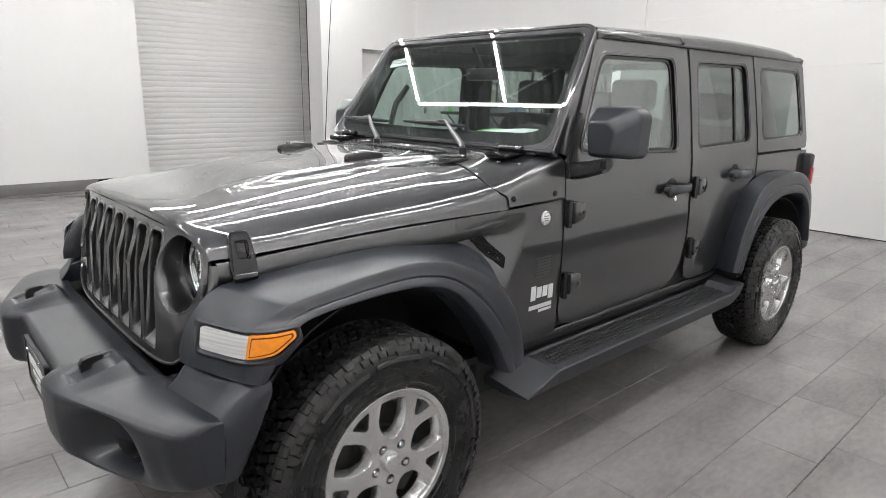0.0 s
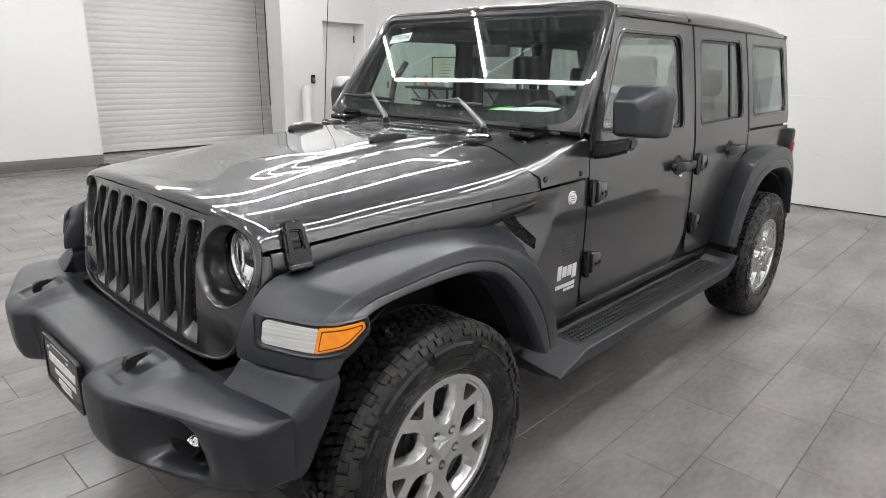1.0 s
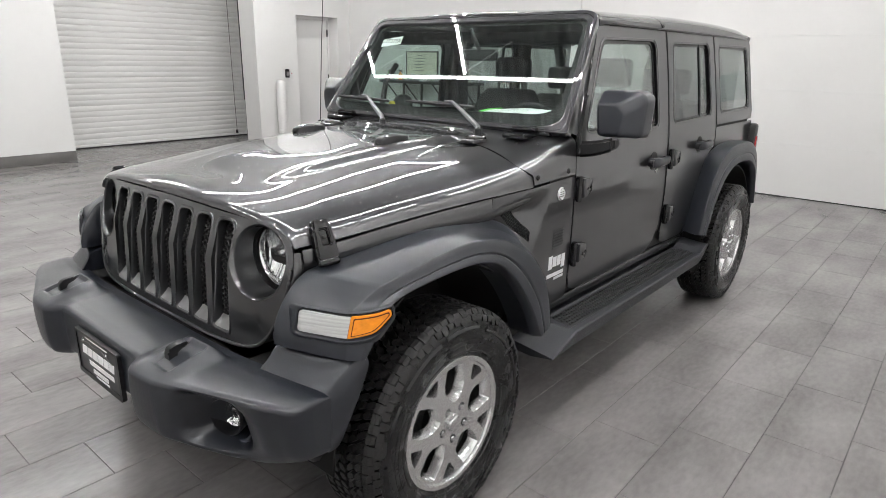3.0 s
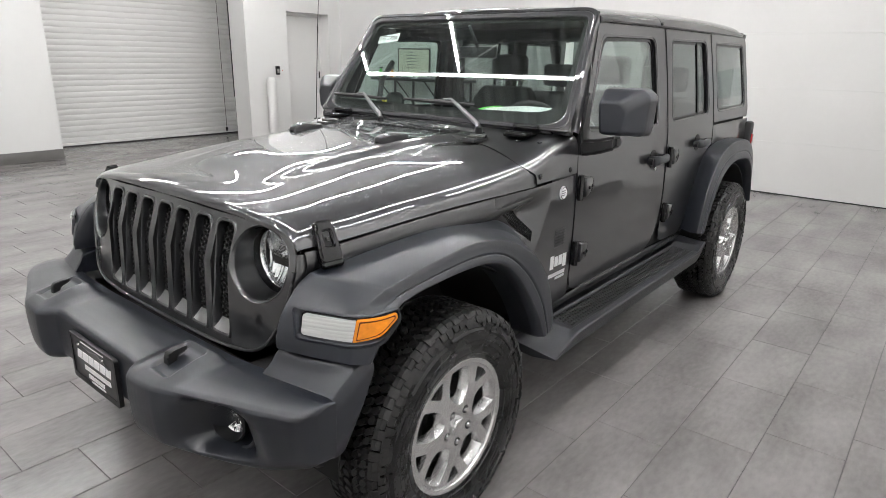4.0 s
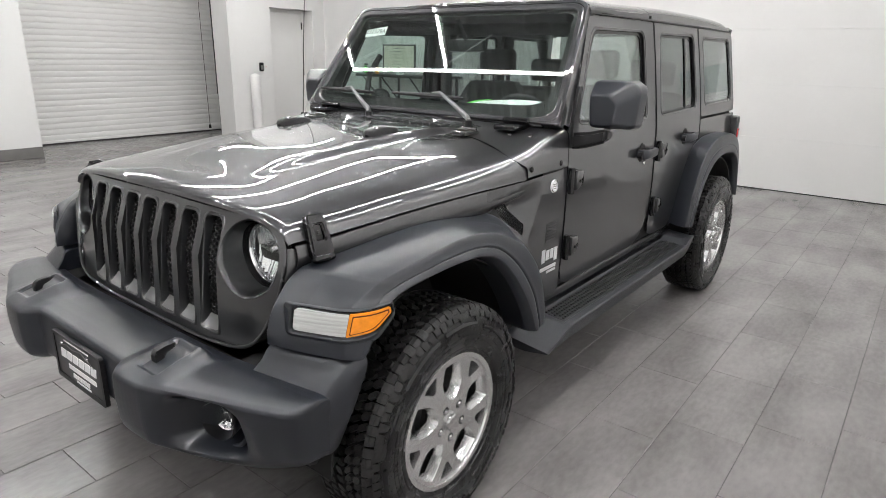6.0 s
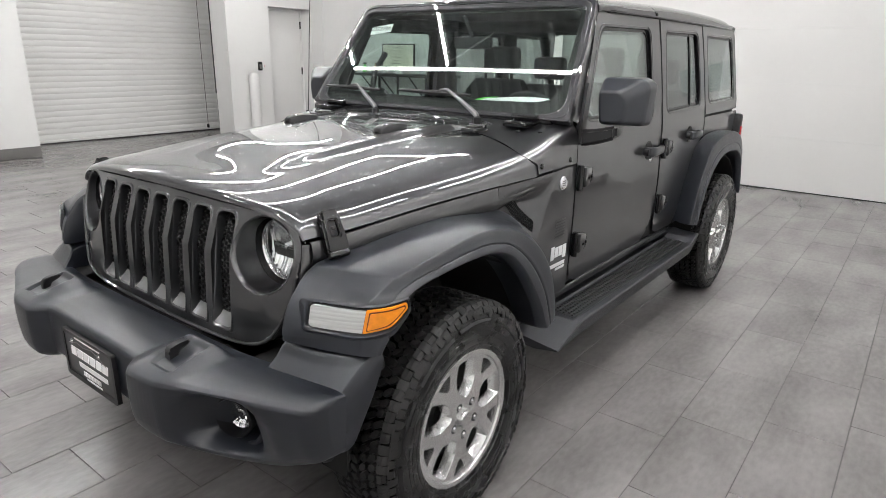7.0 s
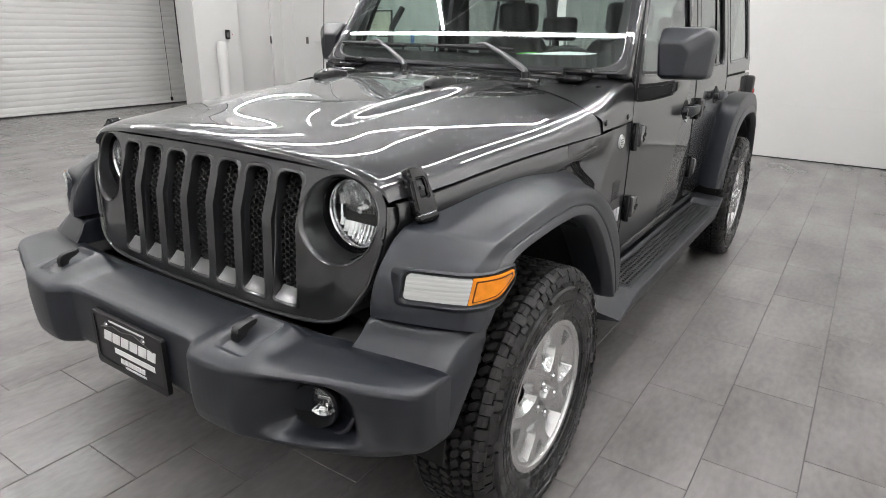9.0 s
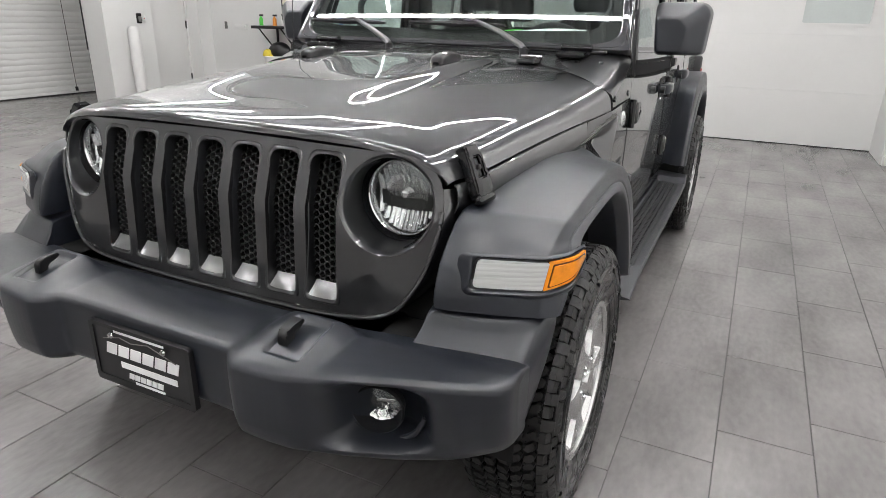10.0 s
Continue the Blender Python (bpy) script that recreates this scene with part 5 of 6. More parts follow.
for s in (-1, 1):
    ZC = ZCUTS
    d = part("front_door", soften(plate(rounded(D1, D1r), [rounded(W1, [0.03, 0.05, 0.05, 0.05, 0.05, 0.1])], flank(s), cuts_v=ZC, thick=0.006)), PAINT, car, "dark grey painted front door", sharp=20)
    seal = plate(rounded(W1, [0.03, 0.05, 0.05, 0.05, 0.05, 0.1]), [rounded(shrink(W1, 0.026), [0.03, 0.05, 0.05, 0.05, 0.05, 0.1])], flank(s, -0.010), cuts_v=ZC, thick=0.010)
    part("window_seal", seal, GLOSS, d, "black rubber window seal")
    w = part("window_glass", plate(rounded(shrink(W1, 0.012), 0.05), [], flank(s, -0.014), cuts_v=ZC, thick=0.004), SIDEGLASS, d, "lightly tinted front window")
    w.visible_shadow = False
    hinge(d, s, 0.977, 1.046)
    hinge(d, s, 0.977, 0.745)
    pull(d, s, 1.850, 1.078)
    lk = part("lock_cylinder", lathe([(0.0, -0.004), (0.010, -0.004), (0.013, 0.0)], 16, "y"), CHROME, d, "chrome key lock")
    lk.location = (1.872, s * (side_y(1.02) + 0.001), 1.022)
    if s > 0:
        lk.rotation_euler = (0, 0, math.pi)
    e = part("rear_door", soften(plate(rounded(D2, D2r), [rounded(W2, [0.03, 0.05, 0.05, 0.05, 0.04])], flank(s), cuts_v=ZC, thick=0.006)), PAINT, car, "dark grey painted rear door", sharp=20)
    seal = plate(rounded(W2, [0.03, 0.05, 0.05, 0.05, 0.04]), [rounded(shrink(W2, 0.022), [0.03, 0.05, 0.05, 0.05, 0.04])], flank(s, -0.010), cuts_v=ZC, thick=0.010)
    part("window_seal", seal, GLOSS, e, "black rubber window seal")
    w = part("window_glass", plate(rounded(shrink(W2, 0.010), 0.04), [], flank(s, -0.014), cuts_v=ZC, thick=0.004), TINTED, e, "dark tinted rear window")
    w.visible_shadow = False
    part("division_bar", plate([(2.525, 1.275), (2.545, 1.275), (2.532, 1.69), (2.512, 1.69)], [], flank(s, -0.008), cuts_v=ZC, thick=0.012), GLOSS, e, "black window division bar")
    hinge(e, s, 2.035, 1.065)
    hinge(e, s, 2.046, 0.745)
    pull(e, s, 2.545, 1.105)
    # hardtop side with fixed window
    h = part("hardtop_side", soften(plate(rounded(Q3, [0.01, 0.01, 0.02, 0.05, 0.04]), [rounded(W3, 0.05)], flank(s), cuts_v=ZC, thick=0.006)), PAINT, car, "dark grey painted hardtop side", sharp=20)
    seal = plate(rounded(W3, 0.05), [rounded(shrink(W3, 0.02), 0.05)], flank(s, -0.006), cuts_v=ZC, thick=0.008)
    part("window_seal", seal, GLOSS, h, "black rubber window seal")
    w = part("window_glass", plate(rounded(shrink(W3, 0.010), 0.05), [], flank(s, -0.009), cuts_v=ZC, thick=0.004), TINTED, h, "dark tinted fixed quarter window")
    w.visible_shadow = False
    # pressed bead round each window
    for own, win, rr in ((d, W1, 0.06), (e, W2, 0.06), (h, W3, 0.06)):
        loop = rounded(shrink(win, -0.016), rr, 6)
        part("window_bead", rod([flank(s, -0.001)(u, v) for u, v in loop + loop[:1]], 0.0042, 8, caps=False), PAINT, own)
    # rear quarter under the belt
    rq = rounded([(2.824, 1.190), (2.820, 1.05), (3.0, 1.03), (3.3, 1.02), (3.45, 0.94), (3.53, 0.78), (3.56, 0.60), (3.605, 0.60), (3.605, 1.190)], 0.01)
    part("rear_quarter", soften(plate(rq, [], flank(s, -0.001), cuts_v=ZC, thick=0.006)), PAINT, car, "dark grey painted rear quarter panel", sharp=20)
    # near-black shut faces behind the seams; the gaps' shade is put into their colour
    part("seam_shade", plate([(0.80, 0.50), (2.62, 0.50), (2.70, 0.90), (2.82, 1.10), (3.58, 1.10), (3.58, 1.20), (0.80, 1.20)], [], flank(s, -0.020), cuts_v=ZC, thick=0.004), DARK, car)
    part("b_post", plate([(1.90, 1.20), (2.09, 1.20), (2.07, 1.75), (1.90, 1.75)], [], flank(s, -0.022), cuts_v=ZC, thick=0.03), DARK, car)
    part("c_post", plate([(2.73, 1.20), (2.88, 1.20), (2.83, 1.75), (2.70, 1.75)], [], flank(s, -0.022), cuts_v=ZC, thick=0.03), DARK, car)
    # rocker
    part("rocker", box(0.60, s * 0.745, 0.512, 2.46, s * 0.782, 0.552, 0.008), PAINT, car)
    part("sill_rail", box(0.55, s * 0.55, 0.36, 2.50, s * 0.74, 0.50, 0.01), DARK, car)
    # tail lamp
    tl = part("tail_lamp_housing", box(3.585, s * 0.70, 0.905, 3.665, s * 0.835, 1.165, 0.02), SATIN, car, "black tail lamp housing")
    part("tail_lamp_lens", box(3.605, s * 0.72, 0.96, 3.655, s * 0.842, 1.075, 0.006), RED, tl, "red tail lamp lens")
    # rear end of the bumper
    part("rear_bumper_end", box(3.50, s * 0.60, 0.50, 3.72, s * 0.86, 0.66, 0.03), PLASTIC, car, "black rear bumper end")
part("tailgate", box(3.56, -0.74, 0.62, 3.60, 0.74, 1.19, 0.02), PAINT, car)
part("rear_bumper", box(3.62, -0.62, 0.50, 3.74, 0.62, 0.66, 0.03), PLASTIC, car)

# --- windscreen frame, glass ---
WB, WT = Vector((0.855, 0, 1.292)), Vector((1.202, 0, 1.790))
UPV = (WT - WB)
NRM = Vector((-UPV.z, 0, UPV.x)).normalized()


def shield(off=0.0, bow=0.004):
    def g(u, v):
        p = WB + UPV * v + NRM * (off) + Vector((-bow * (1 - (u / 0.76) ** 2) + 0.0, 0, 0))
        return (p.x + 0.035, u, p.z)
    return g


ucuts = steps(-0.78, 0.78, 0.06)
def ring(k):
    """Loops from the frame's outer edge (0) to the glass (1)."""
    o = [(-0.786 + 0.044 * k, -0.004 + 0.040 * k), (0.786 - 0.044 * k, -0.004 + 0.040 * k), (0.704 - 0.040 * k, 1.03 - 0.082 * k), (-0.704 + 0.040 * k, 1.03 - 0.082 * k)]
    return rounded(o, [0.02 + 0.13 * k, 0.02 + 0.13 * k, 0.09 - 0.03 * k, 0.09 - 0.03 * k], 10)


loops = []
for k, off in ((0.0, -0.030), (0.0, -0.002), (0.05, 0.004), (0.12, 0.005), (0.36, 0.005), (0.40, 0.002), (0.46, 0.004), (0.86, 0.004), (0.95, 0.001), (1.0, -0.006), (1.0, -0.020)):
    loops.append([shield(off)(u, v) for u, v in ring(k)])
wf = part("windshield_frame", grid_bm(loops, wrap_v=True), PAINT, car, "dark grey painted windshield frame", sharp=18)
gl = part("windshield", plate(rounded([(-0.748, 0.030), (0.748, 0.030), (0.672, 0.955), (-0.672, 0.955)], 0.05), [], shield(-0.008), cuts_u=ucuts, thick=0.005), SHIELD, wf, "green-tinted windshield")
gl.visible_shadow = False
band = plate(rounded([(-0.748, 0.030), (0.748, 0.030), (0.672, 0.955), (-0.672, 0.955)], [0.14, 0.14, 0.05, 0.05], 8), [rounded([(-0.690, 0.150), (0.0, 0.125), (0.690, 0.150), (0.645, 0.930), (-0.645, 0.930)], [0.14, 0.3, 0.14, 0.05, 0.05], 8)], shield(-0.0145), cuts_u=ucuts, thick=0.0015)
part("black_border", band, DARK, wf, "black printed glass border")
for s in (-1, 1):
    # bright channel down the pillar
    pts = [shield(0.004)(s * (0.776 - 0.078 * k / 6), 0.02 + 0.96 * k / 6) for k in range(7)]
    part("pillar_trim", rod([(p[0] + 0.012, p[1] + s * 0.002, p[2]) for p in pts], 0.005, 8), GLOSS, wf)
    pp = [[(p[0] + 0.005, p[1], p[2]), (p[0] + 0.03, p[1] + s * 0.004, p[2] - 0.01), (p[0] + 0.105, p[1] - s * 0.004, p[2] - 0.03)] for p in pts]
    part("pillar_side", thicken(grid_bm(smooth_grid(pp, 2, 3)), 0.004), PAINT, wf)
    # frame hinge on the cowl
    hb = box(0.775, s * 0.585 - 0.055, 1.262, 0.90, s * 0.585 + 0.055, 1.286, 0.008)
    hn = part("windshield_hinge", hb, GLOSS, wf, "black folding windshield hinge")
    part("pin", rod([(0.872, s * 0.585 - 0.06, 1.296), (0.872, s * 0.585 + 0.06, 1.296)], 0.013, 12), GLOSS, hn)

# number tag on the glass, in the upper corner of the passenger side
tg = part("tag", plate([(0.455, 0.76), (0.60, 0.73), (0.605, 0.81), (0.46, 0.845)], [], shield(-0.016), thick=0.001), PAPER, wf, "white paper stock tag")
fc = bpy.data.curves.new("tag_text", "FONT")
fc.body, fc.size, fc.extrude, fc.align_x, fc.align_y = "23T379A", 0.038, 0.0004, "CENTER", "CENTER"
tx = new("tag_text", fc)
me = bpy.data.meshes.new_from_object(tx)
bpy.data.objects.remove(tx)
me.materials.clear()
me.materials.append(SATIN)
tx = new("tag_text", me)
tx.parent = tg
p = Vector(shield(-0.0135)(0.53, 0.787))
right, up = Vector((0, -1, 0.02)).normalized(), UPV.normalized()
up = (up - right * up.dot(right)).normalized()
fw = right.cross(up)
tx.matrix_basis = Matrix.Translation(p) @ Matrix((right, up, fw)).transposed().to_4x4()

# wipers
for y0, y1, yc, hl_ in ((-0.405, -0.125, -0.04, 0.225), (0.200, 0.478, 0.515, 0.205)):
    piv = Vector((0.772, y0, 1.288))
    tip = Vector(shield(0.026)(y1, 0.168))
    mid = piv.lerp(tip, 0.45) + Vector((-0.010, 0, 0.014))
    wp = part("wiper", rod([piv, piv + Vector((0.016, 0.02, 0.014)), mid, tip, tip + Vector((0.004, 0.05, -0.004))], [0.012, 0.012, 0.010, 0.0065, 0.005], 10), WIPER, car, "dark grey windshield wiper arm and blade")
    part("pivot_cap", rod([piv + Vector((0, 0, -0.03)), piv + Vector((0, 0, 0.004))], 0.017, 14), SATIN, wp)
    bl = [Vector(shield(0.014)(yc - hl_ + 2 * hl_ * k / 8, 0.140 + 0.012 * (k / 8))) for k in range(9)]
    part("blade", rod(bl, [0.006, 0.008, 0.009, 0.010, 0.014, 0.010, 0.009, 0.008, 0.006], 8), SATIN, wp, "black rubber wiper blade")

# cowl
cw = []
YS0 = [0.792, 0.790, 0.787, 0.775, 0.735, 0.65, 0.52, 0.37, 0.20]
for x, zz in ((0.645, (1.108, 1.125, 1.148, 1.165, 1.190, 1.220, 1.240, 1.246, 1.251)), (0.70, (1.109, 1.135, 1.165, 1.190, 1.214, 1.234, 1.247, 1.256, 1.261)), (0.78, (1.110, 1.145, 1.182, 1.214, 1.238, 1.250, 1.258, 1.264, 1.268)), (0.86, (1.111, 1.155, 1.200, 1.236, 1.258, 1.265, 1.270, 1.274, 1.277)), (0.93, (1.112, 1.160, 1.212, 1.252, 1.276, 1.284, 1.288, 1.290, 1.292)), (0.973, (1.113, 1.162, 1.216, 1.258, 1.284, 1.292, 1.296, 1.298, 1.30))):
    xs = [hood_end(min(y, 0.789)) + 0.005 + (0.001 if y > 0.789 else 0) if x == 0.645 else max(x, hood_end(min(y, 0.789)) + 0.04) for y in YS0]
    h = list(zip(xs, YS0, zz))
    cw.append([(a, -y, z) for a, y, z in h] + [(xs[-1], 0.0, zz[-1] + 0.001)] + [(a, y, z) for a, y, z in reversed(h)])
rim_ = crom(cw[0], 3)
cowl = part("cowl", thicken(grid_bm(smooth_grid(cw, 3, 3)), 0.005), PAINT, car, "dark grey cowl panel between hood and windshield", sharp=40)
part("cowl_flange", grid_bm([[(a - 0.03, b * 0.985, c - 0.014) for a, b, c in rim_], [(a + 0.004, b * 0.992, c - 0.008) for a, b, c in rim_]]), PAINT, cowl)
for k in range(13):
    y = -0.29 + k * 0.038
    part("vent_slot", box(0.705, y - 0.011, 1.255, 0.775, y + 0.008, 1.2695, 0.002), DARK, cowl)
    part("vent_fin", box(0.700, y + 0.009, 1.258, 0.780, y + 0.026, 1.2735, 0.003), PAINT, cowl)
part("cowl_seal", box(0.885, -0.70, 1.272, 0.915, 0.70, 1.290, 0.005), GLOSS, cowl)

# mast aerial on the passenger side of the cowl
an = part("aerial", rod([(0.818, 0.750, 1.195), (0.820, 0.752, 1.246)], [0.018, 0.012], 14), SATIN, car, "thin black mast aerial")
part("mast", rod([(0.820, 0.752, 1.246), (0.850, 0.756, 1.62), (0.888, 0.760, 2.02)], [0.0026, 0.0022, 0.0018], 8), SATIN, an)

# --- roof ---
def roof_section(x, drop, edge_y, crown):
    ys = [0, 0.25, 0.45, 0.58, 0.65, 0.685, 0.704, 0.712, 0.716]
    zs_ = [crown, crown - 0.004, crown - 0.012, crown - 0.024, crown - 0.038, crown - 0.052, crown - 0.068, 1.772, 1.750]
    h = [(x, y * edge_y, z - drop * (1 if i < 7 else 0)) for i, (y, z) in enumerate(zip(ys, zs_))]
    return [(a, -b, c) for a, b, c in reversed(h)] + h[1:]


front = [roof_section(x, d, e, c) for x, d, e, c in ((1.232, 0.0, 0.985, 1.802), (1.244, 0.0, 0.99, 1.814), (1.30, 0.0, 0.995, 1.822), (1.45, 0, 1.0, 1.836), (1.70, 0, 1.0, 1.846), (1.925, 0, 1.0, 1.852))]
part("front_roof", thicken(grid_bm(smooth_grid(front, 3, 3)), 0.02), PAINT, car, "dark grey removable front roof panels", sharp=30)
rear = [roof_section(x, d, e, c) for x, d, e, c in ((1.933, 0, 1.0, 1.852), (2.3, 0, 1.0, 1.862), (2.8, 0, 1.0, 1.864), (3.2, 0, 0.998, 1.858), (3.42, 0, 0.995, 1.846), (3.50, 0.0, 0.99, 1.815), (3.525, 0.0, 0.98, 1.79))]
rf = part("rear_roof", thicken(grid_bm(smooth_grid(rear, 3, 3)), 0.02), PAINT, car, "dark grey hardtop roof", sharp=30)
for s in (-1, 1):
    part("drip_rail", rod([(1.25, s * 0.713, 1.748), (1.93, s * 0.722, 1.750), (2.8, s * 0.722, 1.752), (3.50, s * 0.712, 1.748)], 0.006, 8), GLOSS, rf)
    part("roof_clip", box(1.922, s * 0.716, 1.758, 1.94, s * 0.726, 1.772, 0.003), GLOSS, rf)
part("rear_glass", box(3.555, -0.66, 1.21, 3.562, 0.66, 1.74), TINTED, car, "tinted rear window").visible_shadow = False
part("rear_header", box(3.48, -0.70, 1.72, 3.54, 0.70, 1.78, 0.01), PAINT, car)
part("headliner", plate([(1.27, -0.68), (3.48, -0.68), (3.48, 0.68), (1.27, 0.68)], [], lambda u, v: (u, v, 1.775 + 0.02 * (1 - (v / 0.68) ** 2)), cuts_v=steps(-0.68, 0.68, 0.2), thick=0.01), SEATMAT, car, "dark roof lining")

# --- mirrors ---
for s in (-1, 1):
    G = []
    for x, y0, y1, z0, z1, r in ((1.010, 0.856, 0.958, 1.294, 1.404, 0.016), (1.013, 0.848, 0.966, 1.286, 1.412, 0.020), (1.019, 0.842, 0.974, 1.280, 1.420, 0.022), (1.066, 0.834, 1.026, 1.273, 1.459, 0.024), (1.073, 0.833, 1.031, 1.272, 1.464, 0.024), (1.082, 0.832, 1.035, 1.272, 1.467, 0.024), (1.130, 0.832, 1.040, 1.272, 1.470, 0.022), (1.142, 0.836, 1.037, 1.276, 1.466, 0.022)):
        sk = 0.012
        G.append([(x + 0.10 * (yy - 0.85) * (1 if yy > 0.95 else 0.6) - 0.0, s * yy, zz) for yy, zz in rounded([(y0 + sk, z0), (y1 - 0.012, z0 + 0.004), (y1, z1 - 0.03), (y1 - 0.03, z1), (y0, z1)], [r, r, r, r, r], 6)])
    mi = crisp_shade(part("side_mirror", grid_bm(G, wrap_v=True, caps=True), PLASTIC, car, "black plastic side mirror", sharp=40))
    gls = plate(rounded([(0.845, 1.285), (1.028, 1.289), (1.034, 1.445), (1.01, 1.460), (0.842, 1.460)], 0.02), [], lambda u, v: (1.1445 + 0.10 * (u - 0.85) * (1 if u > 0.95 else 0.6), s * u, v), cuts_u=steps(0.85, 1.03, 0.05), thick=0.002)
    part("mirror_glass", gls, material("mirror", (0.9, 0.9, 0.9), 0.02, 1.0), mi, "mirror glass")
    A = [[(x, s * y, z) for x, y, z in row] for row in (
        [(0.992, 0.775, 1.180), (1.100, 0.775, 1.192), (1.100, 0.775, 1.246), (0.992, 0.775, 1.252)],
        [(0.996, 0.83, 1.186), (1.098, 0.83, 1.196), (1.098, 0.83, 1.252), (0.996, 0.83, 1.258)],
        [(1.004, 0.89, 1.204), (1.092, 0.89, 1.210), (1.092, 0.89, 1.264), (1.004, 0.89, 1.268)],
        [(1.014, 0.935, 1.222), (1.092, 0.935, 1.226), (1.092, 0.935, 1.278), (1.014, 0.935, 1.282)])]
    arm = grid_bm(A, wrap_v=True, caps=True)
    bmesh.ops.bevel(arm, geom=arm.edges[:], offset=0.014, segments=3, affect="EDGES")
    part("mirror_arm", arm, SATIN, mi)
    sail = plate(rounded([(0.984, 1.19), (1.055, 1.20), (1.050, 1.29), (1.094, 1.42), (1.086, 1.445), (1.068, 1.425), (1.012, 1.30)], 0.006), [], flank(s, 0.010), cuts_v=ZCUTS, thick=0.014)
    part("mirror_sail", sail, SATIN, mi)

# --- side steps ---
for s in (-1, 1):
    rows = []
    for x, xi, zi, zo, zb, yo in ((0.628, 0.598, 0.448, 0.404, 0.396, 0.940), (0.805, 0.800, 0.480, 0.468, 0.398, 0.946), (0.83, 0.83, 0.482, 0.470, 0.398, 0.946), (1.5, 1.5, 0.482, 0.470, 0.398, 0.946), (2.35, 2.35, 0.482, 0.470, 0.398, 0.946), (2.40, 2.40, 0.500, 0.490, 0.405, 0.944), (2.50, 2.50, 0.512, 0.498, 0.43, 0.935), (2.53, 2.53, 0.506, 0.490, 0.44, 0.915)):
        dip = 0.006 if 0.82 < x < 2.38 else 0.0
        zm = lambda q: zi + (zo - zi) * q
        rows.append([(xi, s * 0.735, zb + 0.01), (xi, s * 0.742, zi - 0.004), (xi, s * 0.775, zm(0.1)), (xi * 0.9 + x * 0.1, s * 0.786, zm(0.2) - dip), (xi * 0.3 + x * 0.7, s * (yo - 0.043), zm(0.8) - dip), (xi * 0.2 + x * 0.8, s * (yo - 0.034), zm(0.85)), (x, s * (yo - 0.006), zo), (x, s * yo, zo - 0.006), (x, s * (yo - 0.016), zb), (xi * 0.5 + x * 0.5, s * 0.84, zb - 0.006)])
    bm_ = grid_bm(rows, wrap_v=True, caps=True)
    stp = part("side_step", bm_, STEPMAT, car, "black plastic running board with a studded tread", sharp=18)
    part("tread_pad", plate(rounded([(0.85, 0.788), (2.34, 0.788), (2.34, 0.902), (0.835, 0.902)], 0.02), [], lambda u, v: (u, s * v, 0.4745 - 0.066 * (v - 0.79)), cuts_u=steps(0.8, 2.42, 0.3), thick=0.001 ), TREADMAT, stp, "black studded tread pad")
    st_ = bmesh.new()
    x = 0.86
    while x < 2.33:
        for j in range(5):
            yv = 0.803 + 0.0205 * j
            xx = x + (0.011 if j % 2 else 0)
            zt = 0.4745 - 0.066 * (yv - 0.79)
            w2, l2 = 0.0055, 0.010
            a = [st_.verts.new((xx - l2, s * (yv - w2), zt)), st_.verts.new((xx + l2, s * (yv + w2 - 0.012 * (j % 2)), zt)), st_.verts.new((xx + l2, s * (yv + w2), zt)), st_.verts.new((xx - l2, s * (yv + w2), zt))]
            b = [st_.verts.new((q.co.x * 0.75 + xx * 0.25, q.co.y * 0.75 + s * yv * 0.25, zt + 0.006)) for q in a]
            st_.faces.new(b)
            for k in range(4):
                st_.faces.new((a[k], a[(k + 1) % 4], b[(k + 1) % 4], b[k]))
        x += 0.0225
    part("studs", st_, TREADMAT, stp)
    for x in (0.75, 1.5, 2.3):
        part("bracket", box(x - 0.03, s * 0.60, 0.40, x + 0.03, s * 0.78, 0.43, 0.005), DARK, stp)

# --- underbody ---
for s in (-1, 1):
    part("frame_rail", box(-0.50, s * 0.38, 0.40, 3.60, s * 0.46, 0.54, 0.01), DARK, car)
part("floor_pan", box(0.45, -0.74, 0.50, 3.56, 0.74, 0.53), DARK, car)
part("engine_bay_floor", box(-0.40, -0.44, 0.42, 0.50, 0.44, 0.46), DARK, car)
part("firewall", box(0.56, -0.70, 0.48, 0.60, 0.70, 1.06), DARK, car)
part("bay_side", box(-0.36, -0.62, 0.96, 0.60, 0.62, 1.0), DARK, car)
for x in (0.0, BASE):
    part("axle_tube", rod([(x, -0.70, AXLE_Z), (x, 0.70, AXLE_Z)], 0.045, 12), DARK, car)
    part("differential", lathe([(0.0, -0.14), (0.10, -0.10), (0.14, 0.0), (0.10, 0.10), (0.0, 0.14)], 16, "y"), DARK, car).location = (x, 0.12, AXLE_Z)

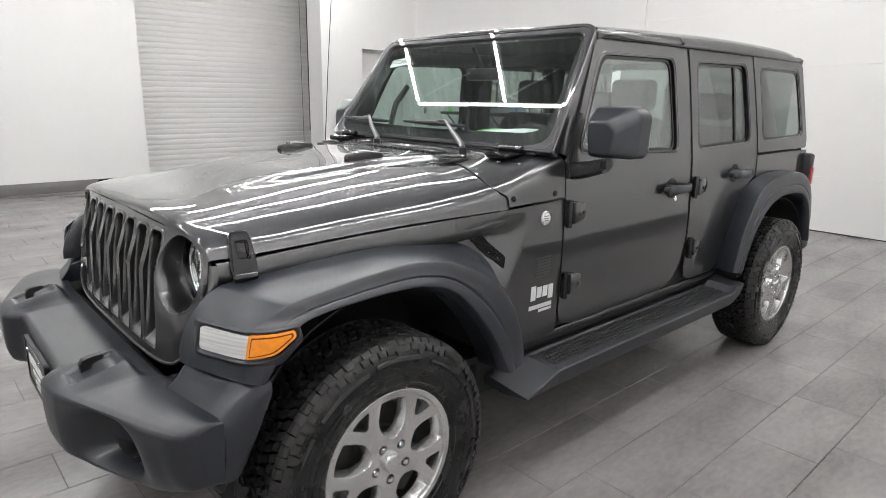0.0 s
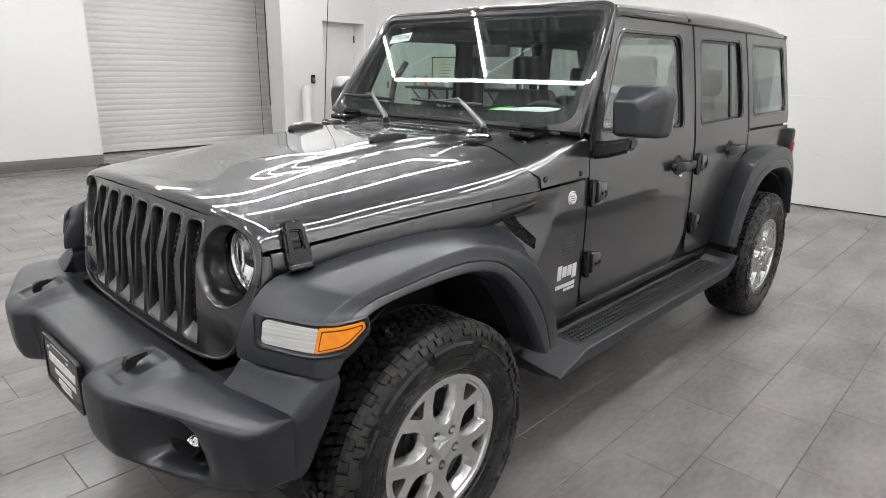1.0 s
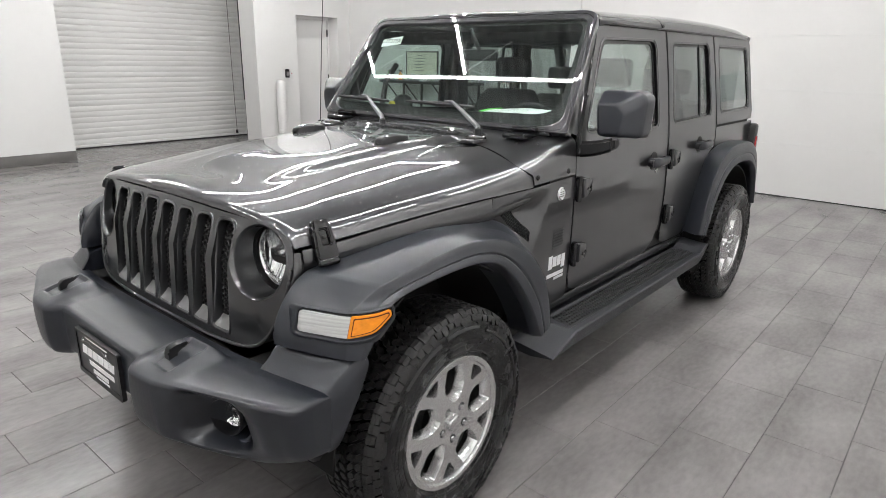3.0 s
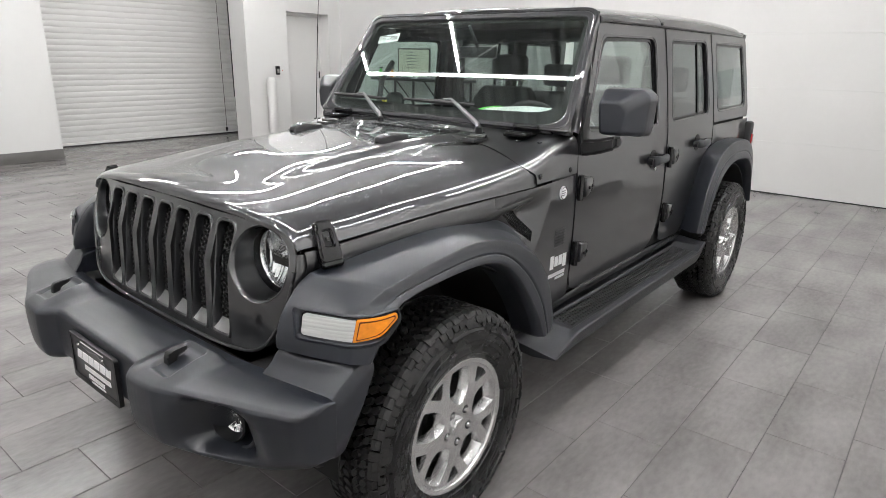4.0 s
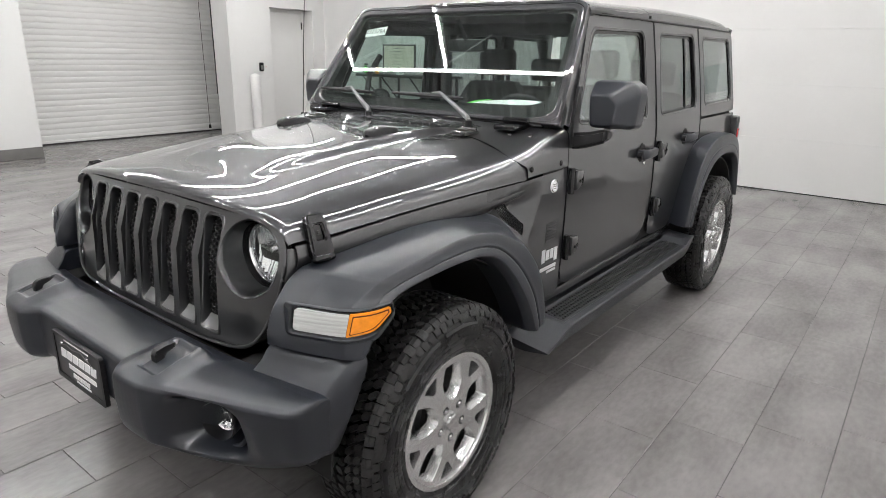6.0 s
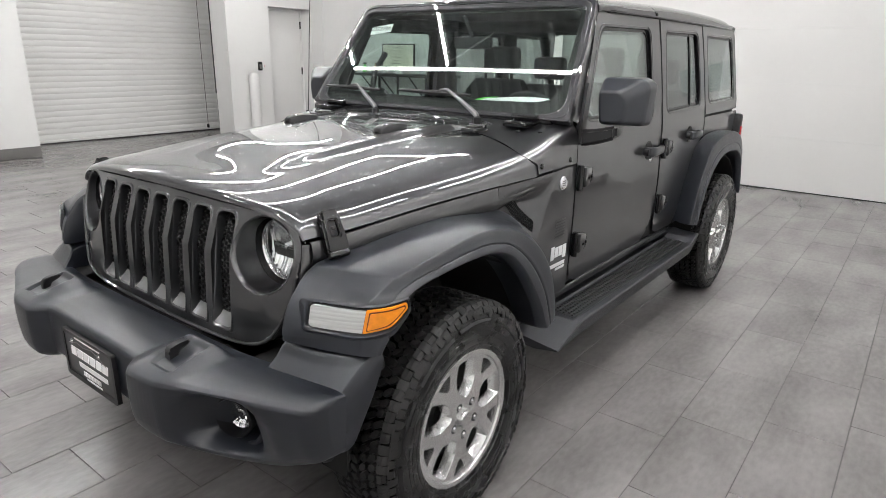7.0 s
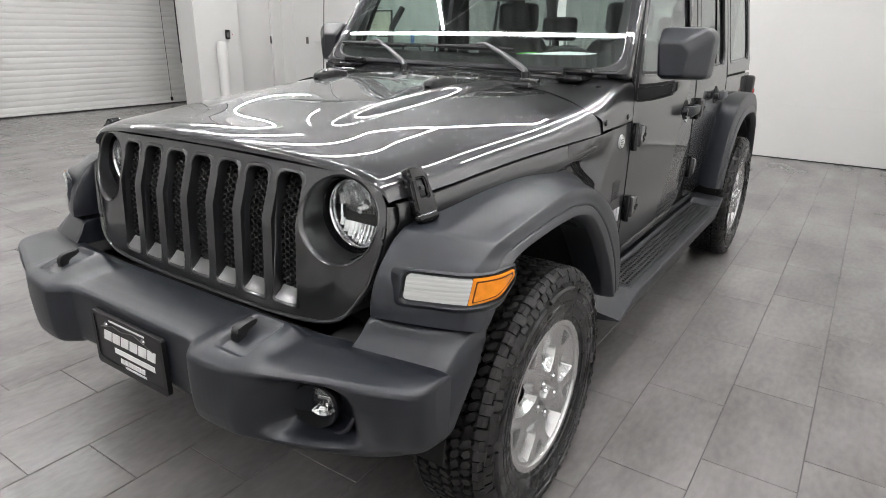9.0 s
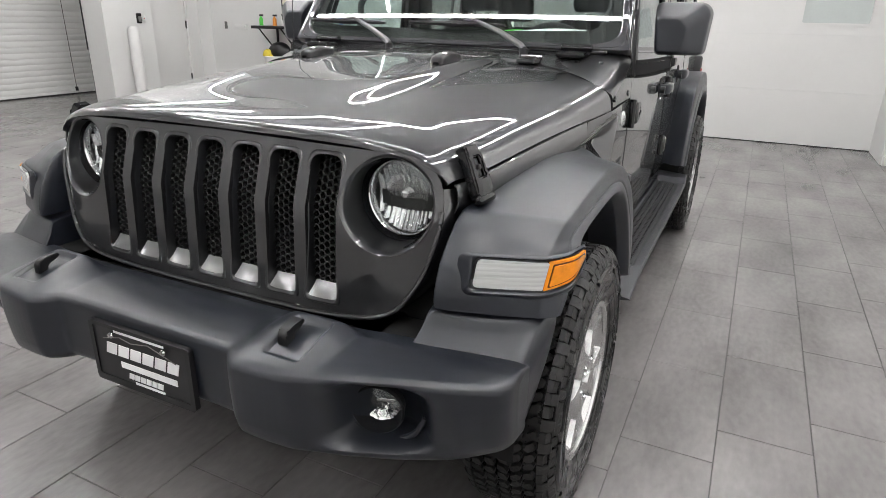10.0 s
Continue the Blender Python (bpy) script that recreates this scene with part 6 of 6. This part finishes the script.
# --- wheels ---
def build_wheel():
    n = 96
    barrel = lathe([(0.236, -0.112), (0.225, -0.100), (0.214, -0.06), (0.208, 0.0), (0.21, 0.08), (0.232, 0.112)], n)
    w = part("wheel", thicken(barrel, 0.004), BARREL, car, "silver alloy wheel with black tyre")
    tp = [(0.232, -0.104), (0.240, -0.113), (0.252, -0.117), (0.268, -0.1235), (0.295, -0.1275), (0.325, -0.1280), (0.350, -0.1255), (0.370, -0.1195), (0.384, -0.110), (0.389, -0.098), (0.390, -0.05), (0.3905, 0.0), (0.390, 0.05), (0.389, 0.098), (0.384, 0.110), (0.350, 0.1255), (0.310, 0.1275), (0.268, 0.1235), (0.240, 0.113), (0.232, 0.104)]
    part("tyre", lathe([tuple(p) for p in crom(tp, 2)], n), RUBBER, w, "black all-terrain tyre")
    # tread: staggered six-sided blocks and shoulder lugs
    tb = bmesh.new()
    rnd = random.Random(5)
    N = 78

    def spot(a, y, r):
        return Vector((r * math.cos(a), y, r * math.sin(a)))

    def block(a, y, ha, hy, r0, r1, skew, jig):
        base = [(-1, -0.35), (-0.45, -1), (0.55, -0.9), (1, 0.35), (0.45, 1), (-0.55, 0.9)]
        base = [(u * rnd.uniform(0.86, 1.06), v * rnd.uniform(0.88, 1.04)) for u, v in base]
        lo = [tb.verts.new(spot(a + ha * u + skew * v, y + hy * v, r0)) for u, v in base]
        hi = [tb.verts.new(spot(a + 0.90 * (ha * u) + skew * v, y + 0.90 * hy * v, r1 + jig)) for u, v in base]
        tb.faces.new(hi)
        for k in range(6):
            tb.faces.new((lo[k], lo[(k + 1) % 6], hi[(k + 1) % 6], hi[k]))
    step_a = 2 * math.pi / N
    for k in range(N):
        a = k * step_a
        for c, (y, hy) in enumerate(((-0.0700, 0.0168), (-0.0350, 0.0165), (0.0, 0.0165), (0.0350, 0.0165), (0.0700, 0.0168))):
            at_ = a + (0.5 * step_a if c % 2 else 0) + 0.14 * step_a * rnd.uniform(-1, 1)
            lean = 0.012 * (1 if c < 2 else -1) + 0.005 * rnd.uniform(-1, 1)
            block(at_, y, step_a * 0.455, hy * 0.94, 0.389, 0.4035, lean, rnd.uniform(-0.0016, 0))
        for sg in (-1, 1):
            long = (0.118 if k % 2 else 0.112) + rnd.uniform(-0.002, 0.002)
            turn_ = rnd.uniform(-0.06, 0.06)
            prof_ = [(0.090, 0.4010), (0.104, 0.3975), (long - 0.003, 0.3885), (long, 0.385)]
            rows = []
            for yy, rr in prof_:
                rows.append([spot(a - step_a * (0.47 + turn_), sg * yy, rr - 0.004), spot(a - step_a * (0.44 + turn_), sg * yy, rr + 0.001), spot(a + step_a * (0.44 - turn_), sg * yy, rr + 0.001), spot(a + step_a * (0.47 - turn_), sg * yy, rr - 0.004)])
            rows = [[p * 1.0 for p in rows[0]]] + rows
            rows[0] = [spot(a + f * step_a, sg * 0.087, 0.39) for f in (-0.44, -0.39, 0.39, 0.44)]
            rows.append([spot(a + f * step_a, sg * (long + 0.001), 0.380) for f in (-0.44, -0.39, 0.39, 0.44)])
            grid_bm(rows, bm=tb)
            tail = (0.366 if k % 3 else 0.355) + rnd.uniform(-0.003, 0.003)
            low = [(0.110, 0.378, 0.30), (0.1165, 0.3855, 0.40), (0.1225, 0.377, 0.40), (0.1275, 0.364, 0.34), (0.1285, tail, 0.22), (0.124, tail - 0.004, 0.20)]
            grid_bm([[spot(a + (0.5 + turn_ + f * w_) * step_a, sg * yy, rr) for f in (-1.08, -0.92, 0.92, 1.08)] for yy, rr, w_ in low], bm=tb)
    part("tread", tb, TREAD, w, "deep all-terrain tread blocks", sharp=25)
    # raised marks on the sidewall
    for k in range(10):
        a0, a1 = 36 * k + 2 + 3 * (k % 2), 36 * k + 33
        dr = 0.004 * (k % 3)
        sec = [(0.334 - dr, -0.1268), (0.3365 - dr, -0.1318), (0.346 - dr, -0.1310), (0.3495 - dr, -0.1250)]
        own = grid_bm([[spot(radians(a0 + (a1 - a0) * j / 16), yy, rr) for rr, yy in sec] for j in range(17)])
        part("sidewall_rib", own, GLOSS, w, sharp=60)
    for r_, y_ in ((0.286, -0.1264), (0.303, -0.1279)):
        part("sidewall_ring", lathe([(r_ - 0.0022, y_ + 0.001), (r_ - 0.0008, y_ - 0.0016), (r_ + 0.0008, y_ - 0.0016), (r_ + 0.0022, y_ + 0.001)], 96), RUBBER, w)
    part("bead_ring", lathe([(0.252, -0.1165), (0.255, -0.1215), (0.260, -0.1225), (0.264, -0.1205)], 96), RUBBER, w)
    # spokes
    def dish(u, v):
        r = math.hypot(u, v)
        return (u, -0.100 - 0.010 * math.exp(-((r - 0.07) / 0.05) ** 2) - 0.006 * max(0.0, (r - 0.12) / 0.1), v)

    def pol(r, deg):
        return (r * math.cos(radians(deg)), r * math.sin(radians(deg)))
    holes_ = []
    for k in range(5):
        c = 90 + 72 * k
        holes_.append(rounded([pol(0.158, c - 2.5), pol(0.2085, c - 10.0), pol(0.2120, c), pol(0.2085, c + 10.0), pol(0.158, c + 2.5)], [0.004, 0.006, 0.04, 0.006, 0.004], 6))
        g = c + 36
        holes_.append(rounded([pol(0.080, g - 8), pol(0.118, g - 22), pol(0.150, g - 20.5), pol(0.2085, g - 13.5), pol(0.2120, g), pol(0.2085, g + 13.5), pol(0.150, g + 20.5), pol(0.118, g + 22), pol(0.080, g + 8)], [0.008, 0.014, 0.03, 0.006, 0.04, 0.006, 0.03, 0.014, 0.008], 6))
        holes_.append(circle(*pol(0.0600, c), 0.0160, 16))
    sp = plate(circle(0, 0, 0.219, 80), holes_, dish, cuts_u=steps(-0.21, 0.21, 0.02), cuts_v=steps(-0.21, 0.21, 0.02), thick=0.0)
    sides = bmesh.new()
    for loop in holes_:  # sloping walls run back from each window
        cu, cv = sum(p[0] for p in loop) / len(loop), sum(p[1] for p in loop) / len(loop)
        r_ = math.hypot(cu, cv)
        end = 0.05 if r_ < 0.10 else 0.20 if r_ < 0.175 else 0.14
        rows = []
        for k, deep in ((0.0, 0.0), (0.03, 0.003), (end, 0.036)):
            ring_ = []
            for u, v in loop:
                p = dish(u, v)
                ring_.append((u + (cu - u) * k, p[1] + deep, v + (cv - v) * k))
            rows.append(ring_)
        grid_bm(rows, wrap_v=True, bm=sides)
    spokes = part("spokes", sp, ALLOY, w, "forked silver spokes", sharp=30)
    part("spoke_sides", sides, ALLOY, spokes, sharp=24)
    part("rim_lip", lathe([(0.216, -0.085), (0.217, -0.104), (0.222, -0.113), (0.230, -0.116), (0.238, -0.114), (0.241, -0.106)], n), ALLOY, w)
    part("hub_cap", lathe([(0.0, -0.124), (0.020, -0.1235), (0.028, -0.120), (0.032, -0.112), (0.034, -0.09)], 36), ALLOY, w, "silver hub cap")
    for k in range(5):
        a = radians(90 + 72 * k)
        nut = part("lug_nut", lathe([(0.0, -0.116), (0.007, -0.115), (0.0105, -0.110), (0.0125, -0.080)], 6), CHROME, w, "chrome lug nut", sharp=20)
        nut.location = (0.0600 * math.cos(a), 0, 0.0600 * math.sin(a))
    part("brake_disc", lathe([(0.03, -0.045), (0.09, -0.045), (0.095, -0.03), (0.165, -0.03), (0.165, -0.005), (0.03, -0.005)], 48), STEEL, w, "steel brake disc")
    cal = box(0.06, -0.065, -0.075, 0.175, 0.02, 0.075, 0.015)
    part("brake_caliper", cal, STEEL, w)
    part("hub_drum", lathe([(0.0, -0.08), (0.06, -0.08), (0.07, 0.10), (0.0, 0.10)], 24), DARK, w)
    return w


wheel = build_wheel()
wheel.matrix_basis = Matrix.Translation((0.0, -TRACK, AXLE_Z)) @ Matrix.Rotation(radians(40), 4, "Y")
for x, y, turn, flip in ((BASE, -TRACK, 41, 0), (0.0, TRACK, 25, 180), (BASE, TRACK, 70, 180)):
    copy_thing(wheel, Matrix.Translation((x, y, AXLE_Z)) @ Matrix.Rotation(radians(flip), 4, "Z") @ Matrix.Rotation(radians(turn), 4, "Y"))

# --- cabin ---
dash = []
for x, z in ((0.945, 1.300), (1.02, 1.318), (1.12, 1.318), (1.20, 1.262), (1.22, 1.18), (1.20, 0.95), (1.10, 0.70)):
    dash.append([(x + (0.03 if abs(y) > 0.5 else 0), y, z + (0.012 if -0.55 < y < -0.2 and x > 1.05 else 0)) for y in (-0.74, -0.55, -0.37, -0.18, 0, 0.2, 0.4, 0.55, 0.74)])
part("dashboard", thicken(grid_bm(smooth_grid(dash, 3, 3)), 0.01), DASHMAT, car, "black vinyl dashboard")
whl = part("steering_wheel", lathe([(0.185 + 0.016 * math.cos(2 * math.pi * k / 12), 0.016 * math.sin(2 * math.pi * k / 12)) for k in range(12)], 48, "x", close=True), DASHMAT, car, "black steering wheel")
whl.matrix_basis = Matrix.Translation((1.315, -0.37, 1.20)) @ Euler((0, radians(-22), 0)).to_matrix().to_4x4()
part("wheel_boss", box(-0.03, -0.07, -0.06, 0.02, 0.07, 0.05, 0.02), DASHMAT, whl)
part("wheel_spokes", box(-0.008, -0.175, -0.02, 0.012, 0.175, 0.02, 0.008), DASHMAT, whl)
part("column", rod([(1.14, -0.37, 1.10), (1.31, -0.37, 1.195)], 0.035, 12), DASHMAT, car)


def seat(x, y, w, back_h, name="seat_back", head=True):
    rows = []
    for z, t, hw in ((0.78, 0.17, w * 0.9), (0.95, 0.17, w), (1.15, 0.15, w), (1.30, 0.12, w * 0.92), (back_h, 0.09, w * 0.72), (back_h + 0.015, 0.05, w * 0.62)):
        lean = 0.28 * (z - 0.78)
        rows.append([(x + lean + 0.5 * t * a, y + hw * b, z) for a, b in ((-1, -0.7), (-0.8, 0), (-1, 0.7), (-0.7, 1), (0.7, 1), (1, 0.6), (1, -0.6), (0.7, -1), (-0.7, -1))])
    sb = part(name, grid_bm(smooth_grid(rows, 3, 1), wrap_v=True, caps=True), SEATMAT, car, "black cloth seat back")
    if head:
        hr = box(x + 0.155, y - 0.13, back_h + 0.05, x + 0.245, y + 0.13, back_h + 0.215, 0.035, seg=4)
        part("headrest", hr, SEATMAT, sb)
        for d in (-0.06, 0.06):
            part("post", rod([(x + 0.20, y + d, back_h - 0.02), (x + 0.205, y + d, back_h + 0.08)], 0.007, 8), CHROME, sb)
    part("cushion", box(x - 0.42, y - w, 0.66, x + 0.08, y + w, 0.82, 0.05, seg=3), SEATMAT, sb)


seat(1.93, -0.35, 0.25, 1.39)
seat(1.93, 0.35, 0.25, 1.39)
for y in (-0.42, 0.42):
    seat(2.72, y, 0.27, 1.33, "rear_seat_back")
seat(2.72, 0.0, 0.14, 1.30, "rear_seat_back", False)
part("console", box(1.2, -0.11, 0.53, 2.0, 0.11, 0.88, 0.03), DASHMAT, car)
for s in (-1, 1):
    part("roll_bar", rod([(1.98, s * 0.66, 0.60), (1.98, s * 0.66, 1.55), (2.0, s * 0.62, 1.70), (2.5, s * 0.60, 1.735), (3.1, s * 0.60, 1.72), (3.35, s * 0.64, 1.30), (3.40, s * 0.66, 0.80)], 0.038, 12), SEATMAT, car, "padded roll bar")
    part("side_bar", rod([(1.30, s * 0.62, 1.70), (2.0, s * 0.62, 1.725)], 0.035, 10), SEATMAT, car)
part("cross_bar", rod([(2.0, -0.62, 1.72), (2.0, 0.62, 1.72)], 0.036, 12), SEATMAT, car)
rv = part("rear_view_mirror", box(1.27, -0.125, 1.578, 1.30, 0.105, 1.638, 0.012), SATIN, car, "black rear-view mirror")
part("mirror_stalk", rod([(1.285, -0.01, 1.625), (1.215, 0, 1.735)], 0.01, 8), SATIN, rv)
for s in (-1, 1):
    part("grab_handle", rod([(1.16, s * 0.60, 1.33), (1.22, s * 0.63, 1.45), (1.30, s * 0.62, 1.55)], 0.016, 10), DASHMAT, car)

# papers lying on the dashboard
pp = thing("paper_folder", "pale green-white papers lying on the dashboard", "paper", at=(1.09, -0.40, 1.334))
sh = [[(-0.07, -0.20, 0.0), (-0.075, 0.0, 0.004), (-0.07, 0.19, 0.0)], [(0.03, -0.20, 0.012), (0.03, 0.0, 0.018), (0.03, 0.19, 0.010)], [(0.10, -0.19, 0.018), (0.10, 0.0, 0.024), (0.10, 0.16, 0.012)]]
part("sheet", thicken(grid_bm(smooth_grid(sh, 4, 5)), 0.003), PAPER, pp)
part("green_tab", thicken(grid_bm(smooth_grid([[(-0.06, 0.185, 0.004), (-0.055, 0.21, 0.004)], [(0.03, 0.18, 0.014), (0.035, 0.205, 0.014)], [(0.09, 0.15, 0.018), (0.095, 0.175, 0.018)]], 4, 2)), 0.002), GREENPAPER, pp, "bright green tab")

# hood hinges and bolts on the cowl
for s in (-1, 1):
    hg = part("hood_hinge", box(0.615, s * 0.430, 1.244, 0.720, s * 0.500, 1.262, 0.006), PAINT, car, "painted hood hinge with a bright pin")
    part("leaf", box(0.64, s * 0.440, 1.260, 0.700, s * 0.490, 1.270, 0.004), STEEL, hg)
    part("pin", rod([(0.690, s * 0.425, 1.266), (0.690, s * 0.505, 1.266)], 0.007, 10), CHROME, hg)
    for x, y in ((0.76, 0.62), (0.80, 0.70)):
        z = float(np.interp(x, (0.70, 0.86), (1.236, 1.262))) + 0.003 - 0.12 * max(0.0, y - 0.62)
        part("cowl_bolt", lathe([(0.0, 0.007), (0.008, 0.006), (0.011, 0.0)], 12, "z"), GLOSS, cowl).location = (x, s * y, z)

# ---- work shelf, picture and pipe by the east wall ----
sf = thing("wall_shelf", "black-topped wall shelf on diagonal metal braces", "shelf", at=(EAST, 5.40, 1.18))
part("top", box(-0.52, -1.05, 0.0, -0.002, 0.92, 0.045, 0.005), SATIN, sf, "black shelf board")
for y in (-0.95, -0.3, 0.35, 0.80):
    part("brace", rod([(-0.46, y, 0.0), (-0.01, y, -0.42)], 0.012, 8), SATIN, sf)
    part("upright", box(-0.03, y - 0.015, -0.45, -0.003, y + 0.015, -0.001), SATIN, sf)


def bottle(at, colour, label, h=0.17, r=0.032, cap=(0.02, 0.02, 0.02)):
    b = thing("spray_bottle", label, "bottle", "bottles on the shelf", at=at)
    part("body", lathe([(0.0, 0.0), (r, 0.002), (r, h * 0.6), (r * 0.5, h * 0.78), (r * 0.36, h * 0.85), (0, h * 0.85)], 20, "z"), material("bottle_" + label.split()[0], colour, 0.35, vary=0.05, scale=20), b)
    hd = box(-0.016, -0.045, h * 0.85, 0.016, 0.025, h * 1.02, 0.006)
    part("trigger_head", hd, material("cap_" + label.split()[0], cap, 0.4, vary=0.05, scale=20), b)


bottle((EAST - 0.35, 6.24, 1.2255), (0.10, 0.62, 0.08), "green plastic spray bottle standing on the shelf")
bottle((EAST - 0.35, 5.96, 1.2255), (0.75, 0.28, 0.04), "orange plastic spray bottle standing on the shelf")
bottle((EAST - 0.30, 5.82, 1.2255), (0.7, 0.7, 0.7), "white plastic spray bottle standing on the shelf", 0.18)
bottle((EAST - 0.26, 4.72, 1.2255), (0.1, 0.2, 0.5), "blue plastic spray bottle standing on the shelf", 0.2)

pic = thing("framed_notice", "framed pale notice on a stand on the shelf", "picture", at=(EAST - 0.50, 5.31, 1.2252))
part("frame", plate([(-0.36, 0.09), (0.36, 0.09), (0.36, 0.49), (-0.36, 0.49)], [[(-0.34, 0.11), (0.34, 0.11), (0.34, 0.47), (-0.34, 0.47)]], lambda u, v: (-0.004, u, v), thick=0.025), SATIN, pic)
part("sheet", box(0.002, -0.345, 0.105, 0.010, 0.345, 0.475), material("notice_paper", (0.62, 0.60, 0.50), 0.6, vary=0.05, scale=5), pic, "cream printed sheet")
part("stand", box(-0.02, -0.05, 0.0, 0.08, 0.05, 0.10, 0.008), PRINT, pic, "white stand")
for k in range(6):
    w = (0.10, 0.24, 0.20, 0.24, 0.16, 0.22)[k]
    part("print_bar", box(-0.001, -w / 2 + 0.05, 0.42 - 0.05 * k, 0.0015, w / 2 + 0.05, 0.43 - 0.05 * k), BASEMAT, pic)

cart = thing("supply_bin", "white plastic bin holding a black bag and a yellow cloth", "bin", at=(EAST - 0.34, 5.98, 0.0))
bn = lathe([(0.0, 0.0), (0.17, 0.0), (0.20, 0.72), (0.215, 0.75), (0.205, 0.76), (0.19, 0.74)], 24, "z")
part("bin", bn, DOORWHITE, cart)


def lump(at, r, seed, mat, name, parent, sz):
    rows = []
    for i in range(1, 10):
        th = math.pi * i / 10
        rows.append([(at[0] + r * sz[0] * math.sin(th) * math.cos(2 * math.pi * j / 18) * (1 + 0.25 * noise.noise((math.cos(j) * 1.5, th * 2, seed))), at[1] + r * sz[1] * math.sin(th) * math.sin(2 * math.pi * j / 18) * (1 + 0.25 * noise.noise((math.sin(j) * 1.5, th * 2, seed + 3))), at[2] + r * sz[2] * math.cos(th)) for j in range(18)])
    part(name, grid_bm(rows, wrap_v=True, caps=True), mat, parent)


lump((0, -0.08, 0.83), 0.17, 2.0, SATIN, "black_bag", cart, (0.9, 1.1, 0.9))
lump((-0.12, 0.06, 0.78), 0.09, 5.0, material("yellow_cloth", (0.70, 0.55, 0.06), 0.8, vary=0.1, scale=15), "yellow_cloth", cart, (0.8, 1.2, 1.0))

# ---- floor tiles, staggered rows along the car ----
floor = thing("floor", "matt grey stone-look porcelain floor tiles with dark joints", "floor", kind="structure")
TW, TL, JT = 0.3097, 0.608, 0.0030
tile_bm = bmesh.new()
bmesh.ops.create_cube(tile_bm, size=1, matrix=Matrix.Translation((TL / 2, TW / 2, -0.006)) @ Matrix.Diagonal((TL - JT, TW - JT, 0.012, 1)))
bmesh.ops.bevel(tile_bm, geom=[e for e in tile_bm.edges if e.verts[0].co.z > -0.003 and e.verts[1].co.z > -0.003], offset=0.0015, segments=1, affect="EDGES")
tile_mesh = mesh_of("tile", tile_bm, TILE, 20)
far = bmesh.new()
row0 = -1.318
rows_n = range(-6, 38)
near_n = 0
for r in rows_n:
    y = row0 + r * TW
    off = 0.331 - 0.2033 * r  # each row steps back a third of a tile
    k0 = int(math.floor((WEST - off) / TL)) - 1
    for k in range(k0, k0 + 40):
        x = off + k * TL
        if x > EAST + 0.2 or x + TL < WEST - 0.1:
            continue
        if -2.6 < x < 4.6 and -2.6 < y < 2.2 and near_n < 300 and not (0.3 < x < 3.0 and -0.6 < y < 0.6):
            o = new("tile", tile_mesh)
            o.parent = floor
            o.location = (x, y, 0)
            near_n += 1
        else:
            bmesh_box = [(x + JT / 2, y + JT / 2), (x + TL - JT / 2, y + JT / 2), (x + TL - JT / 2, y + TW - JT / 2), (x + JT / 2, y + TW - JT / 2)]
            lo = [far.verts.new((a, b, -0.004)) for a, b in bmesh_box]
            hi = [far.verts.new((a + 0.0012 * (1 if i in (0, 3) else -1), b + 0.0012 * (1 if i in (0, 1) else -1), 0.0)) for i, (a, b) in enumerate(bmesh_box)]
            far.faces.new(hi)
            for i in range(4):
                far.faces.new((lo[i], lo[(i + 1) % 4], hi[(i + 1) % 4], hi[i]))
me = bpy.data.meshes.new("far_tiles")
far.normal_update()
far.to_mesh(me)
far.free()
me.materials.append(TILE)
ft = new("far_tiles", me)
ft.parent = floor
ft["kind"] = "stuff"
